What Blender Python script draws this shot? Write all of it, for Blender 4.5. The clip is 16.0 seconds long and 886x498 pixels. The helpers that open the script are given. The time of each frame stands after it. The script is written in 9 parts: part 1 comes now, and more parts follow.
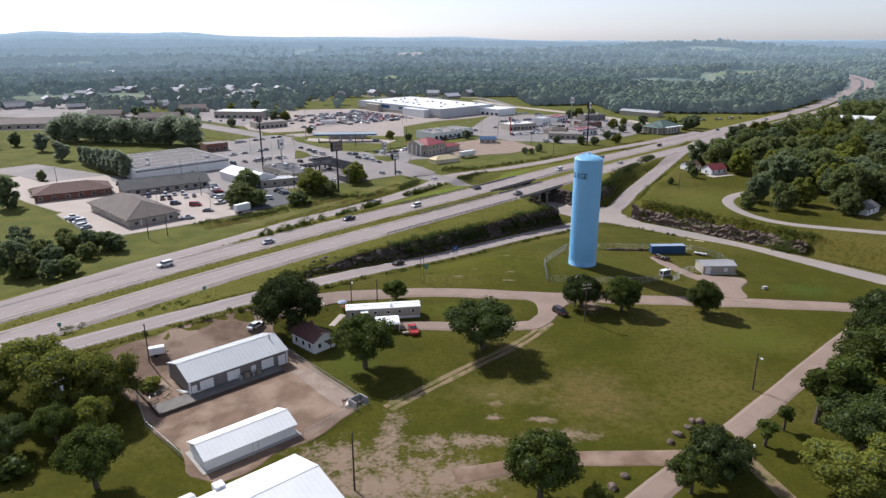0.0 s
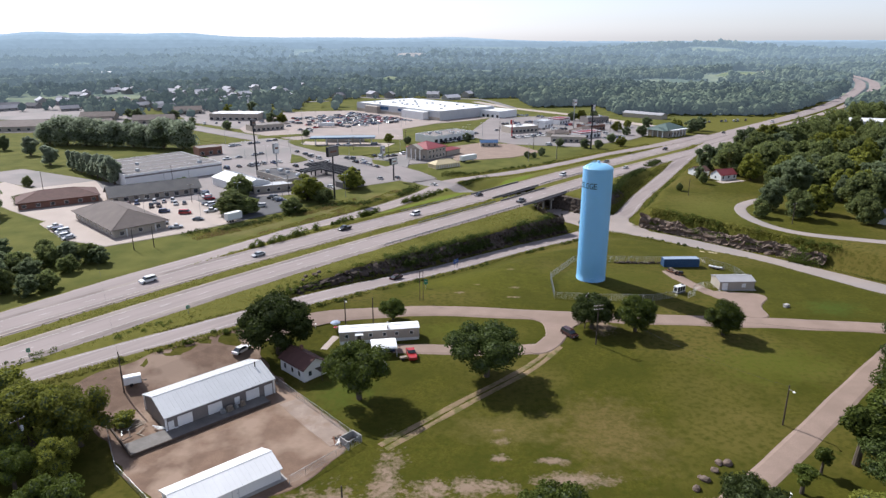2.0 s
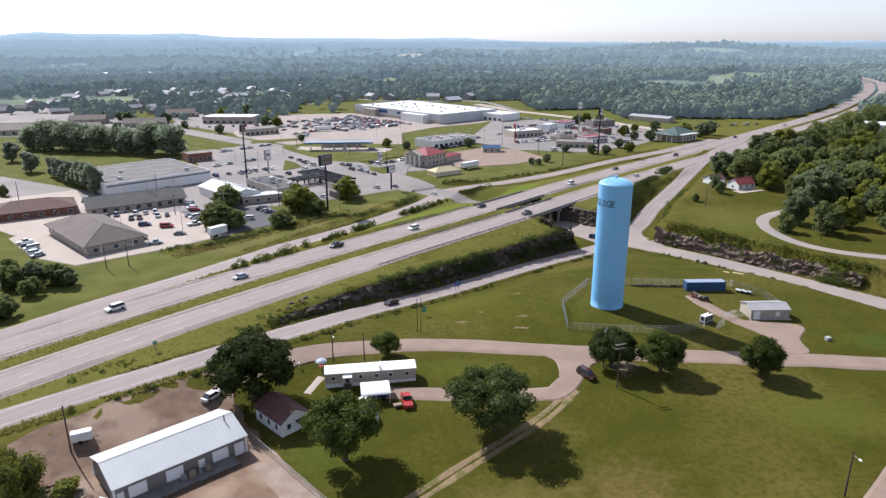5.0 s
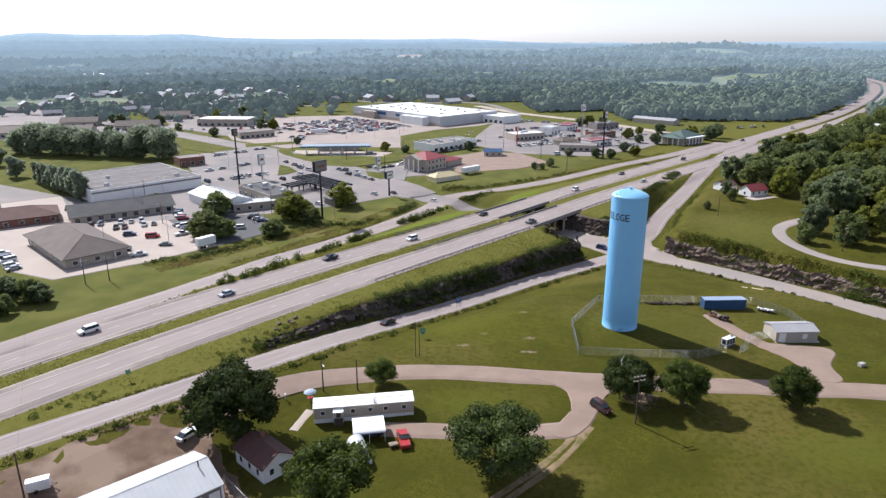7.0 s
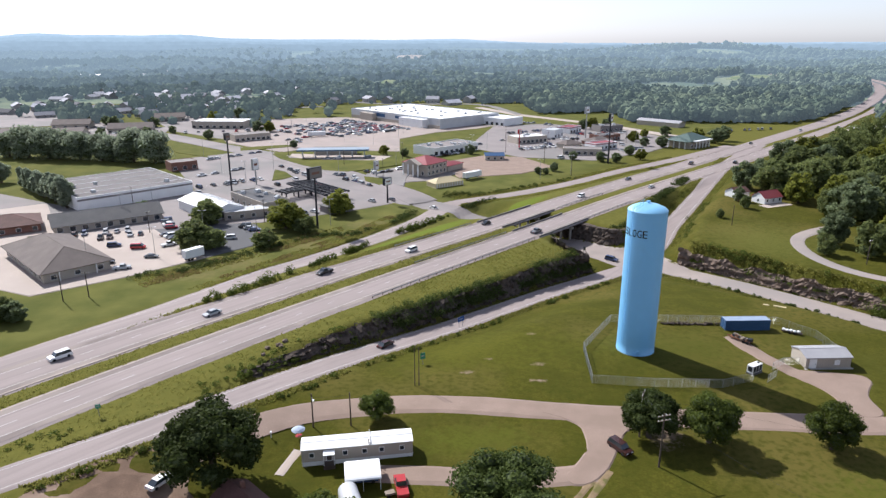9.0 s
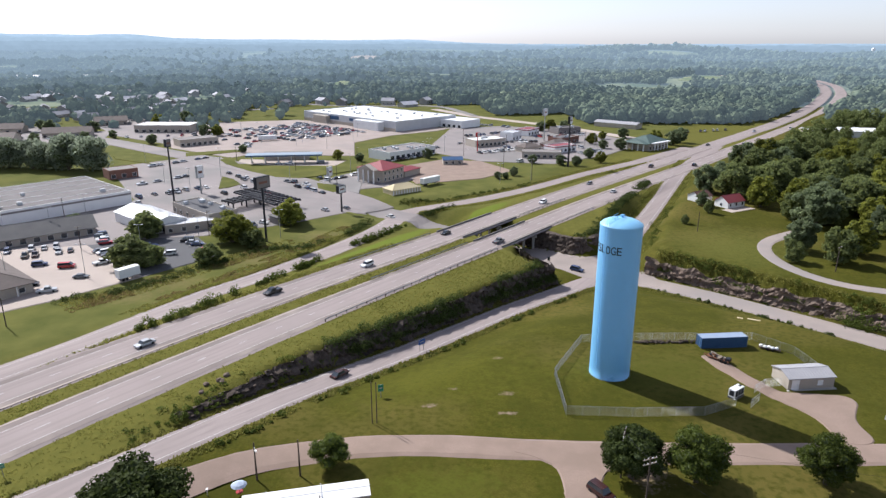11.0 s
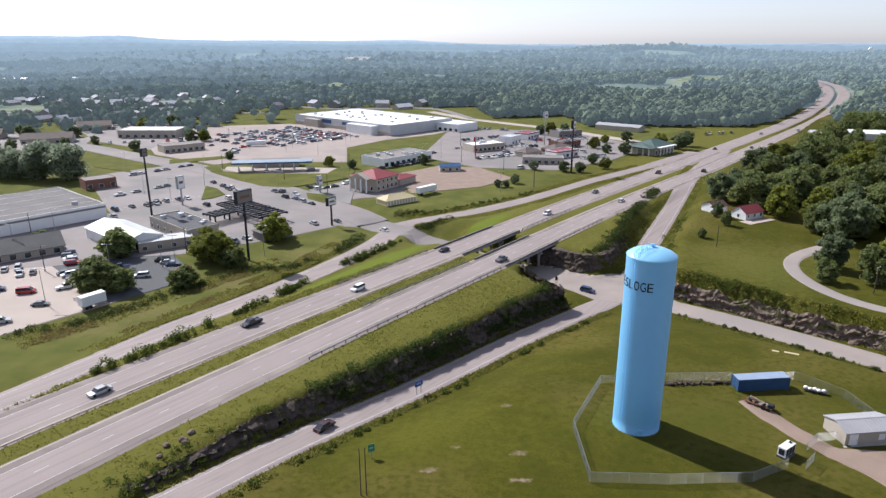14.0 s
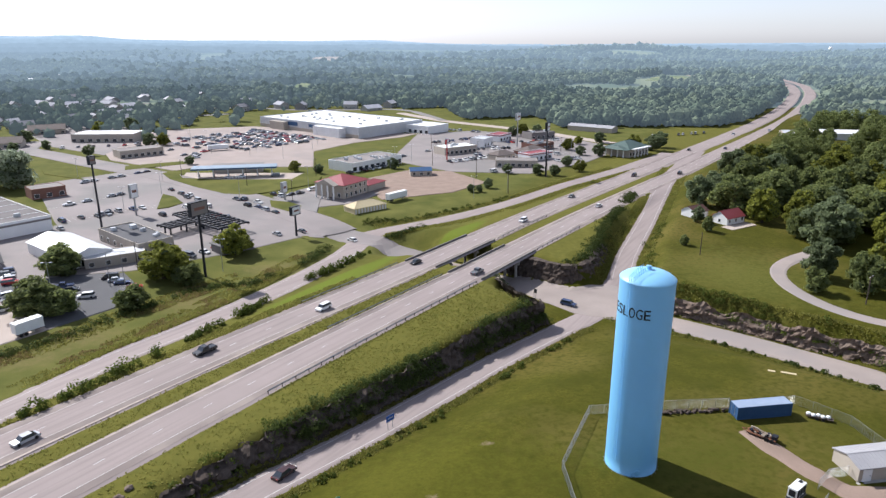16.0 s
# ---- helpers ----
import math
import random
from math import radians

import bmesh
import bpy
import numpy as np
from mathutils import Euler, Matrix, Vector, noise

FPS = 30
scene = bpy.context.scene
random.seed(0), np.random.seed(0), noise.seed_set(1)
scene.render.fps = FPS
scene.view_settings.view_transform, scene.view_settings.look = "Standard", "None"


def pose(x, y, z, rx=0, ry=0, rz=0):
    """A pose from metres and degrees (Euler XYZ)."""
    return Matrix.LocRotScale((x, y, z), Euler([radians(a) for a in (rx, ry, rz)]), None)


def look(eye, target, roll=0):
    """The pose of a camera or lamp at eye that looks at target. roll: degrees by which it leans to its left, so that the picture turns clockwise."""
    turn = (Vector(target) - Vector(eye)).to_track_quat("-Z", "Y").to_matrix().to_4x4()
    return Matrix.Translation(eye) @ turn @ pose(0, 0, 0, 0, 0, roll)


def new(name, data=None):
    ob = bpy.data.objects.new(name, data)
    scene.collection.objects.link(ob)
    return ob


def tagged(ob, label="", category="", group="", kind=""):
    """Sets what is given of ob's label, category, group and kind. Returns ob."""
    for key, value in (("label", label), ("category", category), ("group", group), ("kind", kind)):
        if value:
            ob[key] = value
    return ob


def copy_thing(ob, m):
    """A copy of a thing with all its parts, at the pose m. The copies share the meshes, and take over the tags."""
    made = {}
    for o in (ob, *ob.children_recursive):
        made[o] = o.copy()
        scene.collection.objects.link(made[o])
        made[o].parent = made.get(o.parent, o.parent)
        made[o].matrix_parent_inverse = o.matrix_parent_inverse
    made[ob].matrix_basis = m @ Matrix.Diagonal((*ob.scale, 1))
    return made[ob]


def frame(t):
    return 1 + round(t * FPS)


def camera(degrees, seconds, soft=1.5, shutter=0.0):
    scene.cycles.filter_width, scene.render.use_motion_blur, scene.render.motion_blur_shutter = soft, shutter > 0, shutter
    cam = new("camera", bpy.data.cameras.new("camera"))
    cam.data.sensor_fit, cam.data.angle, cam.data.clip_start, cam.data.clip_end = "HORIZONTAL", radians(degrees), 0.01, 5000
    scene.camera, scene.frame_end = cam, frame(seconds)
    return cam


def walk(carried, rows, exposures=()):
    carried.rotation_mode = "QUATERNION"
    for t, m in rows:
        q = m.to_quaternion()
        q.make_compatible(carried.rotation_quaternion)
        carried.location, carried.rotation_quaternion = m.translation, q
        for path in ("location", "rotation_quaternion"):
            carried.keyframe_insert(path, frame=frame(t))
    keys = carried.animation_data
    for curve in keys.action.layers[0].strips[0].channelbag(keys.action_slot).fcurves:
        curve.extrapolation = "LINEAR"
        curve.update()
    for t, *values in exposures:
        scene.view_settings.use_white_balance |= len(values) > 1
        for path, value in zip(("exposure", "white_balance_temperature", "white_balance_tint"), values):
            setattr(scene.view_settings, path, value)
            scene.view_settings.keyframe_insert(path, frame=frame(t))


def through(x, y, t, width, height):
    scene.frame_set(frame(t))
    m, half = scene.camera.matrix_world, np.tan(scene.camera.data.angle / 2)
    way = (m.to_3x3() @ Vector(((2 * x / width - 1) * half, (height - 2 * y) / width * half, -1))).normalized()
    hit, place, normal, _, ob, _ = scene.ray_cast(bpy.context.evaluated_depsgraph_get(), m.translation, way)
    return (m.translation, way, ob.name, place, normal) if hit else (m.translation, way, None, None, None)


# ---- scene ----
cam = camera(67.7, 16.0, soft=1.4)
PATH = [
    (0, (-4.625, -14.562, 71.962), (-4.57, -12.657, 71.353), -0.1),
    (0.5, (-4.615, -11.372, 71.993), (-4.559, -9.468, 71.384), -0.1),
    (1, (-4.598, -8.2, 72.013), (-4.543, -6.296, 71.405), -0.1),
    (1.5, (-4.446, -5.115, 72.123), (-4.392, -3.21, 71.516), -0.2),
    (2, (-4.466, -1.784, 72.261), (-4.41, 0.121, 71.653), -0.1),
    (2.5, (-4.367, 1.494, 72.307), (-4.311, 3.399, 71.699), -0.1),
    (3, (-4.256, 4.885, 72.335), (-4.201, 6.79, 71.728), -0.1),
    (3.5, (-4.124, 8.263, 72.266), (-4.069, 10.168, 71.66), -0.1),
    (4, (-3.99, 11.812, 72.32), (-3.936, 13.717, 71.713), -0.1),
    (6.5, (-3.471, 28.901, 72.184), (-3.417, 30.807, 71.58), -0.1),
    (7, (-3.478, 32.334, 72.177), (-3.423, 34.24, 71.573), -0.1),
    (7.5, (-3.476, 35.694, 72.162), (-3.421, 37.6, 71.559), -0.1),
    (8, (-3.65, 38.875, 72.298), (-3.594, 40.781, 71.695), -0.1),
    (8.5, (-3.72, 42.082, 72.374), (-3.664, 43.988, 71.771), -0.1),
    (9, (-3.522, 45.668, 72.31), (-3.466, 47.574, 71.707), -0.1),
    (9.5, (-3.367, 49.22, 72.306), (-3.297, 51.126, 71.704), -0.1),
    (9.7, (-3.314, 50.567, 72.254), (-3.219, 52.472, 71.653), -0.0),
    (12, (-2.763, 66.641, 72.416), (-2.569, 68.539, 71.814), -0.0),
    (12.5, (-2.538, 70.111, 72.343), (-2.344, 72.009, 71.743), -0.1),
    (13, (-2.203, 73.633, 72.32), (-2.009, 75.531, 71.72), -0.1),
    (13.5, (-2.005, 77.114, 72.421), (-1.811, 79.012, 71.82), -0.1),
    (14, (-1.778, 80.557, 72.363), (-1.583, 82.455, 71.763), -0.1),
    (14.5, (-1.59, 84.059, 72.411), (-1.395, 85.957, 71.81), -0.1),
    (15, (-1.24, 87.536, 72.382), (-1.033, 89.433, 71.782), -0.1),
    (15.5, (-0.79, 90.96, 72.322), (-0.543, 92.851, 71.722), -0.1),
    (16, (-0.324, 94.529, 72.138), (-0.044, 96.416, 71.538), -0.1),
]
walk(cam, [(t, look(e, g, r)) for t, e, g, r in PATH], exposures=[(0, 0.37, 6150, 10), (2, 0.53, 6150, 10), (4, 0.62, 6150, 10), (9.5, 0.66, 6150, 10), (12.5, 0.56, 6150, 10), (14, 0.57, 6150, 10), (16, 0.65, 6150, 10)])

# ---- light ----
SUN_WAY = Vector((26.0, -29.4, -34.5)).normalized()
world = bpy.data.worlds.new("sky")
scene.world = world
world.use_nodes = True
wn = world.node_tree
sky = wn.nodes.new("ShaderNodeTexSky")
sky.sky_type, sky.sun_disc = "NISHITA", False
sky.sun_elevation = math.asin(-SUN_WAY.z)
sky.sun_rotation = math.atan2(-SUN_WAY.x, -SUN_WAY.y)
sky.air_density, sky.dust_density, sky.ozone_density = 1.0, 0.55, 2.0
wn.nodes["Background"].inputs["Strength"].default_value = 0.100
pale = wn.nodes.new("ShaderNodeHueSaturation")
pale.inputs["Saturation"].default_value = 0.42
wn.links.new(sky.outputs["Color"], pale.inputs["Color"])
tint = wn.nodes.new("ShaderNodeMix")
tint.data_type, tint.blend_type = "RGBA", "MULTIPLY"
tint.inputs["Factor"].default_value, tint.inputs[7].default_value = 1.0, (0.97, 0.98, 1.10, 1)
wn.links.new(pale.outputs["Color"], tint.inputs[6])
wn.links.new(tint.outputs[2], wn.nodes["Background"].inputs["Color"])
sun = new("sun", bpy.data.lights.new("sun", "SUN"))
sun.data.energy, sun.data.angle, sun.data.color = 4.7, radians(0.6), (1.0, 0.948, 0.90)
sun.matrix_world = SUN_WAY.to_track_quat("-Z", "Y").to_matrix().to_4x4()


# ---- materials ----
def mat(name, base, dark=None, rough=0.85, metal=0.0, grain=8.0, fine=60.0, amount=0.5, bump=0.15, spec=0.3, vary=0.0, third=None, patch=0.02):
    """Two-scale noise between base and dark, a third colour in large patches, bump from the fine noise; vary: shade by the object's own random."""
    m = bpy.data.materials.new(name)
    m.use_nodes = True
    nt = m.node_tree
    bsdf = nt.nodes["Principled BSDF"]
    bsdf.inputs["Roughness"].default_value, bsdf.inputs["Metallic"].default_value = rough, metal
    bsdf.inputs["Specular IOR Level"].default_value = spec
    dark = dark or tuple(c * 0.7 for c in base)
    geo = nt.nodes.new("ShaderNodeNewGeometry")

    def noise_at(scale, detail):
        n = nt.nodes.new("ShaderNodeTexNoise")
        n.inputs["Scale"].default_value, n.inputs["Detail"].default_value = scale, detail
        nt.links.new(geo.outputs["Position"], n.inputs["Vector"])
        return n.outputs["Fac"]

    def ramp(fac, lo, hi):
        r = nt.nodes.new("ShaderNodeMapRange")
        r.inputs["From Min"].default_value, r.inputs["From Max"].default_value = lo, hi
        nt.links.new(fac, r.inputs["Value"])
        return r.outputs["Result"]

    def mix(fac, a, b):
        k = nt.nodes.new("ShaderNodeMix")
        k.data_type = "RGBA"
        for sock, v in ((k.inputs["Factor"], fac), (k.inputs[6], a), (k.inputs[7], b)):
            if isinstance(v, (tuple, list)):
                sock.default_value = (*v, 1)
            elif isinstance(v, (int, float)):
                sock.default_value = v
            else:
                nt.links.new(v, sock)
        return k.outputs[2]

    coarse, thin = noise_at(1.0 / grain, 5), noise_at(fine / 10.0, 4)
    col = mix(ramp(coarse, 0.35, 0.65), base, dark)
    col = mix(ramp(thin, 0.3, 0.75), col, tuple(c * (1 - amount * 0.6) for c in base))
    if third:
        col = mix(ramp(noise_at(patch, 6), 0.48, 0.62), col, third)
    if vary:
        info = nt.nodes.new("ShaderNodeObjectInfo")
        isl = nt.nodes.new("ShaderNodeHueSaturation")
        val = nt.nodes.new("ShaderNodeMapRange")
        val.inputs["To Min"].default_value, val.inputs["To Max"].default_value = 1 - vary, 1 + vary
        nt.links.new(info.outputs["Random"], val.inputs["Value"])
        nt.links.new(val.outputs["Result"], isl.inputs["Value"])
        nt.links.new(col, isl.inputs["Color"])
        col = isl.outputs["Color"]
    nt.links.new(col, bsdf.inputs["Base Color"])
    if bump:
        b = nt.nodes.new("ShaderNodeBump")
        b.inputs["Strength"].default_value, b.inputs["Distance"].default_value = bump, 0.05
        nt.links.new(thin, b.inputs["Height"])
        nt.links.new(b.outputs["Normal"], bsdf.inputs["Normal"])
    return m


def leaf_mat(name, base, dark, island=0.3, through=0.4, sheen=0.0):
    """Leaves: colour varies clump by clump and tree by tree, and light comes through them."""
    m = bpy.data.materials.new(name)
    m.use_nodes = True
    nt = m.node_tree
    bsdf = nt.nodes["Principled BSDF"]
    geo, info = nt.nodes.new("ShaderNodeNewGeometry"), nt.nodes.new("ShaderNodeObjectInfo")
    k = nt.nodes.new("ShaderNodeMix")
    k.data_type = "RGBA"
    k.inputs[6].default_value, k.inputs[7].default_value = (*base, 1), (*dark, 1)
    nt.links.new(geo.outputs["Random Per Island"], k.inputs["Factor"])
    h = nt.nodes.new("ShaderNodeHueSaturation")
    v = nt.nodes.new("ShaderNodeMapRange")
    v.inputs["To Min"].default_value, v.inputs["To Max"].default_value = 1 - island, 1 + island
    nt.links.new(info.outputs["Random"], v.inputs["Value"])
    nt.links.new(v.outputs["Result"], h.inputs["Value"])
    nt.links.new(k.outputs[2], h.inputs["Color"])
    nt.links.new(h.outputs["Color"], bsdf.inputs["Base Color"])
    bsdf.inputs["Roughness"].default_value, bsdf.inputs["Specular IOR Level"].default_value = 0.75, 0.12
    bsdf.inputs["Sheen Weight"].default_value = sheen
    if through:
        tr, sh = nt.nodes.new("ShaderNodeBsdfTranslucent"), nt.nodes.new("ShaderNodeMixShader")
        nt.links.new(h.outputs["Color"], tr.inputs["Color"])
        sh.inputs["Fac"].default_value = through
        nt.links.new(bsdf.outputs["BSDF"], sh.inputs[1])
        nt.links.new(tr.outputs["BSDF"], sh.inputs[2])
        nt.links.new(sh.outputs["Shader"], nt.nodes["Material Output"].inputs["Surface"])
    return m


def ground_mat(bare, lush, tones):
    """Mown grass with lush and dry parts, rough verge grass along the highway, and bare earth round some worn spots (x, y, radius x, radius y)."""
    m = mat("grass", (0.082, 0.078, 0.0115), (0.050, 0.054, 0.0075), 1.0, grain=7, fine=26, amount=0.7, bump=0.8, spec=0.05, third=(0.098, 0.083, 0.020), patch=0.022)
    nt = m.node_tree
    bsdf = nt.nodes["Principled BSDF"]
    geo = nt.nodes.new("ShaderNodeNewGeometry")
    col = bsdf.inputs["Base Color"].links[0].from_socket

    def math_node(op, a, b=None, c=None):
        n = nt.nodes.new("ShaderNodeMath")
        n.operation, n.use_clamp = op, op == "MULTIPLY_ADD"
        for i, v in enumerate((a, b, c)):
            if v is not None:
                if isinstance(v, (int, float)):
                    n.inputs[i].default_value = v
                else:
                    nt.links.new(v, n.inputs[i])
        return n.outputs[0]

    def noise_of(scale, detail=5):
        n = nt.nodes.new("ShaderNodeTexNoise")
        n.inputs["Scale"].default_value, n.inputs["Detail"].default_value = scale, detail
        nt.links.new(geo.outputs["Position"], n.inputs["Vector"])
        return n.outputs["Fac"]

    def mix(fac, a, b):
        k = nt.nodes.new("ShaderNodeMix")
        k.data_type = "RGBA"
        nt.links.new(fac, k.inputs["Factor"])
        nt.links.new(a, k.inputs[6])
        if isinstance(b, tuple):
            k.inputs[7].default_value = (*b, 1)
        else:
            nt.links.new(b, k.inputs[7])
        return k.outputs[2]

    col = mix(math_node("MULTIPLY_ADD", noise_of(0.8, 9), 3.2, -1.45), col, (0.040, 0.046, 0.006))
    xyz = nt.nodes.new("ShaderNodeSeparateXYZ")
    nt.links.new(geo.outputs["Position"], xyz.inputs[0])
    # verge: within some 40 m of the highway's line
    off = math_node("ADD", math_node("MULTIPLY", xyz.outputs[0], 0.7621), math_node("MULTIPLY", xyz.outputs[1], -0.6474))
    away = math_node("ABSOLUTE", math_node("ADD", off, 161.0 + 6.5))
    verge = math_node("MULTIPLY_ADD", math_node("ADD", away, math_node("MULTIPLY", noise_of(0.12), 18.0)), -0.10, 4.4)
    col = mix(verge, col, mix(noise_of(0.5), *[nt_rgb(nt, c) for c in ((0.142, 0.130, 0.029), (0.072, 0.076, 0.016))]))
    # town side: yellower lawn
    town = math_node("MULTIPLY_ADD", off, -0.05, -9.6)
    col = mix(math_node("MULTIPLY", town, 0.75), col, mix(math_node("MULTIPLY_ADD", noise_of(0.09, 8), 3.0, -1.0), *[nt_rgb(nt, c) for c in ((0.138, 0.138, 0.040), (0.084, 0.096, 0.026))]))
    blotch, fine = noise_of(0.45, 8), noise_of(1.5, 7)
    for x, y, rx, ry in bare:
        dx = math_node("MULTIPLY", math_node("ADD", xyz.outputs[0], -x), 1 / rx)
        dy = math_node("MULTIPLY", math_node("ADD", xyz.outputs[1], -y), 1 / ry)
        d = math_node("SQRT", math_node("ADD", math_node("MULTIPLY", dx, dx), math_node("MULTIPLY", dy, dy)))
        edge = math_node("ADD", d, math_node("ADD", math_node("MULTIPLY", blotch, 2.6), math_node("MULTIPLY", fine, 2.2)))
        k = math_node("MULTIPLY_ADD", edge, -1.0, 3.5)
        col = mix(k, col, mix(noise_of(0.45), *[nt_rgb(nt, c) for c in ((0.180, 0.128, 0.085), (0.265, 0.200, 0.152))]))
    # grass tones; the patch at (86, 180) paints tower-shaded lawn darker
    for x, y, rx, ry, shade in tones:
        dx = math_node("MULTIPLY", math_node("ADD", xyz.outputs[0], -x), 1 / rx)
        dy = math_node("MULTIPLY", math_node("ADD", xyz.outputs[1], -y), 1 / ry)
        d = math_node("SQRT", math_node("ADD", math_node("MULTIPLY", dx, dx), math_node("MULTIPLY", dy, dy)))
        k = math_node("MULTIPLY_ADD", math_node("ADD", d, math_node("MULTIPLY", blotch, 1.2)), -1.6, 2.2)
        col = mix(math_node("MULTIPLY", k, math_node("MULTIPLY_ADD", fine, 1.6, -0.1)), col, shade)
    for x, y, rx, ry in lush:
        dx = math_node("MULTIPLY", math_node("ADD", math_node("ADD", math_node("MULTIPLY", xyz.outputs[0], 0.6474), math_node("MULTIPLY", xyz.outputs[1], 0.7621)), -(x * 0.6474 + y * 0.7621)), 1 / rx)
        dy = math_node("MULTIPLY", math_node("ADD", off, -(x * 0.7621 - y * 0.6474)), 1 / ry)
        d = math_node("SQRT", math_node("ADD", math_node("MULTIPLY", dx, dx), math_node("MULTIPLY", dy, dy)))
        k = math_node("MULTIPLY_ADD", math_node("ADD", d, math_node("MULTIPLY", fine, 0.7)), -3.0, 4.2)
        col = mix(math_node("MULTIPLY", k, 0.8), col, (0.105, 0.140, 0.018))
    nt.links.new(col, bsdf.inputs["Base Color"])
    return m


def nt_rgb(nt, c):
    n = nt.nodes.new("ShaderNodeRGB")
    n.outputs[0].default_value = (*c, 1)
    return n.outputs[0]


def road_mat(name, base, dark, streak):
    """Worn paving with long streaks along the highway's way."""
    m = mat(name, base, dark, 0.9, grain=14, fine=40, amount=0.22, bump=0.1)
    nt = m.node_tree
    bsdf = nt.nodes["Principled BSDF"]
    col = bsdf.inputs["Base Color"].links[0].from_socket
    geo, turn, n, k = nt.nodes.new("ShaderNodeNewGeometry"), nt.nodes.new("ShaderNodeMapping"), nt.nodes.new("ShaderNodeTexNoise"), nt.nodes.new("ShaderNodeMix")
    turn.vector_type = "TEXTURE"
    turn.inputs["Rotation"].default_value = (0, 0, radians(49.6))
    turn.inputs["Scale"].default_value = (60, 1.1, 1)
    nt.links.new(geo.outputs["Position"], turn.inputs["Vector"])
    nt.links.new(turn.outputs["Vector"], n.inputs["Vector"])
    n.inputs["Scale"].default_value, n.inputs["Detail"].default_value = 1.0, 3
    k.data_type, k.blend_type = "RGBA", "MIX"
    r = nt.nodes.new("ShaderNodeMapRange")
    r.inputs["From Min"].default_value, r.inputs["From Max"].default_value, r.inputs["To Max"].default_value = 0.45, 0.75, 0.7
    nt.links.new(n.outputs["Fac"], r.inputs["Value"])
    nt.links.new(r.outputs["Result"], k.inputs["Factor"])
    nt.links.new(col, k.inputs[6])
    k.inputs[7].default_value = (*streak, 1)
    nt.links.new(k.outputs[2], bsdf.inputs["Base Color"])
    return m


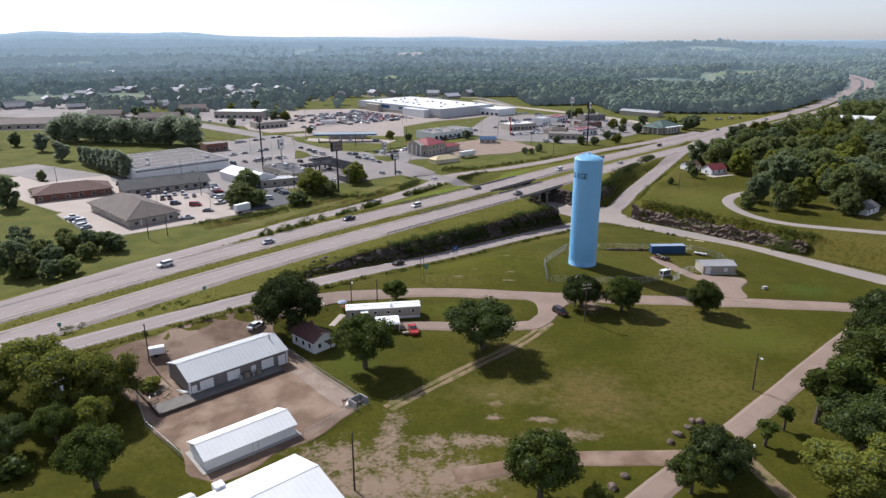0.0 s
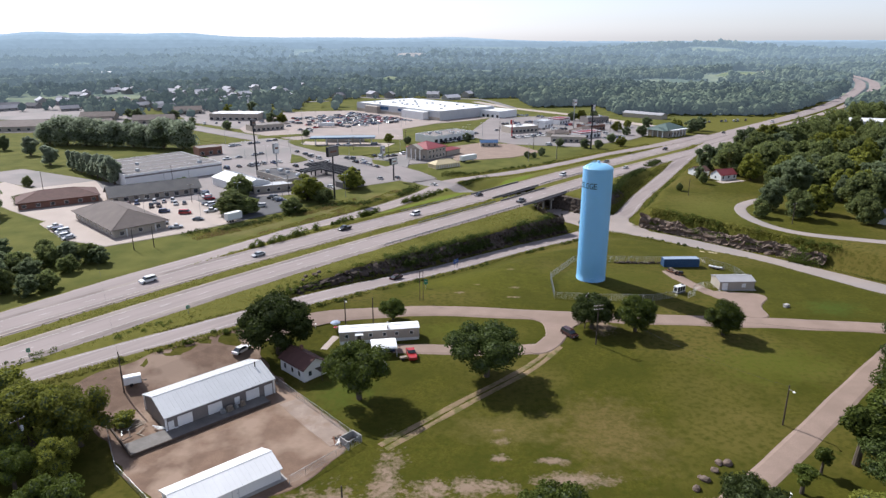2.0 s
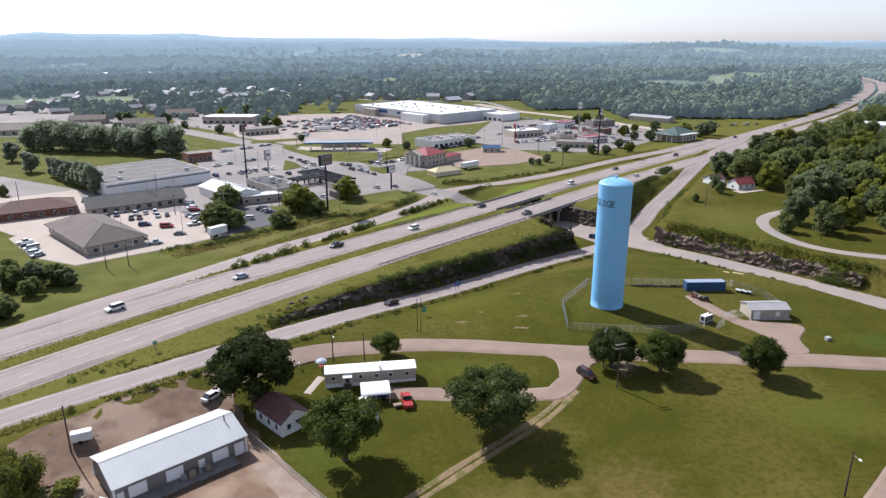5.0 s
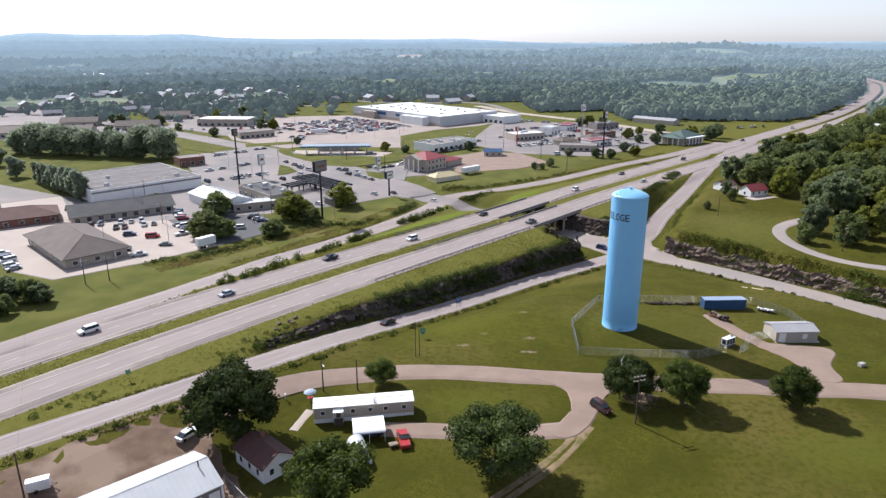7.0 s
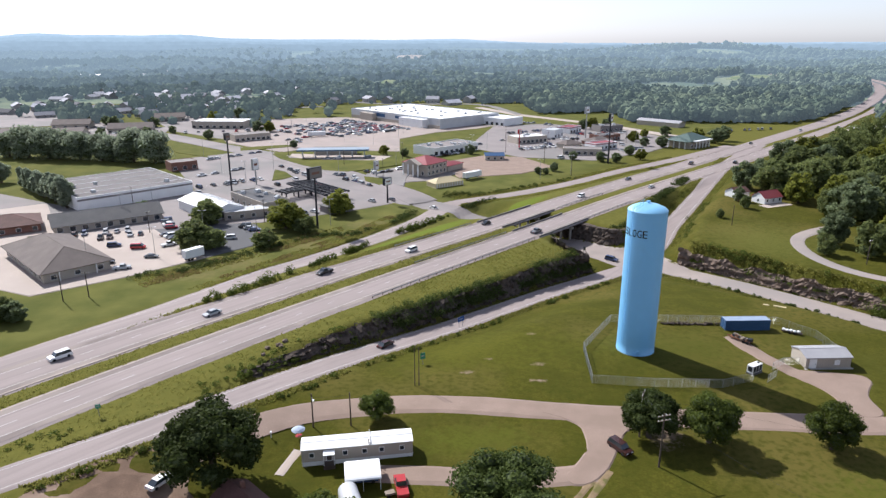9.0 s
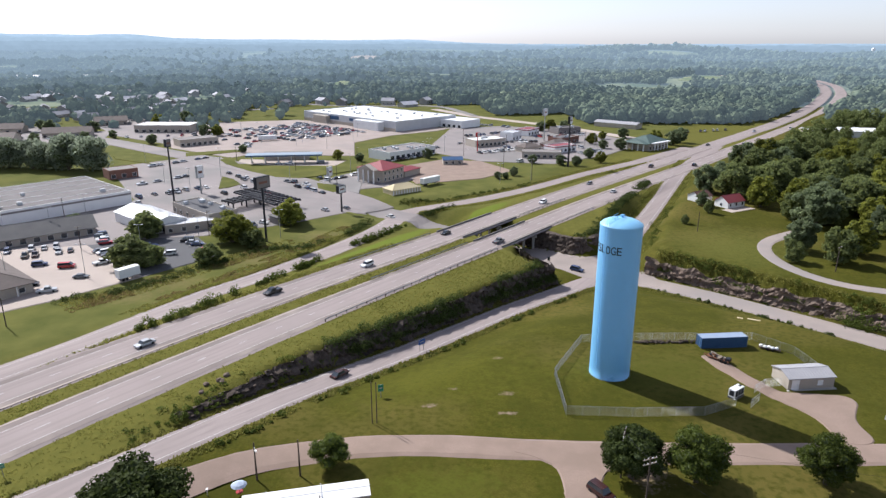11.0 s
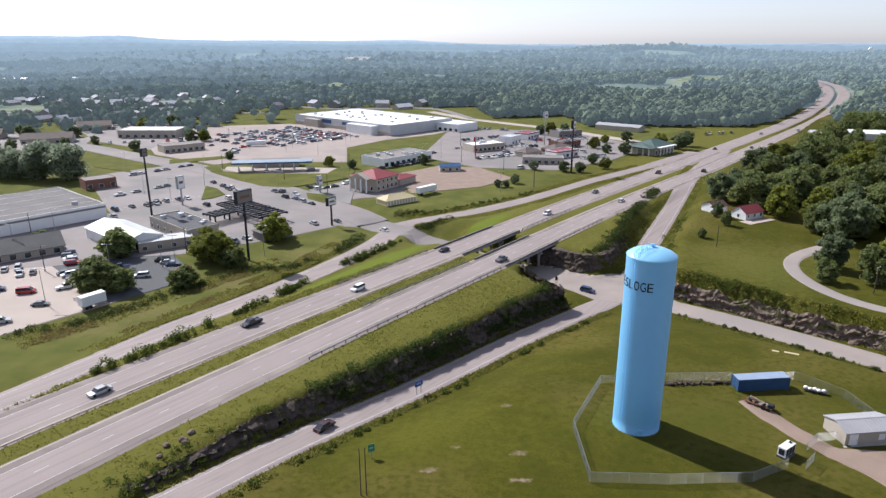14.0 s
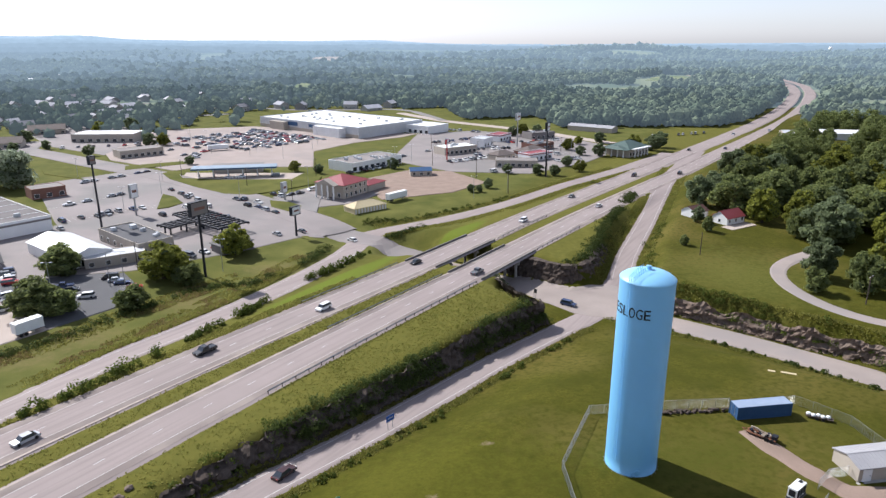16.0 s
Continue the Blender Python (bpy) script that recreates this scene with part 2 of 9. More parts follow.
M = {
    "grass": ground_mat(((-13, 78, 15, 9), (-20, 86, 8, 6), (0, 81, 9, 5), (2, 91, 5, 2.5), (-4, 90, 4, 3), (7, 91, 4, 2), (-11, 92, 2.4, 12), (41, 153, 3, 5), (20, 92, 7, 2), (9.7, 104, 1.8, 1), (18.2, 97.6, 2.6, 1.1), (9.2, 107.2, 1.2, 0.6), (8.2, 98.6, 1.8, 1.2), (11, 184, 1.2, 0.6), (22.1, 180.7, 1.6, 0.8), (20.6, 173.2, 2.2, 0.7), (5.8, 177.8, 1.8, 0.9), (22.9, 197, 1.0, 0.7)), ((-4, 292, 34, 5), (40, 338, 26, 5)), ((30, 106, 17, 20, (0.128, 0.096, 0.034)), (12, 108, 16, 9, (0.118, 0.096, 0.030)), (58, 188, 30, 16, (0.066, 0.070, 0.011)), (-22, 124, 12, 16, (0.060, 0.080, 0.012)), (5, 152, 18, 8, (0.078, 0.085, 0.012)), (76, 132, 26, 16, (0.076, 0.086, 0.012)), (108, 164, 14, 8, (0.052, 0.076, 0.013)), (122, 272, 40, 44, (0.098, 0.100, 0.022)), (10, 190, 40, 22, (0.081, 0.081, 0.011)), (86, 180, 26, 26, (0.068, 0.068, 0.012)), (-25, 309, 17, 11, (0.150, 0.126, 0.052)), (-48, 282, 17, 11, (0.150, 0.126, 0.052)), (-70, 262, 17, 11, (0.150, 0.126, 0.052)), (-79, 251, 17, 11, (0.150, 0.126, 0.052)))),
    "concrete_road": road_mat("concrete_road", (0.296, 0.247, 0.232), (0.246, 0.206, 0.193), (0.198, 0.165, 0.154)),
    "shoulder": mat("shoulder", (0.222, 0.182, 0.166), (0.170, 0.140, 0.126), 0.92, grain=6, fine=40, amount=0.35, bump=0.15, third=(0.255, 0.215, 0.190), patch=0.08),
    "plain_road": mat("plain_road", (0.325, 0.275, 0.245), (0.25, 0.212, 0.192), 0.9, grain=9, fine=40, amount=0.35, bump=0.1, third=(0.25, 0.22, 0.205), patch=0.05),
    "asphalt": mat("asphalt", (0.23, 0.215, 0.205), (0.17, 0.16, 0.155), 0.9, grain=20, fine=50, amount=0.3, bump=0.1),
    "lot_asphalt": mat("lot_asphalt", (0.265, 0.233, 0.222), (0.200, 0.176, 0.168), 0.9, grain=25, fine=40, amount=0.3, bump=0.1, third=(0.185, 0.172, 0.163), patch=0.03),
    "dark_asphalt": mat("dark_asphalt", (0.10, 0.10, 0.105), (0.075, 0.075, 0.08), 0.9, grain=12, fine=40, amount=0.3, bump=0.1),
    "lot_concrete": mat("lot_concrete", (0.41, 0.345, 0.30), (0.345, 0.29, 0.25), 0.9, grain=12, fine=30, amount=0.2, bump=0.1),
    "gravel": mat("gravel", (0.290, 0.214, 0.170), (0.220, 0.160, 0.124), 0.95, grain=5, fine=60, amount=0.4, bump=0.5),
    "dirt": mat("dirt", (0.215, 0.140, 0.096), (0.128, 0.082, 0.056), 0.95, grain=3, fine=40, amount=0.55, bump=0.7, third=(0.262, 0.188, 0.138), patch=0.11),
    "rut": mat("rut", (0.270, 0.192, 0.110), (0.170, 0.124, 0.066), 0.95, grain=2, fine=40, amount=0.6, bump=0.6, third=(0.11, 0.10, 0.03), patch=0.4),
    # one stone twice: rock coloured as in shade, limestone as in sun
    "rock": mat("rock", (0.115, 0.088, 0.070), (0.034, 0.026, 0.021), 0.95, grain=1.2, fine=40, amount=0.7, bump=0.9),
    "limestone": mat("limestone", (0.215, 0.158, 0.122), (0.070, 0.050, 0.038), 0.95, grain=0.9, fine=30, amount=0.7, bump=1.0, third=(0.140, 0.108, 0.085), patch=0.5),
    "white_line": mat("white_line", (0.56, 0.55, 0.52), (0.38, 0.35, 0.33), 0.8, grain=2, bump=0),
    "tower_blue": mat("tower_blue", (0.125, 0.440, 0.76), (0.112, 0.410, 0.73), 0.5, grain=6, fine=6, amount=0.08, bump=0.02, spec=1.0),
    # dome paler than the shell: chalky paint, plus sunlight put into the colour
    "tower_roof_sunlit": mat("tower_roof_sunlit", (0.27, 0.56, 0.79), (0.22, 0.50, 0.75), 0.4, grain=3, fine=12, amount=0.1, bump=0.02, spec=0.5),
    "green_roof": mat("green_roof", (0.085, 0.13, 0.115), (0.065, 0.10, 0.09), 0.6, grain=5, fine=20, amount=0.2, bump=0.05),
    # top of the blue container: sunlight painted in as pale grey-blue
    "container_top_sunlit": mat("container_top_sunlit", (0.27, 0.33, 0.43), (0.22, 0.28, 0.38), 0.6, grain=1.5, fine=20, amount=0.2, bump=0.05),
    "shed_roof": mat("shed_roof", (0.36, 0.355, 0.365), (0.31, 0.305, 0.315), 0.55, grain=3, fine=20, amount=0.15, bump=0.05),
    "rust": mat("rust", (0.20, 0.085, 0.045), (0.11, 0.05, 0.03), 0.8, grain=0.5, fine=40, amount=0.5, bump=0.3),
    "dark_roof": mat("dark_roof", (0.165, 0.15, 0.145), (0.12, 0.11, 0.105), 0.9, grain=8, fine=30, amount=0.3, bump=0.1),
    "black_paint": mat("black_paint", (0.02, 0.022, 0.03), None, 0.6, bump=0),
    "white_metal": mat("white_metal", (0.78, 0.78, 0.77), (0.70, 0.70, 0.69), 0.45, grain=4, fine=20, amount=0.08, bump=0.05),
    "gray_metal": mat("gray_metal", (0.52, 0.53, 0.54), (0.45, 0.46, 0.47), 0.45, grain=4, fine=20, amount=0.1, bump=0.05),
    "gray_siding": mat("gray_siding", (0.20, 0.18, 0.17), (0.17, 0.155, 0.15), 0.6, grain=3, fine=20, amount=0.15, bump=0.05),
    "tan_siding": mat("tan_siding", (0.42, 0.37, 0.31), (0.37, 0.33, 0.28), 0.7, grain=3, fine=20, amount=0.15, bump=0.05),
    "brown_shingle": mat("brown_shingle", (0.17, 0.14, 0.125), (0.12, 0.10, 0.09), 0.9, grain=4, fine=40, amount=0.4, bump=0.3),
    "gray_shingle": mat("gray_shingle", (0.15, 0.145, 0.14), (0.10, 0.10, 0.10), 0.9, grain=4, fine=40, amount=0.4, bump=0.3),
    "red_shingle": mat("red_shingle", (0.125, 0.062, 0.052), (0.085, 0.045, 0.038), 0.85, grain=2, fine=30, amount=0.4, bump=0.2),
    "red_metal": mat("red_metal", (0.27, 0.055, 0.06), (0.22, 0.045, 0.05), 0.5, grain=4, fine=20, amount=0.15, bump=0.05),
    "flat_roof": mat("flat_roof", (0.25, 0.225, 0.21), (0.19, 0.17, 0.16), 0.9, grain=10, fine=30, amount=0.3, bump=0.1),
    "brick": mat("brick", (0.23, 0.115, 0.085), (0.17, 0.085, 0.065), 0.9, grain=2, fine=40, amount=0.3, bump=0.2),
    "concrete": mat("concrete", (0.40, 0.385, 0.36), (0.31, 0.295, 0.275), 0.9, grain=3, fine=30, amount=0.3, bump=0.15),
    "old_concrete": mat("old_concrete", (0.20, 0.185, 0.17), (0.13, 0.12, 0.11), 0.9, grain=2, fine=30, amount=0.4, bump=0.15),
    "worn_concrete": mat("worn_concrete", (0.330, 0.262, 0.214), (0.240, 0.182, 0.144), 0.92, grain=2.2, fine=30, amount=0.45, bump=0.2, third=(0.225, 0.160, 0.120), patch=0.25),
    "store_paving": mat("store_paving", (0.345, 0.284, 0.252), (0.280, 0.232, 0.206), 0.9, grain=12, fine=30, amount=0.25, bump=0.1, third=(0.265, 0.225, 0.205), patch=0.03),
    "dark_wood": mat("dark_wood", (0.10, 0.075, 0.06), (0.065, 0.05, 0.04), 0.85, grain=1, fine=40, bump=0.3),
    "pale_wood": mat("pale_wood", (0.30, 0.245, 0.19), (0.22, 0.18, 0.14), 0.85, grain=1, fine=40, bump=0.3),
    "galvanised": mat("galvanised", (0.42, 0.43, 0.43), (0.34, 0.35, 0.35), 0.45, metal=0.6, grain=1, bump=0.05),
    "bark": mat("bark", (0.12, 0.095, 0.07), (0.07, 0.055, 0.04), 0.95, grain=0.6, fine=40, bump=0.6),
    "glass": mat("glass", (0.03, 0.04, 0.05), (0.025, 0.03, 0.04), 0.08, grain=3, bump=0, spec=0.8),
    "tyre": mat("tyre", (0.02, 0.02, 0.02), None, 0.8, bump=0),
    "blue_paint": mat("blue_paint", (0.04, 0.095, 0.20), (0.03, 0.075, 0.16), 0.5, grain=2, fine=20, amount=0.2, bump=0.05),
    "orange_paint": mat("orange_paint", (0.42, 0.12, 0.04), (0.30, 0.08, 0.03), 0.55, grain=0.6, bump=0.05),
    "oak": leaf_mat("oak_leaves", (0.108, 0.135, 0.026), (0.056, 0.076, 0.014)),
    "dark_leaf": leaf_mat("dark_leaves", (0.080, 0.104, 0.026), (0.040, 0.058, 0.015)),
    # wood and belt leaves: mid-distance haze painted in as paler, greyer colour
    "hazed_wood_leaf": leaf_mat("hazed_wood_leaves", (0.195, 0.222, 0.078), (0.120, 0.146, 0.054), 0.2, 0.55),
    "hazed_wood_dark": leaf_mat("hazed_dark_wood_leaves", (0.200, 0.238, 0.124), (0.135, 0.168, 0.090), 0.15, 0.62),
    "hazed_belt_leaf": leaf_mat("hazed_belt_leaves", (0.285, 0.325, 0.228), (0.200, 0.236, 0.168), 0.15, 0.65),
    "light_leaf": leaf_mat("light_leaves", (0.222, 0.230, 0.042), (0.130, 0.146, 0.028), through=0.52),
    "weeds": leaf_mat("weed_blades", (0.250, 0.236, 0.066), (0.150, 0.152, 0.038), 0.1, 0.6),
    "dry_weeds": leaf_mat("dry_weed_blades", (0.270, 0.205, 0.090), (0.150, 0.115, 0.050), 0.1, 0.5),
    "green_weeds": leaf_mat("green_weed_blades", (0.225, 0.23, 0.055), (0.135, 0.148, 0.034), 0.1, 0.55),
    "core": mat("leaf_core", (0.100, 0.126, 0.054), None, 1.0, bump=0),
}
for sock, value in (("Coat Weight", 1.0), ("Coat Roughness", 0.62), ("Coat IOR", 1.9)):
    M["tower_blue"].node_tree.nodes["Principled BSDF"].inputs[sock].default_value = value
for key, rgb in (("white", (0.75, 0.75, 0.74)), ("silver", (0.42, 0.43, 0.44)), ("black", (0.02, 0.02, 0.022)), ("red", (0.38, 0.03, 0.03)), ("navy", (0.04, 0.06, 0.13)), ("maroon", (0.045, 0.018, 0.017)), ("grey", (0.13, 0.135, 0.14))):
    M["car_" + key] = mat("car_" + key, rgb, tuple(c * 0.92 for c in rgb), 0.25, grain=3, amount=0.05, bump=0, spec=0.6)


# ---- distance, with haze painted into its materials ----
HAZE_COLOUR = (0.345, 0.450, 0.565)
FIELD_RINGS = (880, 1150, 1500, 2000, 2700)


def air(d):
    """Share of painted haze that replaces a surface's own colour at this distance."""
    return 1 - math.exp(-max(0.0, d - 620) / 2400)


def hazed_mat(name, d, dark, pale, stand, islands=0.0, sunward=1.0):
    """Far land: two tones in stands of a size, each crown of its own shade; haze painted in as dimmed colour plus
    emission.
    """
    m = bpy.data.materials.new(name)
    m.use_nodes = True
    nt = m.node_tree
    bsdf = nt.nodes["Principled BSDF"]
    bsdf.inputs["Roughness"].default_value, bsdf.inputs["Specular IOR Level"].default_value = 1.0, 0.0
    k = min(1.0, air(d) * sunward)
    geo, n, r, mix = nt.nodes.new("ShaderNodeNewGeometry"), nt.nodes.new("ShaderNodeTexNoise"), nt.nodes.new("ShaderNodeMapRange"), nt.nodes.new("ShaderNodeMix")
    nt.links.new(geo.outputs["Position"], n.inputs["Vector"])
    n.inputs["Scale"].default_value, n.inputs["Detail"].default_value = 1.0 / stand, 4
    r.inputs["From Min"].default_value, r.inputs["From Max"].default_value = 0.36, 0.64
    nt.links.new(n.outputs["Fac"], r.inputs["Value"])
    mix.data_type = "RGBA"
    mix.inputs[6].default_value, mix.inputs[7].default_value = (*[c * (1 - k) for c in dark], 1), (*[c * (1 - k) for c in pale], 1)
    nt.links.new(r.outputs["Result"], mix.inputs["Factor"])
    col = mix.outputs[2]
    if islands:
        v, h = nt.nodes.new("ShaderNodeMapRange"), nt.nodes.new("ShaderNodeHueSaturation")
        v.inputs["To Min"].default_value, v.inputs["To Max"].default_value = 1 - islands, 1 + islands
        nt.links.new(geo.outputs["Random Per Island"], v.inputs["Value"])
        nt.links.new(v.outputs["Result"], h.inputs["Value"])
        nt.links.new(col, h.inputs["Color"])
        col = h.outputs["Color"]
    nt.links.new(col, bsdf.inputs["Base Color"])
    bsdf.inputs["Emission Color"].default_value = (*[c * k for c in HAZE_COLOUR], 1)
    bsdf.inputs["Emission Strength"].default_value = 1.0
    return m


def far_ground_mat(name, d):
    return hazed_mat(name, d, (0.070, 0.100, 0.055), (0.190, 0.205, 0.110), 70.0)


# ---- mesh helpers ----
class Shape:
    """Gathers points and faces for one mesh."""

    def __init__(self):
        self.v, self.f = [], []

    def add(self, verts, faces):
        n = len(self.v)
        self.v += [tuple(p) for p in verts]
        self.f += [tuple(i + n for i in f) for f in faces]
        return self

    def box(self, x0, x1, y0, y1, z0, z1):
        return self.add([(x, y, z) for x in (x0, x1) for y in (y0, y1) for z in (z0, z1)],
                        [(0, 1, 3, 2), (4, 6, 7, 5), (0, 4, 5, 1), (2, 3, 7, 6), (0, 2, 6, 4), (1, 5, 7, 3)])

    def beam(self, p, q, w, h=None):
        """A square bar from p to q."""
        p, q = Vector(p), Vector(q)
        d = (q - p).normalized()
        s = d.cross(Vector((0, 0, 1)))
        s = s.normalized() if s.length > 1e-4 else Vector((1, 0, 0))
        u = s.cross(d)
        s, u = s * w / 2, u * (h or w) / 2
        return self.add([p - s - u, p + s - u, p + s + u, p - s + u, q - s - u, q + s - u, q + s + u, q - s + u],
                        [(0, 1, 2, 3), (7, 6, 5, 4), (0, 4, 5, 1), (1, 5, 6, 2), (2, 6, 7, 3), (3, 7, 4, 0)])

    def tube(self, p, q, r0, r1=None, n=8):
        p, q = Vector(p), Vector(q)
        r1 = r0 if r1 is None else r1
        d = (q - p).normalized()
        s = d.orthogonal().normalized()
        u = d.cross(s)
        ring = [(s * math.cos(2 * math.pi * i / n) + u * math.sin(2 * math.pi * i / n)) for i in range(n)]
        return self.add([p + v * r0 for v in ring] + [q + v * r1 for v in ring],
                        [(i, (i + 1) % n, n + (i + 1) % n, n + i) for i in range(n)] + [tuple(range(n - 1, -1, -1)), tuple(range(n, 2 * n))])

    def lathe(self, prof, n=32, cap=True):
        k = len(prof)
        vs = [(r * math.cos(2 * math.pi * i / n), r * math.sin(2 * math.pi * i / n), z) for r, z in prof for i in range(n)]
        fs = [(j * n + i, j * n + (i + 1) % n, (j + 1) * n + (i + 1) % n, (j + 1) * n + i) for j in range(k - 1) for i in range(n)]
        if cap:
            fs += [tuple(range(n - 1, -1, -1)), tuple(range((k - 1) * n, k * n))]
        return self.add(vs, fs)

    def pipe(self, pts, r):
        """One bent square tube through the points."""
        pts = [Vector(p) for p in pts]
        rings = []
        for i, p in enumerate(pts):
            d = (pts[min(i + 1, len(pts) - 1)] - pts[max(i - 1, 0)]).normalized()
            s = d.orthogonal().normalized() * r if abs(d.z) > 0.95 else d.cross(Vector((0, 0, 1))).normalized() * r
            u = s.cross(d)
            rings += [p + s, p + u, p - s, p - u]
        n = len(pts)
        return self.add(rings, [(4 * i + c, 4 * i + (c + 1) % 4, 4 * i + 4 + (c + 1) % 4, 4 * i + 4 + c) for i in range(n - 1) for c in range(4)] + [(3, 2, 1, 0), (4 * n - 4, 4 * n - 3, 4 * n - 2, 4 * n - 1)])

    def mesh(self, name, material=None, smooth=False):
        me = bpy.data.meshes.new(name)
        me.from_pydata(self.v, [], self.f)
        if material:
            me.materials.append(material)
        if smooth:
            me.shade_smooth()
        return me


def part(name, shape, material, parent, label="", smooth=False):
    data = shape.mesh(name, material, smooth) if isinstance(shape, Shape) else shape
    ob = new(name, data)
    ob.parent = parent
    return tagged(ob, label)


def thing(name, label, category, x, y, z=None, turn=0.0, group="", kind=""):
    ob = new(name)
    ob.empty_display_size = 0.3
    ob.matrix_world = pose(x, y, land(x, y) if z is None else z, 0, 0, turn)
    return tagged(ob, label, category, group, kind)


def solo(name, shape, material, label, category="", kind="", m=None, smooth=False, group=""):
    ob = new(name, shape.mesh(name, material, smooth) if isinstance(shape, Shape) else shape)
    if m is not None:
        ob.matrix_world = m
    return tagged(ob, label, category, group, kind)


# ---- lie of the land ----
# along: metres along the highway from its origin; off: metres to its right
ORIGIN, ALONG, ACROSS = np.array((-45.3, 205.5)), np.array((0.6474, 0.7621)), np.array((0.7621, -0.6474))


def to_road(x, y):
    dx, dy = x - ORIGIN[0], y - ORIGIN[1]
    return dx * ALONG[0] + dy * ALONG[1], dx * ACROSS[0] + dy * ACROSS[1]


def from_road(a, b):
    return ORIGIN[0] + a * ALONG[0] + b * ACROSS[0], ORIGIN[1] + a * ALONG[1] + b * ACROSS[1]


def step(lo, hi, v):
    k = np.clip((v - lo) / (hi - lo), 0, 1)
    return k * k * (3 - 2 * k)


BEND_A = np.arange(-500.0, 1500.0, 5.0)
BEND_B = np.interp(BEND_A, (-300, 60, 107, 150, 200, 250, 325, 400, 500, 600, 700, 850, 1000, 1150, 1300, 1500),
                   (-4, -4, -2, 0, 3, 6.5, 13, 19, 28, 36, 41, 42, 35, 15, -25, -110))
BEND_B = np.convolve(np.pad(BEND_B, 8, mode="edge"), np.ones(17) / 17, mode="valid")


def median(a):
    return np.interp(a, BEND_A, BEND_B)


def deck(a):
    """Height of the highway."""
    return 4.6 - 3.6 * step(-60, 130, a) - 1.0 * step(170, 330, a)


def line_near(x, y, line):
    """Distance to a line of (x, y, z), the height there, and the side (plus: to its right)."""
    best, zed, side = np.full(np.shape(x), 1e9), np.zeros(np.shape(x)), np.zeros(np.shape(x))
    for (x0, y0, z0), (x1, y1, z1) in zip(line, line[1:]):
        dx, dy = x1 - x0, y1 - y0
        k = np.clip(((x - x0) * dx + (y - y0) * dy) / (dx * dx + dy * dy), 0, 1)
        d = np.hypot(x - x0 - k * dx, y - y0 - k * dy)
        near = d < best
        best = np.where(near, d, best)
        zed = np.where(near, z0 + k * (z1 - z0), zed)
        side = np.where(near, (x - x0) * dy - (y - y0) * dx, side)
    return best, zed, np.sign(side)


CROSS = [(-62, 436, -0.5), (-38, 405, -0.8), (-14, 369, -1.5), (4, 348, -3.8), (18, 338, -5.6), (31, 324, -6.2), (46, 307, -6.2), (59, 293, -6.2), (74, 276, -6.2), (89.5, 260.8, -6.0), (102.6, 246.6, -5.7), (113, 233.2, -5.4), (123.6, 218.8, -5.0), (142, 191, -4.2), (168, 151, -3)]
RAMP_A = (-200, -150, -110, -88, -68, -56, -43, -24, 0, 11, 26, 40, 58, 80, 96, 111, 128)
RAMP_B = (7, 11, 16.5, 19.3, 22.8, 25.6, 28.0, 28.8, 28.6, 29.4, 31.2, 33.6, 36.2, 38.3, 41, 44, 49)
EAST_RAMP = [(80, 281, -6.2), (90, 294, -5.6), (101, 315, -4.4), (125, 351, -2.2), (162, 410, 0.0), (193, 457, 0.2), (240, 516, 0.0)]
NORTH_RAMP = [(-138.4, 120.6, 4.55), (-117.4, 148.7, 4.4), (-100, 173.2, 4.0), (-88, 192, 3.4), (-76, 206, 3.2), (-69, 219, 2.8), (-62, 231, 2.4), (-55, 243, 2.0), (-45, 256, 1.2), (-34, 271, 0.4), (-21, 291, -0.5), (-7, 314, -1.2), (2, 334, -2.0), (4, 346, -3.4)]
NORTH_RAMP_B = [(2, 352, -3.4), (14, 357, -2.2), (44, 366, -0.6), (74, 386, 0.0), (113, 422, 0.1), (158, 458, 0.1), (215, 512, 0.0)]


def ramp_off(a):
    return np.interp(a, RAMP_A, RAMP_B)


def ramp_height(a):
    return deck(a) - (deck(a) + 6.2) * (0.62 * step(-50, 45, a) + 0.38 * step(40, 118, a))


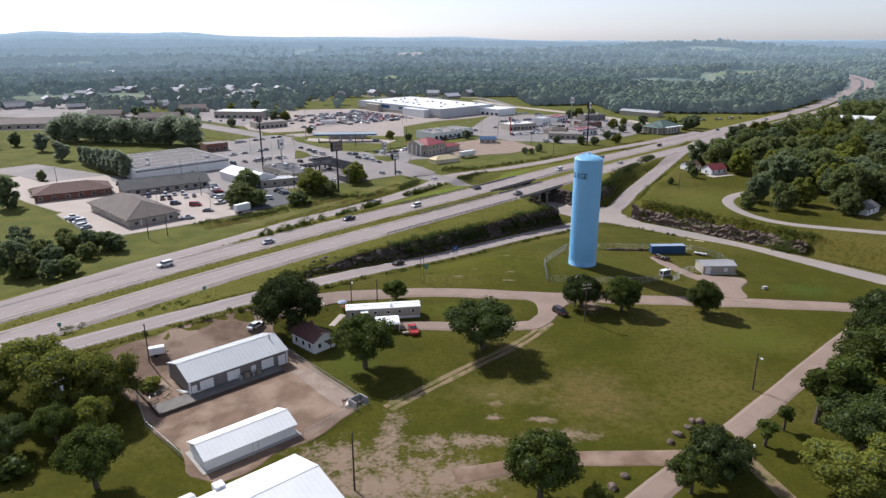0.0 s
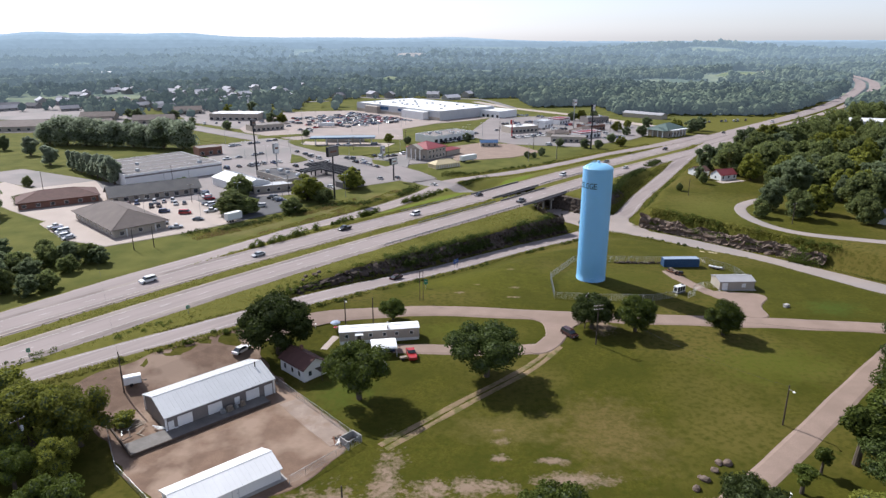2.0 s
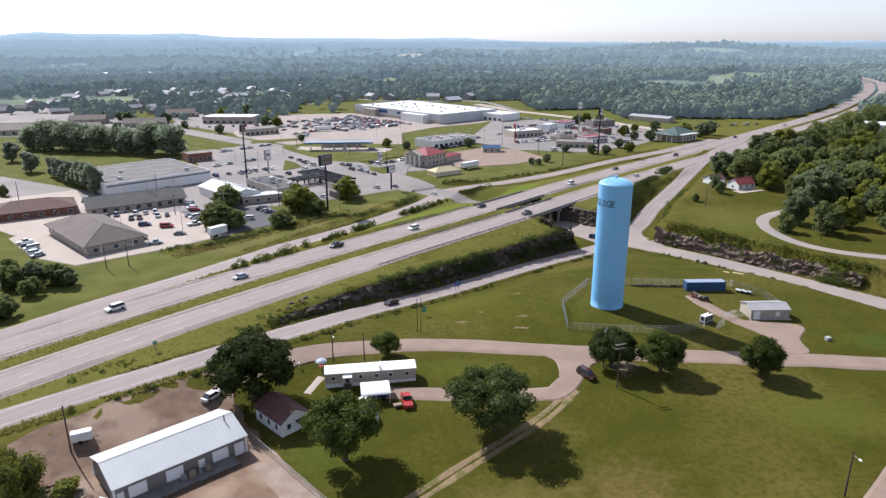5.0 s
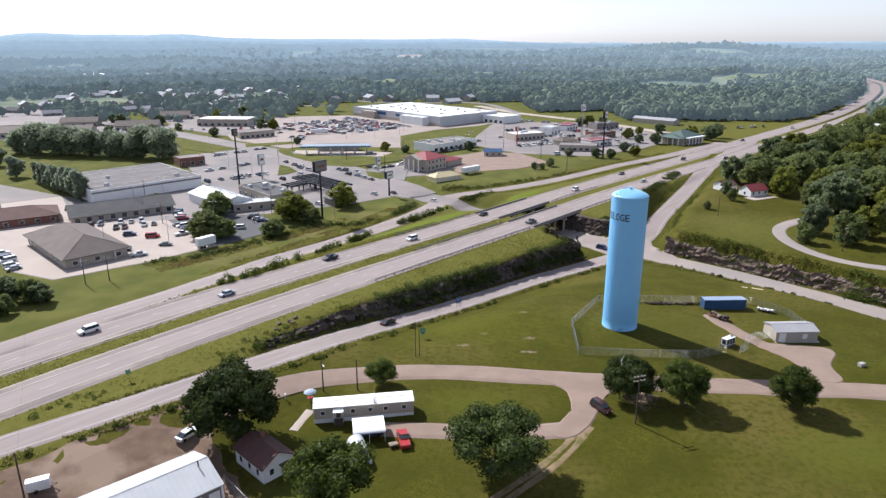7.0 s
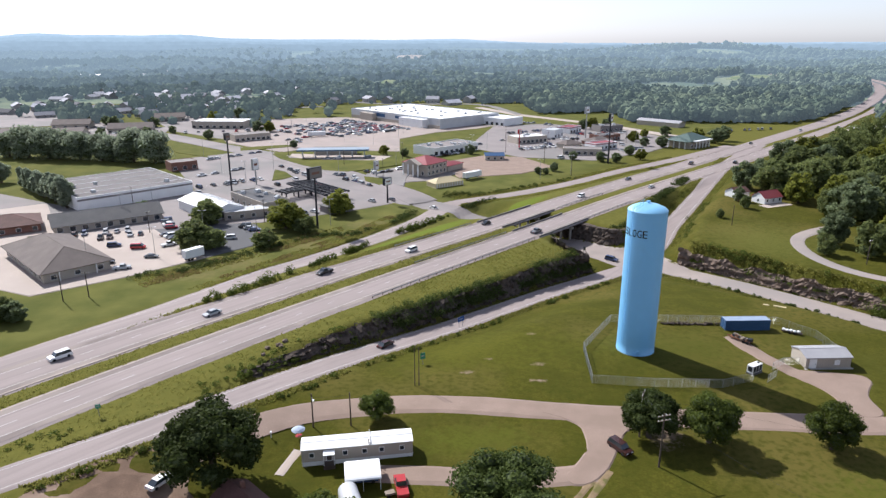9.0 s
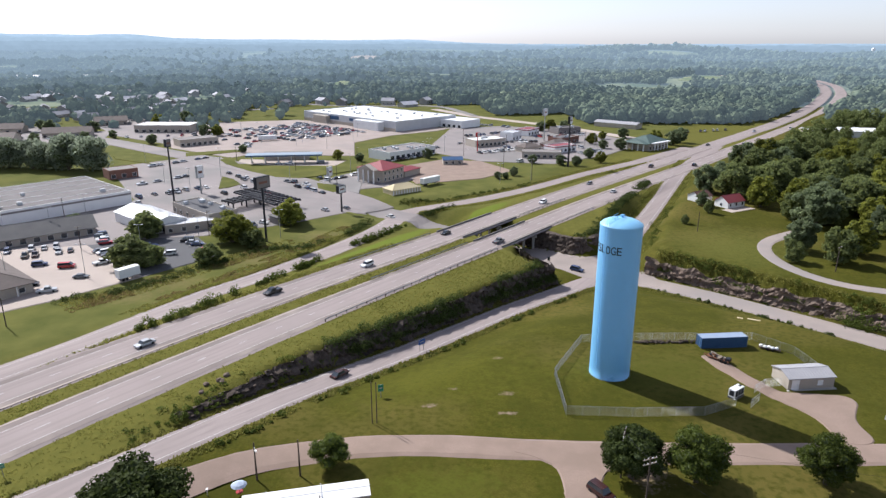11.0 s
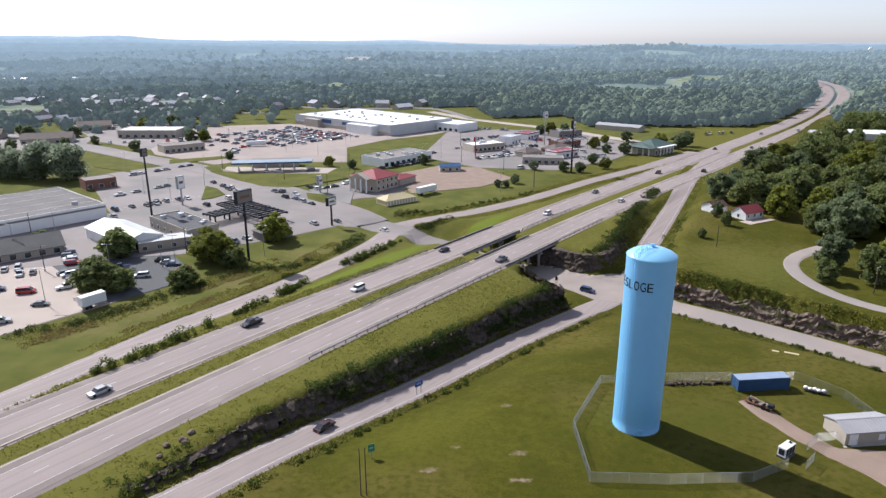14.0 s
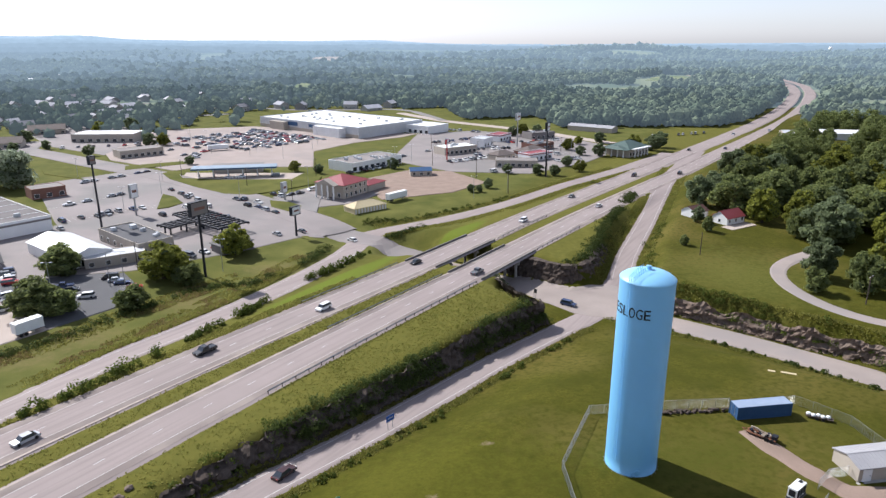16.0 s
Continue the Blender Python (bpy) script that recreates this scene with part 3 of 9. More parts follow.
def land(x, y):
    """Height of the ground."""
    x, y = np.asarray(x, float), np.asarray(y, float)
    a, b = to_road(x, y)
    off = b - median(a)
    z = 0.9 + 1.1 * np.exp(-((x - 44) ** 2 + (y - 186) ** 2) / 55.0 ** 2)
    dc, zc, side = line_near(x, y, CROSS)
    bowl = np.hypot((x - 72) / 1.35, y - 300)
    z = z + (-6.0 - z) * (1 - step(20, 104, bowl)) * step(6, 22, off)
    # the hill beyond the crossing road
    z = np.where((side < 0) & (off > 5), 2.2 + 1.2 * np.sin(x * 0.021) * np.cos(y * 0.017), z)
    # town side and the far country
    z = np.where(off < 0, -0.2 - 0.5 * step(-60, -200, off), z)
    far = np.hypot(x, y)
    z = z + step(1500, 4900, far) * 42 + step(700, 1500, far) * (5 * np.sin(x * 0.004 + 1) * np.cos(y * 0.0035))
    z = z + step(950, 1900, far) * (7 * np.sin(x * 0.0031 + 0.7) * np.cos(y * 0.0052 + x * 0.0011) + 5 * np.sin(x * 0.0074 + 1.3) * np.sin(y * 0.0093 + 0.4))
    # open hillsides in the far woods
    for hx, hy, hr, hz in ((590, 1275, 110, 12), (1030, 2520, 230, 26), (350, 880, 50, 6), (-60, 1210, 60, 9), (-40, 2330, 130, 18)):
        z = z + hz * np.exp(-((x - hx) ** 2 + (y - hy) ** 2) / hr ** 2)
    # crossing road in its cutting
    rocky = (side < 0) & (off > 62)
    wide = np.where(rocky, 11.8, np.where(off < -20, 20.0, 22.0))
    z = zc + (z - zc) * step(np.where(rocky, 8.6, 6.0), wide, dc)
    # ramps
    for line, w in ((EAST_RAMP, 14.0), (NORTH_RAMP_B, 14.0), (NORTH_RAMP, 12.0)):
        d, zr, _ = line_near(x, y, line)
        z = zr + (z - zr) * step(5.0, w, d)
    # rock block between highway and entry ramp
    de, _, se = line_near(x, y, EAST_RAMP)
    block_top = step(9.5, 12.0, de) * step(10.5, 13.5, dc) * (se < 0) * (off > 4) * (side < 0) * (1 - step(42, 50, off)) * (a > 120) * (1 - step(178, 215, a))
    z = z + (deck(a) - 0.5 - z) * block_top
    # highway on its bank, open where it bridges the crossing road
    hold = np.where(off < 0, 1 - step(17, 30, -off), 1 - step(17, 24, off)) * step(np.where(a > 130, 10.5, 8.5), 13.5, dc)
    edge = 119 - 0.55 * np.maximum(0, b - 14)
    plateau = (1 - step(edge - 3, edge + 3, a)) * (off > 0) * (b < ramp_off(a) - 4)
    hold = np.maximum(plateau, hold)
    z = z + (deck(a) - 0.1 - z) * hold * step(1640, 1540, a)
    # south ramp below its rock cut
    rb, rz = ramp_off(a), ramp_height(a)
    s = b - rb
    cut = np.where(s < 0, 1 - step(5.5, 9.0, -s), 1 - step(4.5, 24, s)) * step(-200, -150, a) * step(133, 127, a)
    z = z + (rz - z) * np.where(off > 8, cut, 0)
    return z if z.shape else float(z)


PAVED = []


def ground_sheet():
    def lines(lo, hi, fine, a, b):
        core = list(np.arange(a, b + 0.1, fine))
        out, s, p = [], fine, b
        while p < hi:
            s *= 1.09
            p += s
            out.append(min(p, hi))
        back, s, p = [], fine, a
        while p > lo:
            s *= 1.09
            p -= s
            back.append(max(p, lo))
        return np.array(back[::-1] + core + out)
    xs, ys = lines(-4600, 4600, 2.5, -150, 180), lines(-700, 4900, 2.5, 50, 420)
    gx, gy = np.meshgrid(xs, ys)
    gz = land(gx, gy)
    low = np.zeros(gx.shape)
    for line, w in PAVED:
        d, _, _ = line_near(gx, gy, [(p[0], p[1], 0) for p in line])
        low = np.maximum(low, 1 - step(w / 2 - 0.5, w / 2 + 1.2, d))
    gz = gz - 0.15 * low
    nx, ny = len(xs), len(ys)
    me = bpy.data.meshes.new("ground")
    idx = np.arange(nx * ny).reshape(ny, nx)
    quads = np.stack((idx[:-1, :-1], idx[:-1, 1:], idx[1:, 1:], idx[1:, :-1]), -1).reshape(-1, 4)
    me.from_pydata(np.stack((gx, gy, gz), -1).reshape(-1, 3).tolist(), [], quads.tolist())
    me.materials.append(M["grass"])
    # each further ring of ground glows with more painted haze
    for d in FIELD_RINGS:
        me.materials.append(far_ground_mat("haze_painted_fields", d + 250))
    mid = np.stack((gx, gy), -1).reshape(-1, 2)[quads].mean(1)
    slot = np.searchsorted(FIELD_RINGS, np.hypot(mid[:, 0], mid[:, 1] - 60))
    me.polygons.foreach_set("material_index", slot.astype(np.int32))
    me.shade_smooth()
    return solo("ground", me, None, "mown grass land with dry patches reaching the horizon", "ground", "structure")


def resample(line, gap):
    pts = [np.array(p[:2], float) for p in line]
    out = [pts[0]]
    for p, q in zip(pts, pts[1:]):
        n = max(1, int(np.linalg.norm(q - p) / gap))
        out += [p + (q - p) * i / n for i in range(1, n + 1)]
    out = np.array(out)
    for _ in range(6):
        out[1:-1] = 0.25 * out[:-2] + 0.5 * out[1:-1] + 0.25 * out[2:]
    return out


def strip(line, width, lift=0.10, gap=4.0, across=4, height=None, wob=0.0, off=0.0, skirt=False):
    """A band along a line, laid on the land."""
    p = resample(line, gap)
    t = np.gradient(p, axis=0)
    t /= np.linalg.norm(t, axis=1)[:, None]
    nrm = np.stack((t[:, 1], -t[:, 0]), 1)
    s = Shape()
    rows = []
    for i in range(len(p)):
        w = [width * (1 + wob * noise.noise((p[i][0] * 0.15, p[i][1] * 0.15, 3.7 * e))) for e in (1, 2)]
        for j in range(across + 1):
            k = -w[0] / 2 + (w[0] + w[1]) / 2 * j / across
            q = p[i] + nrm[i] * (k + off)
            rows.append((q[0], q[1]))
    rows = np.array(rows)
    z = (land(rows[:, 0], rows[:, 1]) if height is None else height(rows[:, 0], rows[:, 1])) + lift
    n = across + 1
    if skirt:
        # edges run down into the ground
        g, gz = rows.reshape(-1, n, 2), z.reshape(-1, n)
        lo, hi = g[:, :1] - nrm[:, None] * 1.3, g[:, -1:] + nrm[:, None] * 1.3
        rows = np.concatenate((lo, g, hi), 1).reshape(-1, 2)
        z = np.concatenate((gz[:, :1] - 0.28, gz, gz[:, -1:] - 0.28), 1).reshape(-1)
        n, across = n + 2, across + 2
    s.add(np.column_stack((rows, z)).tolist(), [(i * n + j, i * n + j + 1, (i + 1) * n + j + 1, (i + 1) * n + j) for i in range(len(p) - 1) for j in range(across)])
    return s


def road(name, line, width, material, label, lift=0.10, pave=True, wob=0.0, height=None, gap=4.0):
    if pave:
        PAVED.append((resample(line, 15.0), width))
    return solo(name, strip(line, width, lift, wob=wob, height=height, gap=gap, skirt=True), material, label, "road", "structure")


def lot(name, corners, material, label, lift=0.08, cell=6.0, rough_edge=0.0, category="pavement"):
    """A paved or gravelled yard laid on the land."""
    bm = bmesh.new()
    c = resample(list(corners) + [corners[0]], 1.6)[:-1] if rough_edge else [np.array(p[:2], float) for p in corners]
    vs = []
    for p in c:
        j = rough_edge * noise.noise((p[0] * 0.21, p[1] * 0.21, 1.0))
        vs.append(bm.verts.new((p[0] + j, p[1] + rough_edge * noise.noise((p[0] * 0.21, p[1] * 0.21, 9.0)), 0)))
    bm.faces.new(vs)
    xs, ys = [v.co.x for v in vs], [v.co.y for v in vs]
    for axis, (lo, hi) in ((0, (min(xs), max(xs))), (1, (min(ys), max(ys)))):
        k = lo + cell
        while k < hi:
            at = (k, 0, 0) if axis == 0 else (0, k, 0)
            bmesh.ops.bisect_plane(bm, geom=bm.verts[:] + bm.edges[:] + bm.faces[:], plane_co=at, plane_no=(1, 0, 0) if axis == 0 else (0, 1, 0))
            k += cell
    for v in bm.verts:
        v.co.z = land(v.co.x, v.co.y) + lift
    rim = [e for e in bm.edges if e.is_boundary]
    out = {}
    for e in rim:
        d = e.verts[1].co - e.verts[0].co
        w = Vector((d.y, -d.x, 0)).normalized()
        if w.dot((e.verts[0].co + e.verts[1].co) / 2 - e.link_faces[0].calc_center_median()) < 0:
            w = -w
        for v in e.verts:
            out[v] = out.get(v, Vector()) + w
    low = {v: bm.verts.new(v.co + w.normalized() * 0.6 + Vector((0, 0, -lift - 0.2))) for v, w in out.items()}
    for e in rim:
        bm.faces.new((e.verts[0], e.verts[1], low[e.verts[1]], low[e.verts[0]]))
    bmesh.ops.recalc_face_normals(bm, faces=bm.faces[:])
    if bm.faces and sum(f.normal.z for f in bm.faces) < 0:
        bmesh.ops.reverse_faces(bm, faces=bm.faces[:])
    me = bpy.data.meshes.new(name)
    bm.to_mesh(me)
    bm.free()
    me.materials.append(material)
    return solo(name, me, None, label, category, "structure")


# ---- roads and yards ----
def carriageway(offset, a0, a1, gap=10.0):
    return [from_road(a, median(a) + offset) for a in np.arange(a0, a1, gap)]


def road_level(x, y):
    a = to_road(x, y)[0]
    return deck(a) + 4.5 * step(650, 1150, a)


highway_near = road("highway_near", carriageway(9.3, -330, 1480), 11.6, M["concrete_road"], "pale grey two-lane highway carriageway with worn shoulders", height=road_level, lift=0.06)
highway_far = road("highway_far", carriageway(-9.3, -330, 1480), 11.6, M["concrete_road"], "pale grey opposite highway carriageway", height=road_level, lift=0.06)


def ramp_level(x, y):
    return ramp_height(to_road(x, y)[0])


south_ramp = road("south_ramp", [from_road(a, ramp_off(a)) for a in np.arange(-170, 128, 4)] + [(77, 274)], 6.6, M["concrete_road"], "pale grey exit ramp below a rock cut")
east_ramp = road("east_ramp", EAST_RAMP, 6.8, M["concrete_road"], "pale grey entry ramp climbing to the highway")
north_ramp = road("north_ramp", NORTH_RAMP, 8.2, M["concrete_road"], "grey frontage ramp beside the highway")
north_ramp_on = road("north_ramp_on", NORTH_RAMP_B, 7.0, M["concrete_road"], "grey entry ramp towards the highway")
crossing_road = road("crossing_road", CROSS, 8.2, M["plain_road"], "grey road passing below the highway bridges", gap=3.0)
road("town_approach", [(33, 322), (18, 338), (4, 349), (-14, 370), (-38, 405)], 12.5, M["lot_asphalt"], "wide grey approach from the bridges to the town street", lift=0.16, gap=3.0)
town_street = road("town_street", [(-4, 358), (-38, 405), (-67, 443), (-107, 488), (-149, 526), (-201, 577), (-255, 625), (-330, 690)], 15.0, M["lot_asphalt"], "wide grey town street with shops along it", lift=0.42)
park_road = road("park_road", [(-46, 146.5), (-42, 150), (-36, 157), (-29, 162), (-21, 165), (-9, 166), (8, 164.5), (18, 162), (26, 160), (45, 157.5), (62, 156), (88, 154), (112, 151), (140, 146)], 5.1, M["gravel"], "pinkish gravel park road", wob=0.12)
park_drive = road("park_drive", [(25, 141.5), (20, 139.6), (12, 139.8), (2, 141.5), (-7, 143), (-16, 143)], 3.4, M["gravel"], "gravel driveway to the mobile home", lift=0.13, wob=0.2)
lot("drive_mouth", [(20, 160.5), (26, 157), (27.6, 153), (25.8, 147), (21.4, 142), (18.2, 141), (18.3, 138.2), (24.4, 137.6), (28, 142), (30, 146), (32.6, 152), (35.5, 155), (40, 157.2), (30, 159)], M["gravel"], "flared gravel mouth of the driveway", 0.16, 3.0, 0.5)
for e in (-0.6, 0.6):
    road("dirt_track", [(27.4 + e, 142.4 - e), (25.5 + e, 139.2 - e), (20.8 + e, 132.6 - e), (16.2 + e, 128.2 - e), (8.2 + e, 122 - e), (2.1 + e, 116.4 - e), (-3.3 + e, 111.2 - e), (-7.7 + e, 107.2 - e), (-12.5 + e, 102.6 - e)], 0.75, M["rut"], "worn wheel track across the grass", lift=0.05, wob=0.9, pave=False)
east_park_road = road("east_park_road", [(118, 146.7), (98.2, 130.1), (86.7, 120.8), (75.0, 110.3), (63.7, 100.9), (53.7, 92.3), (44, 84.8), (33.3, 76.4), (18, 63)], 3.6, M["gravel"], "pale park road along the grass", wob=0.05)
south_track = road("south_track", [(45, 85), (37.5, 82.6), (31.3, 84.3), (25, 86.1), (16, 85.2), (8, 82.4), (0, 80.4)], 3.4, M["dirt"], "dirt track through the park", lift=0.08, wob=0.4, pave=False)
road("dirt_spur", [(51, 88), (52.6, 83), (52.6, 78), (54, 72)], 2.2, M["rut"], "worn dirt spur beside the park road", lift=0.07, wob=0.5, pave=False)
shed_drive = road("shed_drive", [(80, 172.5), (75.4, 176.4), (73.2, 182), (73.2, 189), (72.6, 194)], 2.6, M["gravel"], "pinkish gravel drive inside the compound", wob=0.15, lift=0.12)
farm_drive = road("farm_drive", [(175, 212), (152, 224), (136, 232), (131, 240), (127.5, 252), (128.5, 266), (134, 277), (144, 285), (158, 291)], 3.8, M["plain_road"], "curving pale farm driveway", wob=0.05)

lot("junction", [(52, 299), (56.5, 286.5), (63.5, 275), (67, 269), (73, 266.5), (88, 256.5), (92, 265), (86, 279), (89, 289), (83, 293), (76, 289.5), (71, 291), (63.5, 300), (57, 307)], M["plain_road"], "wide paved junction below the bridges", 0.14, 3.0, 0.4)
service_road = road("service_road", [(60, 810), (70.5, 783), (95, 727), (142, 665), (167, 622), (183, 586), (196, 560)], 9.0, M["lot_concrete"], "pale service road behind the shops", lift=0.3)
yard = lot("yard", [(-78, 122), (-60, 142), (-47, 149), (-43, 138), (-33, 124), (-17.5, 105.5), (-21, 97), (-30, 89), (-40, 79), (-49, 88), (-58, 98), (-68, 110)], M["dirt"], "bare tan dirt yard round the metal buildings", 0.07, rough_edge=1.5)
lot("shed_apron", [(77, 177), (81.5, 175.6), (95, 174), (94.6, 170.9), (89, 166.8), (86.6, 162.6), (88.5, 156.5), (79.5, 157.2), (82.3, 164.4), (80, 169.6), (75.5, 176)], M["gravel"], "pinkish gravel apron before the shed", 0.14, 3.0, 0.4)
# town paving
lot("office_lot", [(-163, 266), (-141, 242), (-121, 232.5), (-100, 248), (-84, 263.5), (-78, 270), (-92, 282), (-112, 305), (-150, 300), (-160, 285)], M["lot_concrete"], "pale concrete car park with parked cars", 0.2)
lot("brick_lot", [(-240, 338), (-203, 303), (-189, 290), (-166, 272), (-158, 268), (-152, 282), (-158, 297), (-150, 301), (-160, 320), (-181, 354), (-205, 335), (-228, 352)], M["lot_concrete"], "pinkish worn paving round the brick building", 0.18)
lot("middle_lot", [(-92, 280), (-80, 268), (-60, 288), (-74, 312), (-90, 312), (-112, 305)], M["dark_asphalt"], "dark asphalt car park with painted bays", 0.22)
lot("west_lot", [(-112, 305), (-92, 312), (-72, 314), (-40, 330), (-10, 352), (-38, 397), (-78, 445), (-130, 500), (-165, 470), (-120, 380), (-165, 345), (-240, 390), (-260, 370), (-190, 330), (-160, 297)], M["lot_asphalt"], "worn grey asphalt round the shops", 0.16)
lot("store_lot", [(-150, 545), (-100, 500), (-88, 512), (-20, 500), (-22, 560), (6, 596), (45, 622), (60, 640), (-10, 668), (-80, 712), (-150, 700), (-190, 640)], M["store_paving"], "wide pale store car park full of cars", 0.25)
lot("station_lot", [(-90, 462), (-28, 460), (-24, 480), (-92, 492)], M["lot_concrete"], "concrete forecourt of the filling station", 0.25)
lot("bank_lot", [(-34, 398), (-12, 395), (2, 398), (14, 415), (20, 440), (-10, 452), (-30, 425)], M["lot_asphalt"], "grey asphalt round the bank", 0.25)
lot("gravel_field", [(16, 404), (52, 415), (74, 436), (60, 470), (36, 478), (8, 455)], M["gravel"], "open tan gravel lot", 0.25)
lot("east_lot", [(28, 516), (60, 470), (104, 456), (150, 488), (192, 536), (170, 600), (110, 650), (60, 640)], M["lot_asphalt"], "grey asphalt round the eastern shops", 0.25)
ground = ground_sheet()


def markings():
    """Painted dashes and edge lines of the highway, children of the carriageways."""
    dash = Shape().add([(-1.5, -0.09, 0), (1.5, -0.09, 0), (1.5, 0.09, 0), (-1.5, 0.09, 0)], [(0, 1, 2, 3)]).mesh("lane_dash", M["white_line"])
    for parent, offset in ((highway_near, 9.4), (highway_far, -9.4)):
        far_away = Shape()
        for a in np.arange(-118.0, 900.0, 11.3):
            b = median(a) + offset
            x, y = from_road(a, b)
            x1, y1 = from_road(a + 3, median(a + 3) + offset)
            turn = math.degrees(math.atan2(y1 - y, x1 - x))
            if a < 320:
                d = part("lane_dash", dash, None, parent)
                d.matrix_world = pose(x, y, deck(a) + 0.075, 0, 0, turn)
            else:
                far_away.add([pose(x, y, deck(a) + 4.5 * step(650, 1150, a) + 0.08, 0, 0, turn) @ Vector(c) for c in ((-1.5, -0.1, 0), (1.5, -0.1, 0), (1.5, 0.1, 0), (-1.5, 0.1, 0))], [(0, 1, 2, 3)])
        tagged(part("far_lane_dashes", far_away, M["white_line"], parent), kind="stuff")
        for e in (-4.86, 4.86):
            part("shoulder", strip(carriageway(offset + e, -330, 420), 1.86, 0.067, across=1, height=road_level, wob=0.06), M["shoulder"], parent, "darker worn shoulder strip")
        inner = -1 if offset > 0 else 1
        part("kerb_strip", strip(carriageway(offset + inner * 5.95, -200, 300, 4.0), 0.45, 0.09, across=1, height=road_level, wob=0.7), M["lot_concrete"], parent, "broken pale strip along the median")
        for e in (-3.75, 3.75):
            part("edge_line", strip(carriageway(offset + e, -150, 420, 8), 0.13, 0.075, across=1, height=road_level), M["white_line"], parent)
    for parent, line, w in ((south_ramp, [from_road(a, ramp_off(a)) for a in np.arange(-130, 112, 4)], 5.6), (east_ramp, EAST_RAMP[1:-1], 5.4), (north_ramp, NORTH_RAMP[3:-1], 6.6)):
        for e in (-w / 2, w / 2):
            part("edge_line", strip(line, 0.15, 0.115, across=1, off=e), M["white_line"], parent)


markings()


# ---- trees ----
def crown_mesh(name, rng, lobes, leaves, size, material, squash=0.85):
    """A crown of many small leaf clumps on uneven lobes, round darker spheres added to keep it opaque; unit height and
    unit radius.
    """
    c = np.array([l[:3] for l in lobes])
    r = np.array([l[3] for l in lobes])
    pick = rng.choice(len(lobes), leaves, p=r ** 2 / (r ** 2).sum())
    way = rng.normal(size=(leaves, 3))
    way[:, 2] += 0.25
    way /= np.linalg.norm(way, axis=1)[:, None]
    reach = r[pick] * (0.62 + 0.47 * rng.random(leaves))
    pos = c[pick] + way * reach[:, None] * np.array((1, 1, squash))
    nrm = way + rng.normal(size=(leaves, 3)) * 0.55
    nrm /= np.linalg.norm(nrm, axis=1)[:, None]
    t1 = np.cross(nrm, rng.normal(size=(leaves, 3)))
    t1 /= np.linalg.norm(t1, axis=1)[:, None]
    t2 = np.cross(nrm, t1)
    s = (size * (0.6 + 0.8 * rng.random(leaves)))[:, None]
    v = np.stack((pos - t1 * s, pos - t2 * s * 0.7 + nrm * s * 0.25, pos + t1 * s, pos + t2 * s * 0.7 + nrm * s * 0.25), 1).reshape(-1, 3)
    f = np.arange(leaves * 4).reshape(-1, 4)
    me = bpy.data.meshes.new(name)
    verts, faces = v.tolist(), f.tolist()
    n0 = len(faces)
    ico = bmesh.new()
    bmesh.ops.create_icosphere(ico, subdivisions=2, radius=1)
    iv, jf = [tuple(p.co) for p in ico.verts], [[p.index for p in q.verts] for q in ico.faces]
    ico.free()
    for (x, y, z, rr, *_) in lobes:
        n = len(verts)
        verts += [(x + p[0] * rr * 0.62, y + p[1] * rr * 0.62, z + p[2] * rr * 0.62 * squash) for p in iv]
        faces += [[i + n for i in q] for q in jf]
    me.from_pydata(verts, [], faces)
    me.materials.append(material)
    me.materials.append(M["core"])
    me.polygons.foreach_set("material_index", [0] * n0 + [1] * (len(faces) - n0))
    return me


def trunk_mesh(name, rng, top, lobes, thick=0.035):
    s = Shape()
    s.tube((0, 0, -0.02), (0.01, 0.005, top * 0.5), thick * 1.25, thick, 9).tube((0.01, 0.005, top * 0.5), (0, 0, top), thick, thick * 0.7, 9)
    for (x, y, z, r, *_) in lobes[:7]:
        s.tube((0, 0, top * (0.75 + 0.2 * rng.random())), (x * 0.85, y * 0.85, z), thick * 0.5, thick * 0.12, 6)
    return s.mesh(name, M["bark"])


TREES = {}


def tree_kind(key, seed, lobes_n, spread, low, leaves, size, leaf, flat=1.0):
    """One tree, one metre high, whose crown reaches from low to 1."""
    rng = np.random.default_rng(seed)
    lobes = []
    for i in range(lobes_n):
        u = rng.random()
        z = low + (1 - low) * (0.22 + 0.6 * u)
        wide = spread * math.sqrt(max(0.05, 1 - (abs(u - 0.38) / 0.75) ** 2)) * 0.66
        ang = 2.4 * i + rng.random()
        d = wide * (0.35 + 0.65 * rng.random())
        lobes.append((d * math.cos(ang), d * math.sin(ang), z * flat + (1 - flat) * low, spread * (0.36 + 0.22 * rng.random())))
    lobes.append((0, 0, low + (1 - low) * 0.52, spread * 0.6))
    TREES[key] = (trunk_mesh(key + "_trunk", rng, low + (1 - low) * 0.45, lobes), crown_mesh(key + "_crown", rng, lobes, leaves, size, M[leaf]))


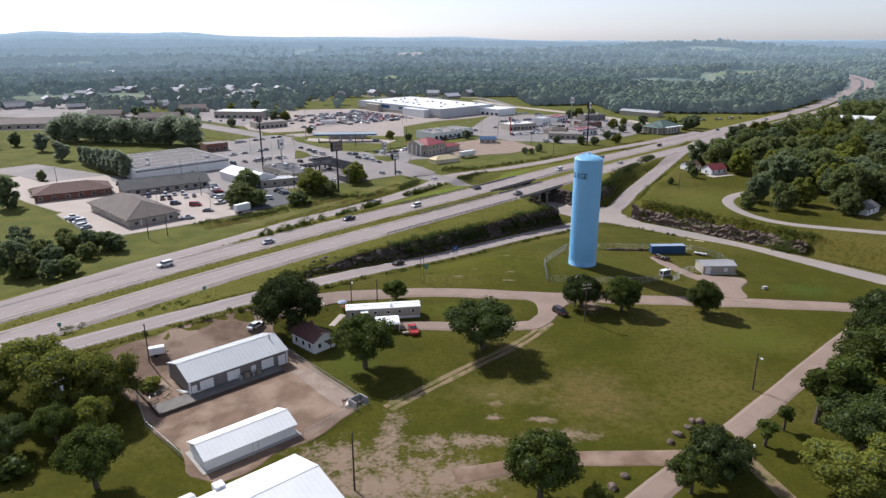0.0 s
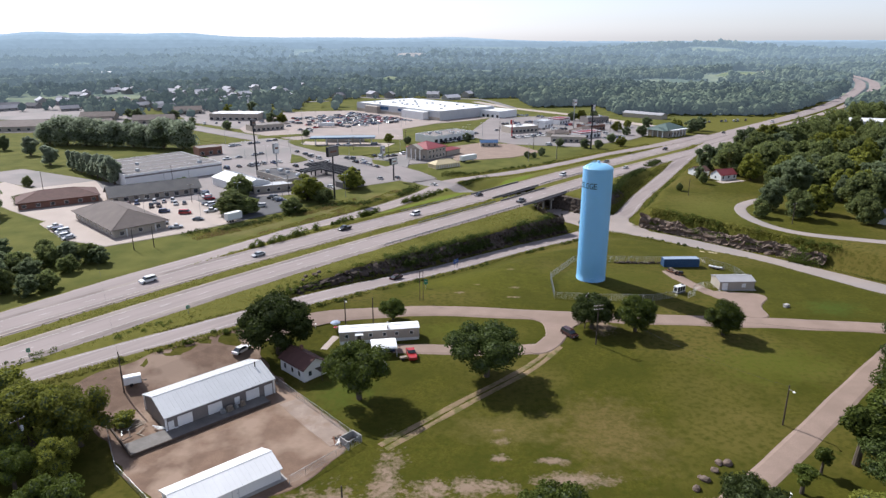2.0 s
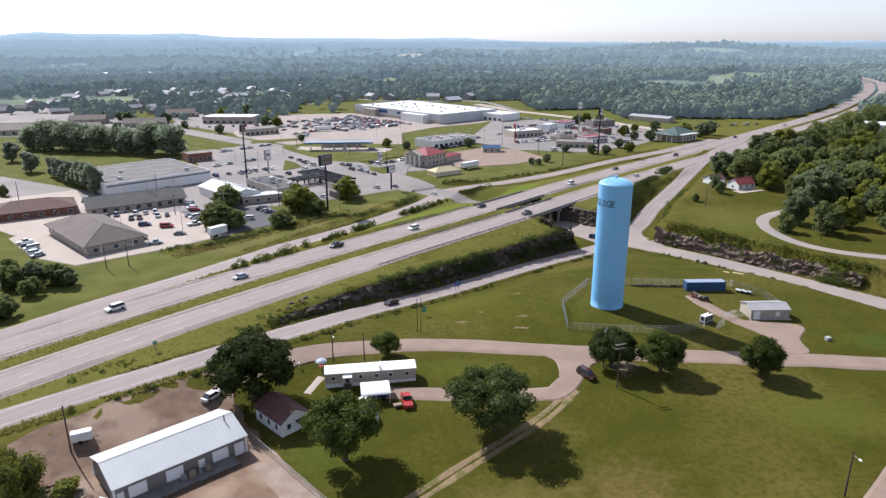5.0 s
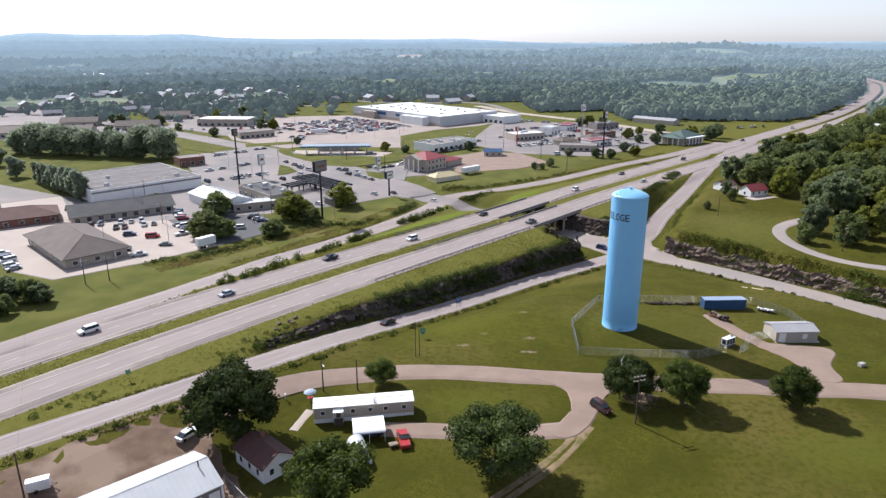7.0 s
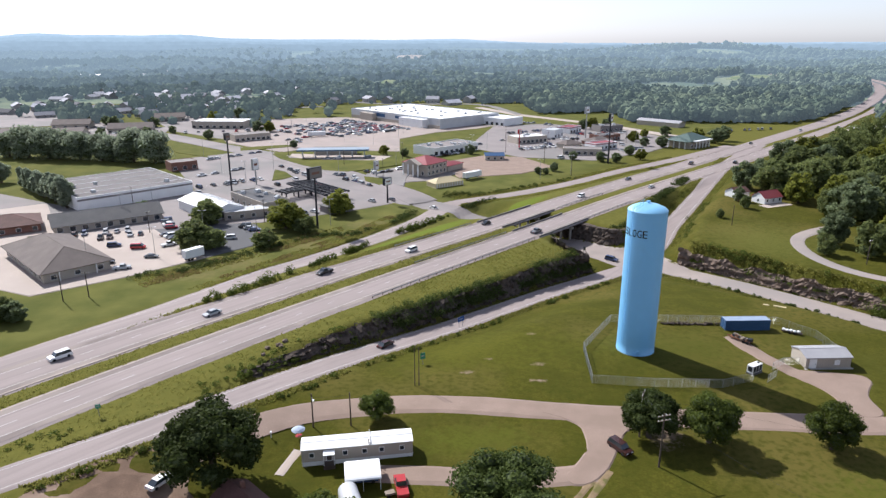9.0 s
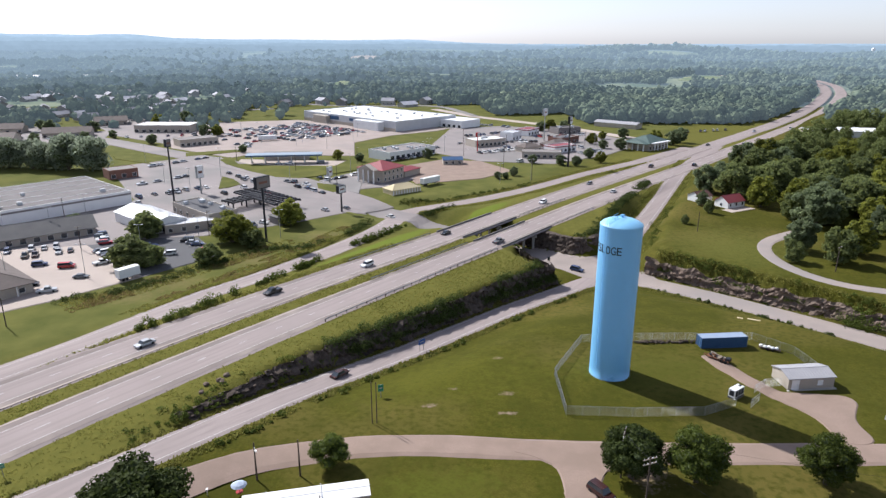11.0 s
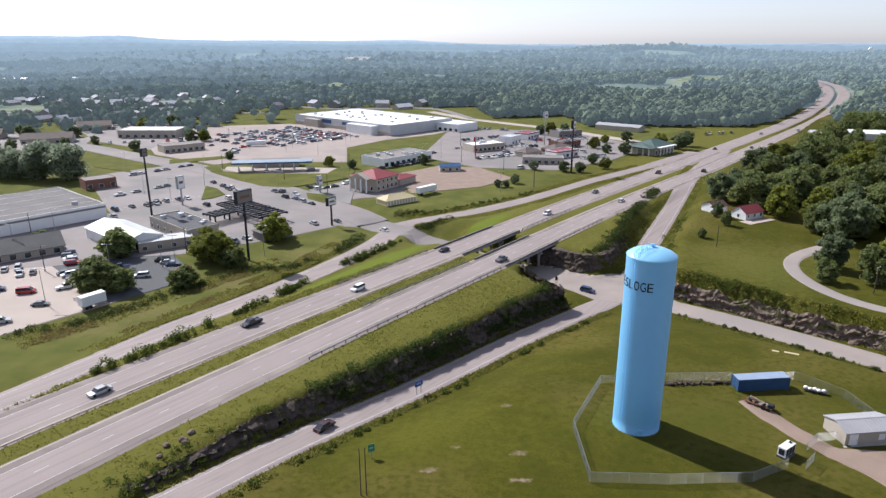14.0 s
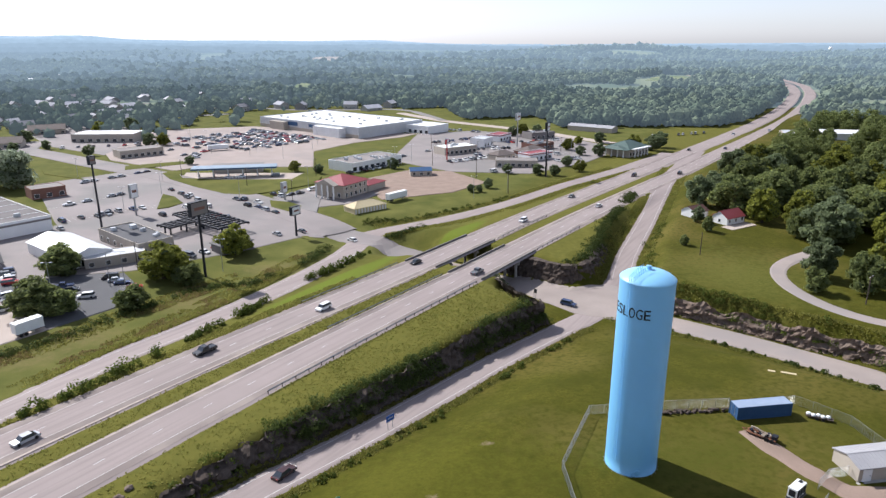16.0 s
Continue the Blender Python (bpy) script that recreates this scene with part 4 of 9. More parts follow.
def big_tree(key, seed, n, spread, low, leaves, size, leaf, deep=1.75):
    """One tree, one metre high, of many boughs with gaps between them."""
    rng = np.random.default_rng(seed)
    mid, half = low + (1 - low) * 0.47, (1 - low) * 0.5
    lobes = []
    for i in range(n):
        up = 1 - deep * (i + 0.5) / n
        ang = 2.39996 * i + rng.uniform(-0.5, 0.5)
        flat = math.sqrt(1 - up * up)
        reach = rng.uniform(0.56, 0.84)
        lobes.append((spread * reach * flat * math.cos(ang), spread * reach * flat * math.sin(ang), mid + half * reach * up * 0.95, spread * rng.uniform(0.22, 0.36)))
    order = rng.permutation(n)
    lobes = [lobes[i] for i in order]
    lobes.append((0, 0, mid, spread * 0.46))
    TREES[key] = (trunk_mesh(key + "_trunk", rng, low + (1 - low) * 0.45, lobes), crown_mesh(key + "_crown", rng, lobes, leaves, size, M[leaf]))


big_tree("oak_a", 1, 24, 0.50, 0.27, 10500, 0.0185, "oak")
big_tree("oak_b", 2, 22, 0.56, 0.30, 10500, 0.0185, "dark_leaf")
big_tree("dense", 3, 30, 0.46, 0.06, 11500, 0.0185, "dark_leaf")
big_tree("light", 4, 22, 0.50, 0.15, 10000, 0.0185, "light_leaf")
big_tree("round", 13, 28, 0.47, 0.07, 11000, 0.0185, "oak")
tree_kind("slim", 5, 8, 0.26, 0.35, 1800, 0.026, "oak")
big_tree("wood_a", 6, 22, 0.47, -0.05, 2600, 0.037, "hazed_wood_leaf", 1.95)
big_tree("wood_b", 7, 20, 0.43, -0.05, 2600, 0.037, "hazed_wood_dark", 1.95)
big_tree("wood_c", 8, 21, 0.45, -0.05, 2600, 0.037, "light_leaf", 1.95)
tree_kind("belt", 12, 18, 0.50, -0.06, 3600, 0.034, "hazed_belt_leaf")
tree_kind("bush_a", 9, 7, 0.75, 0.0, 700, 0.085, "oak")
tree_kind("bush_b", 10, 6, 0.70, 0.0, 700, 0.085, "light_leaf")
tree_kind("cone", 11, 11, 0.37, -0.03, 1900, 0.042, "hazed_belt_leaf")


def tree(kind, x, y, height, wide=1.0, label="broadleaf tree with a full green crown on grass", name="tree", category="tree", group="", turn=None, sink=0.0):
    ob = thing(name, label, category, x, y, None, 0, group)
    trunk, crown = TREES[kind]
    part("trunk", trunk, None, ob)
    part("crown", crown, None, ob)
    ob.matrix_world = pose(x, y, land(x, y) - sink, 0, 0, random.uniform(0, 360) if turn is None else turn) @ Matrix.Diagonal((height * wide, height * wide, height, 1))
    return ob


# trees of the park and yards
for kind, x, y, h, w, lab in (
        ("oak_b", 8.9, 128.3, 12.2, 1.3, "spreading dark green oak beside the dirt track"),
        ("dense", -39, 140.5, 16.2, 1.18, "large dark dense tree beside the white house"),
        ("oak_a", -18.3, 119.8, 12.8, 1.12, "green tree on the lawn by the yard fence"),
        ("dense", 38, 151.5, 10.3, 1.2, "dark round tree by the utility pole"),
        ("round", 48.5, 149.5, 10.2, 1.12, "green tree on the park lawn"),
        ("round", 70, 147, 9.7, 1.05, "round green tree by the gravel road"),
        ("round", -13, 160, 6.3, 1.2, "small round dark tree behind the mobile home")):
    tree(kind, x, y, h, w, lab, group="park trees")


# ---- water tower ----
def text_mesh(name, words, size, material, depth=0.03, bold=0.0):
    """Lettering as a mesh, from x = 0, standing in the x-z plane and facing -y."""
    cu = bpy.data.curves.new(name, "FONT")
    cu.body, cu.size, cu.extrude, cu.offset, cu.space_character = words, size, depth / 2, bold, 1.12
    ob = bpy.data.objects.new(name, cu)
    me = bpy.data.meshes.new_from_object(ob)
    bpy.data.objects.remove(ob)
    me.transform(pose(0, 0, 0, 90))
    me.materials.clear()
    me.materials.append(material)
    return me


def water_tower():
    x, y, r, h = 46.5, 187.6, 4.36, 34.3
    t = thing("water_tower", "tall sky-blue steel standpipe water tower with black lettering", "water tower", x, y, 1.85)
    courses = np.arange(2.44, h - 0.1, 2.44)
    prof = [(r + 0.02, 0), (r + 0.02, 0.4), (r, 0.42)]
    prof += [(r, z) for z in courses]
    part("shell", Shape().lathe(prof + [(r, h)], 80, cap=False), M["tower_blue"], t, smooth=True)
    part("roof_dome", Shape().lathe([(r + 0.06, h - 0.06), (r + 0.06, h + 0.06), (r * 0.97, h + 0.22), (r * 0.85, h + 0.6), (r * 0.65, h + 1.0), (r * 0.4, h + 1.32), (r * 0.12, h + 1.5), (0.02, h + 1.52)], 80, cap=False), M["tower_roof_sunlit"], t, smooth=True)
    ring = Shape().lathe([(r - 0.05, -0.1), (r + 0.28, -0.1), (r + 0.28, 0.06), (r + 0.02, 0.06)], 64, cap=False)
    part("base_ring", ring, M["tower_blue"], t)
    bolt = Shape().box(-0.06, 0.06, -0.06, 0.06, 0, 0.22).mesh("anchor_bolt", M["galvanised"])
    for i in range(28):
        a = 2 * math.pi * i / 28
        b = part("anchor_bolt", bolt, None, t)
        b.matrix_local = pose((r + 0.2) * math.cos(a), (r + 0.2) * math.sin(a), 0.05, 0, 0, math.degrees(a))
    # ladder with its cage, on the shaded side of the lettering
    ang = radians(-151.5)
    ca, sa = math.cos(ang), math.sin(ang)
    tx, ty = -sa, ca
    lad = Shape()
    for e in (-0.2, 0.2):
        lad.beam(((r + 0.22) * ca + e * tx, (r + 0.22) * sa + e * ty, 2.5), ((r + 0.22) * ca + e * tx, (r + 0.22) * sa + e * ty, h + 0.9), 0.07)
    for z in np.arange(2.7, h + 0.8, 0.35):
        lad.beam(((r + 0.22) * ca - 0.25 * tx, (r + 0.22) * sa - 0.25 * ty, z), ((r + 0.22) * ca + 0.25 * tx, (r + 0.22) * sa + 0.25 * ty, z), 0.04)
    for z in np.arange(3, h, 3):
        lad.beam((r * ca, r * sa, z), ((r + 0.22) * ca, (r + 0.22) * sa, z), 0.06)
    part("ladder", lad, M["tower_blue"], t)
    pts = []
    for k in np.linspace(0, 1, 9):
        pts.append((r * (0.97 - 0.8 * k) * ca, r * (0.97 - 0.8 * k) * sa, h + 0.25 + 1.2 * math.sin(k * 1.35)))
    for e in (-0.45, 0.45):
        up = [Vector(p) + Vector((e * tx, e * ty, 0.9)) for p in pts]
        part("roof_handrail", Shape().pipe(up, 0.04), M["tower_blue"], t)
        for p, q in zip(pts[:-1], up):
            part("rail_post", Shape().beam(Vector(p) + Vector((e * tx, e * ty, 0)), q, 0.06), M["tower_blue"], t)
    part("vent", Shape().lathe([(0.28, h + 1.45), (0.28, h + 1.85), (0.5, h + 1.87), (0.42, h + 2.05), (0.05, h + 2.15)], 20), M["tower_blue"], t)
    hatch = Shape().lathe([(0.5, 0), (0.5, 0.12), (0.05, 0.18)], 20)
    part("manhole", hatch, M["tower_blue"], t).matrix_local = pose(0, 0, 1.0, 0, 0, -100) @ pose(r, 0, 0, 0, 90, 0)
    part("overflow_pipe", Shape().tube((r * math.cos(-1.95) * 1.03, r * math.sin(-1.95) * 1.03, 0.0), (r * math.cos(-1.95) * 1.03, r * math.sin(-1.95) * 1.03, 1.1), 0.1), M["tower_blue"], t)
    # lettering wraps round the shell
    for i, ch in enumerate("ESLOGE"):
        me = text_mesh("letter", ch, 2.42, M["black_paint"], 0.03, 0.012)
        w = max(v.co.x for v in me.vertices)
        lo = min(v.co.x for v in me.vertices)
        me.transform(Matrix.Diagonal((1.0 / (w - lo), 1, 1, 1)) @ pose(-(w + lo) / 2, 0, 0))
        mid = radians(-190.0 + 15.8 * i)
        for v in me.vertices:
            th = mid + v.co.x / r
            rad = r + 0.025 - v.co.y
            v.co = (rad * math.cos(th), rad * math.sin(th), v.co.z + 28.75)
        part("letter", me, None, t, "black painted letter")
    return t


tower = water_tower()


# ---- buildings ----
def block(x0, x1, y0, y1, z0, z1):
    return Shape().box(x0, x1, y0, y1, z0, z1)


def roof_seams(L, W, eave, ridge, over, gap):
    s = Shape()
    run, rise = W / 2 + over, (ridge - eave) * (W / 2 + over) / (W / 2)
    for e in (-1, 1):
        for k in np.arange(-L / 2 - over + 0.05, L / 2 + over, gap):
            s.beam((k, 0, ridge + 0.02), (k, e * run, ridge - rise + 0.02), 0.07, 0.05)
    return s


def gable_roof(L, W, eave, ridge, over=0.35, thick=0.16):
    """Two slopes along x with eaves, thickness and a raised ridge, in one piece."""
    run, rise = W / 2 + over, (ridge - eave) * (W / 2 + over) / (W / 2)
    low, cap = ridge - rise, rise * 0.17 / run
    prof = [(-run, low), (-0.17, ridge - cap), (-0.17, ridge - cap + 0.05), (0, ridge + 0.06), (0.17, ridge - cap + 0.05), (0.17, ridge - cap), (run, low), (run, low - thick), (0, ridge - thick), (-run, low - thick)]
    n, x0, x1 = len(prof), -L / 2 - over, L / 2 + over
    return Shape().add([(x, y, z) for x in (x0, x1) for y, z in prof], [(i, n + i, n + (i + 1) % n, (i + 1) % n) for i in range(n)] + [(0, 1, 8, 9), (1, 2, 3, 4, 5, 8), (5, 6, 7, 8), (n + 9, n + 8, n + 1, n), (n + 8, n + 5, n + 4, n + 3, n + 2, n + 1), (n + 8, n + 7, n + 6, n + 5)])


def hip_roof(L, W, eave, ridge, over=0.6, thick=0.2):
    x, y = L / 2 + over, W / 2 + over
    d = max(0.2, L / 2 - W / 2)
    s = Shape()
    v = [(-x, -y, eave), (x, -y, eave), (x, y, eave), (-x, y, eave), (-d, 0, ridge), (d, 0, ridge)]
    s.add(v + [(a, b, c - thick) for a, b, c in v[:4]], [(0, 1, 5, 4), (1, 2, 5), (2, 3, 4, 5), (3, 0, 4), (1, 0, 6, 7), (2, 1, 7, 8), (3, 2, 8, 9), (0, 3, 9, 6), (9, 8, 7, 6)])
    for p, q in (((-x, -y, eave), (-d, 0, ridge)), ((x, -y, eave), (d, 0, ridge)), ((x, y, eave), (d, 0, ridge)), ((-x, y, eave), (-d, 0, ridge)), ((-d, 0, ridge), (d, 0, ridge))):
        s.beam(p, q, 0.3, 0.08)
    return s


def gable_walls(L, W, eave, ridge, low=-0.6):
    x, y = L / 2, W / 2
    return Shape().add([(-x, -y, low), (x, -y, low), (x, y, low), (-x, y, low), (-x, -y, eave), (x, -y, eave), (x, y, eave), (-x, y, eave), (-x, 0, ridge - 0.1), (x, 0, ridge - 0.1)],
                       [(0, 1, 5, 4), (1, 2, 6, 9, 5), (2, 3, 7, 6), (3, 0, 4, 8, 7), (3, 2, 1, 0), (4, 5, 9, 8), (6, 7, 8, 9)])


def panel(parent, L, W, side, u, z, w, h, name="window", frame_mat="white_metal", pane_mat="glass", proud=0.05, handle=False):
    """A window or door on one side of a building: frame, pane and, for a door, a handle."""
    s, face = {"S": (-W / 2, 0), "N": (W / 2, 180), "E": (L / 2, 90), "W": (-L / 2, -90)}[side]
    m = pose(u, s, z, 0, 0, 0) if side == "S" else pose(u, s, z, 0, 0, 180) if side == "N" else pose(s, u, z, 0, 0, face)
    fr = Shape()
    b = 0.09
    for x0, x1, z0, z1 in ((-w / 2 - b, w / 2 + b, -b, 0), (-w / 2 - b, w / 2 + b, h, h + b), (-w / 2 - b, -w / 2, 0, h), (w / 2, w / 2 + b, 0, h)):
        fr.box(x0, x1, -proud - 0.03, 0.02, z0, z1)
    ob = part(name, fr, M[frame_mat], parent)
    ob.matrix_local = m
    pn = Shape().box(-w / 2, w / 2, -proud, 0.02, 0, h)
    if name == "roller_door":
        for k in np.arange(0.4, h, 0.45):
            pn.box(-w / 2, w / 2, -proud - 0.025, -proud, k, k + 0.05)
    part("pane" if name == "window" else "leaf", pn, M[pane_mat], ob)
    if handle:
        part("handle", Shape().box(w / 2 - 0.25, w / 2 - 0.12, -proud - 0.08, -proud, h * 0.45, h * 0.52), M["galvanised"], ob)
    return ob


def seams(L, W, eave, gap=0.6):
    """Vertical ribs of metal siding on the two long sides."""
    s = Shape()
    for e in (-1, 1):
        for k in np.arange(-L / 2 + 0.3, L / 2, gap):
            s.box(k - 0.03, k + 0.03, e * W / 2 - 0.025, e * W / 2 + 0.025, 0, eave - 0.05)
    return s


def building(name, label, category, x, y, L, W, turn, eave, ridge, roof, walls, roofing, z=None, group="", parapet=0.0, ribs=0.0, over=0.35):
    t = thing(name, label, category, x, y, z, turn, group)
    if roof == "flat":
        part("wall", block(-L / 2, L / 2, -W / 2, W / 2, -0.8, eave), M[walls], t)
        part("roof", block(-L / 2 + 0.25, L / 2 - 0.25, -W / 2 + 0.25, W / 2 - 0.25, eave - 0.05, eave + 0.06), M[roofing], t)
        p = Shape()
        for x0, x1, y0, y1 in ((-L / 2, L / 2, -W / 2, -W / 2 + 0.3), (-L / 2, L / 2, W / 2 - 0.3, W / 2), (-L / 2, -L / 2 + 0.3, -W / 2 + 0.3, W / 2 - 0.3), (L / 2 - 0.3, L / 2, -W / 2 + 0.3, W / 2 - 0.3)):
            p.box(x0, x1, y0, y1, eave, eave + max(0.25, parapet))
        part("parapet", p, M[walls], t)
    elif roof == "hip":
        part("wall", block(-L / 2, L / 2, -W / 2, W / 2, -0.8, eave - 0.1), M[walls], t)
        part("roof", hip_roof(L, W, eave, ridge, max(over, 0.5)), M[roofing], t)
    else:
        part("wall", gable_walls(L, W, eave - 0.1, ridge - 0.1), M[walls], t)
        part("roof", gable_roof(L, W, eave, ridge, over), M[roofing], t)
        if ribs:
            tagged(part("roof_seams", roof_seams(L, W, eave, ridge, over, ribs), M[roofing], t), kind="stuff")
    return t


def roof_units(t, L, W, eave, n, seed=1):
    rng = random.Random(seed)
    for _ in range(n):
        w, d, h = rng.uniform(1.2, 2.6), rng.uniform(1.2, 2.2), rng.uniform(0.7, 1.4)
        u = Shape().box(-w / 2, w / 2, -d / 2, d / 2, 0, h).box(-w / 2 + 0.1, w / 2 - 0.1, -d / 2 + 0.1, d / 2 - 0.1, h, h + 0.1)
        part("roof_unit", u, M["gray_metal"], t, "grey rooftop air unit").matrix_local = pose(rng.uniform(-0.4, 0.4) * L, rng.uniform(-0.38, 0.38) * W, eave + 0.06)


# the yard: grey warehouse on its dock
wh = building("warehouse", "long grey metal warehouse with a pale roof and white roller doors", "warehouse", -48.7, 120.0, 22.4, 11.4, 40.3, 3.6, 5.5, "gable", "gray_siding", "gray_metal", ribs=0.9)
tagged(part("siding_ribs", seams(22.4, 11.4, 3.5), M["gray_siding"], wh), kind="stuff")
for u in (-7.6, -1.6, 6.4):
    panel(wh, 22.4, 11.4, "S", u, 0.15, 2.7, 2.5, "roller_door", "white_metal", "white_metal")
panel(wh, 22.4, 11.4, "S", 3.0, 0.15, 0.95, 2.1, "door", "white_metal", "white_metal", handle=True)
panel(wh, 22.4, 11.4, "S", 9.9, 0.15, 1.6, 2.3, "roller_door", "white_metal", "white_metal")
panel(wh, 22.4, 11.4, "S", -10.3, 0.15, 0.9, 2.1, "door", "white_metal", "white_metal", handle=True)
for k, (xx, yy) in enumerate(((-11.2, -5.7), (11.2, -5.7), (-11.2, 5.7), (11.2, 5.7))):
    part("corner_trim", block(xx - 0.16, xx + 0.16, yy - 0.16, yy + 0.16, 0, 3.55), M["white_metal"], wh)
part("vent_pipe", Shape().tube((9.5, -1.2, 5.0), (9.5, -1.2, 6.2), 0.12), M["dark_wood"], wh)
dock = thing("loading_dock", "low concrete loading dock along the warehouse", "dock", -46.8, 111.4, 0.9, 40.3)
part("slab", block(-14.6, 12.6, -1.2, 3.0, -0.4, 0.62), M["old_concrete"], dock)
part("end_fill", block(-14.6, -9.6, 3.0, 14.0, -0.4, 0.52), M["dirt"], dock, "raised dirt fill with scrap on it")
part("edge_beam", block(-14.7, 12.7, -1.4, -1.2, -0.4, 0.68), M["dark_wood"], dock)
part("edge_beam", block(-14.85, -14.6, -1.4, 14.2, -0.4, 0.75), M["dark_wood"], dock)
part("edge_beam", block(-14.6, -9.6, 14.0, 14.2, -0.4, 0.75), M["dark_wood"], dock)
for k in range(14):
    part("scrap_board", block(-0.9 - 0.1 * (k % 4), 0.9, -0.11, 0.11, 0, 0.06), M[("pale_wood", "dark_wood", "galvanised")[k % 3]], dock).matrix_local = pose(-12.2 + 1.5 * math.sin(k * 2.3), 8.2 + 4.2 * math.sin(k * 1.7), 0.53 + 0.035 * k, 0, 0, 37 * k)
for k in range(7):
    part("timber", block(-1.7, 1.7, -0.14, 0.14, 0, 0.2), M["dark_wood"], dock).matrix_local = pose(-12.4, 11.4 + 0.32 * (k % 4), 0.53 + 0.21 * (k // 4), 0, 0, 3 * (k % 3))
for k in range(5):
    part("plank", block(0, 3.6, 0, 0.28, 0, 0.07), M["pale_wood"], dock).matrix_local = pose(-13.2 + 0.2 * k, 10.5 - 0.9 * k, 0.52 + 0.02 * k, 0, 0, -6 + 5 * k)
for k, (w, h) in enumerate(((1.0, 0.9), (1.3, 1.1), (0.7, 0.8), (0.9, 1.2))):
    cx, cy = -46.8 + 2.8 * 0.76 + k * 1.05, 111.4 + 3.0 + k * 0.9
    solo("goods_crate", Shape().box(-w / 2, w / 2, -0.35, 0.35, 0, h * 0.5).box(-w / 2 + 0.1, w / 2 - 0.15, -0.3, 0.3, h * 0.5, h), M["pale_wood" if k % 2 else "galvanised"], "stacked goods standing on the loading dock", "goods", m=pose(cx, cy, 1.52, 0, 0, 40 + 7 * k))
for k in range(6):
    solo("white_pipe", Shape().tube((0, -1.8, 0), (0, 1.8, 0), 0.12), M["white_metal"], "white plastic pipe lying on the dock", "pipe", m=pose(-55.3 + 0.35 * k, 109.6 - 0.1 * k, 1.6 + 0.1 * (k % 2), 0, 0, 70 + 6 * k), group="pipes on the dock")

w2 = building("storage_shed", "long low shed with a bright white metal roof", "shed", -38.2, 91.4, 17.2, 7.2, 38.8, 2.4, 3.7, "gable", "white_metal", "white_metal", ribs=0.9)
tagged(part("siding_ribs", seams(17.2, 7.2, 2.3), M["white_metal"], w2), kind="stuff")
part("base_slab", block(-9.4, 9.4, -4.4, 4.2, -0.5, 0.12), M["concrete"], w2)
panel(w2, 17.2, 7.2, "S", 0.6, 0.15, 1.0, 2.0, "door", "gray_metal", "white_metal", handle=True)
panel(w2, 17.2, 7.2, "W", 0, 0.15, 2.4, 2.0, "roller_door", "white_metal", "white_metal")
w3 = building("storage_shed", "broad white metal barn with a low roof", "shed", -30.4, 69.2, 21.0, 14.6, 40.0, 4.2, 6.0, "gable", "white_metal", "white_metal", ribs=0.9)
tagged(part("siding_ribs", seams(21.0, 14.6, 4.0), M["white_metal"], w3), kind="stuff")
panel(w3, 21.0, 14.6, "E", 0, 0.1, 4.0, 3.4, "roller_door", "gray_metal", "white_metal")
part("side_porch", gable_roof(5.0, 4.0, 2.8, 3.6, 0.2), M["white_metal"], w3).matrix_local = pose(-8.4, 9.2, 0)
part("side_porch_wall", gable_walls(5.0, 4.0, 2.7, 3.5), M["white_metal"], w3).matrix_local = pose(-8.4, 9.2, 0)
part("roof_unit", block(-0.8, 0.8, -0.8, 0.8, 0, 1.0), M["white_metal"], w3).matrix_local = pose(-2.5, 7.6, 3.9)

# white house with a red roof
hs = building("house", "small white frame house with a dark red shingle roof", "house", -31.9, 132.4, 9.0, 6.0, -45.5, 3.2, 5.0, "gable", "white_metal", "red_shingle", over=0.4)
for u in (-2.6, 0.2, 2.8):
    panel(hs, 9.0, 6.0, "S", u, 1.0, 0.8, 1.2)
for u in (-1.4, 1.4):
    panel(hs, 9.0, 6.0, "E", u, 1.1, 0.8, 1.1)
panel(hs, 9.0, 6.0, "N", 1.0, 0.1, 0.9, 2.1, "door", "white_metal", "dark_wood", handle=True)
part("chimney", block(-0.3, 0.3, -0.3, 0.3, 3.6, 5.6), M["brick"], hs).matrix_local = pose(-1.5, 0.8, 0)
part("siding_boards", Shape().box(-4.52, 4.52, -3.03, -2.98, 0.95, 1.0).box(-4.52, 4.52, -3.03, -2.98, 2.5, 2.55), M["white_metal"], hs)
part("porch_roof", block(-1.4, 1.4, -1.2, 1.2, 2.2, 2.35), M["dark_wood"], hs).matrix_local = pose(5.4, 1.2, 0)
part("porch_post", block(-0.06, 0.06, -0.06, 0.06, 0, 2.2), M["dark_wood"], hs).matrix_local = pose(6.6, 0.2, 0)
part("porch_post", block(-0.06, 0.06, -0.06, 0.06, 0, 2.2), M["dark_wood"], hs).matrix_local = pose(6.6, 2.2, 0)

# mobile home, carport, arched shed
mh = thing("mobile_home", "long tan mobile home with a white metal roof and skirting", "mobile home", -15.9, 148.3, None, 7.0)
LM, WM = 19.5, 3.9
part("wall", block(-LM / 2, LM / 2, -WM / 2, WM / 2, 0.75, 3.3), M["tan_siding"], mh)
part("skirting", block(-LM / 2 + 0.05, LM / 2 - 0.05, -WM / 2 + 0.05, WM / 2 - 0.05, -0.3, 0.75), M["white_metal"], mh)
part("roof", gable_roof(LM, WM, 3.3, 3.62, 0.12, 0.1), M["white_metal"], mh)
part("belt_trim", block(-LM / 2 - 0.02, LM / 2 + 0.02, -WM / 2 - 0.03, WM / 2 + 0.03, 0.72, 0.8), M["white_metal"], mh)
for u in (-8.0, -2.2, 1.2, 4.2, 7.8):
    panel(mh, LM, WM, "S", u, 1.7, 0.75, 0.8)
panel(mh, LM, WM, "S", -5.0, 0.85, 0.9, 2.0, "door", "white_metal", "dark_wood", handle=True)
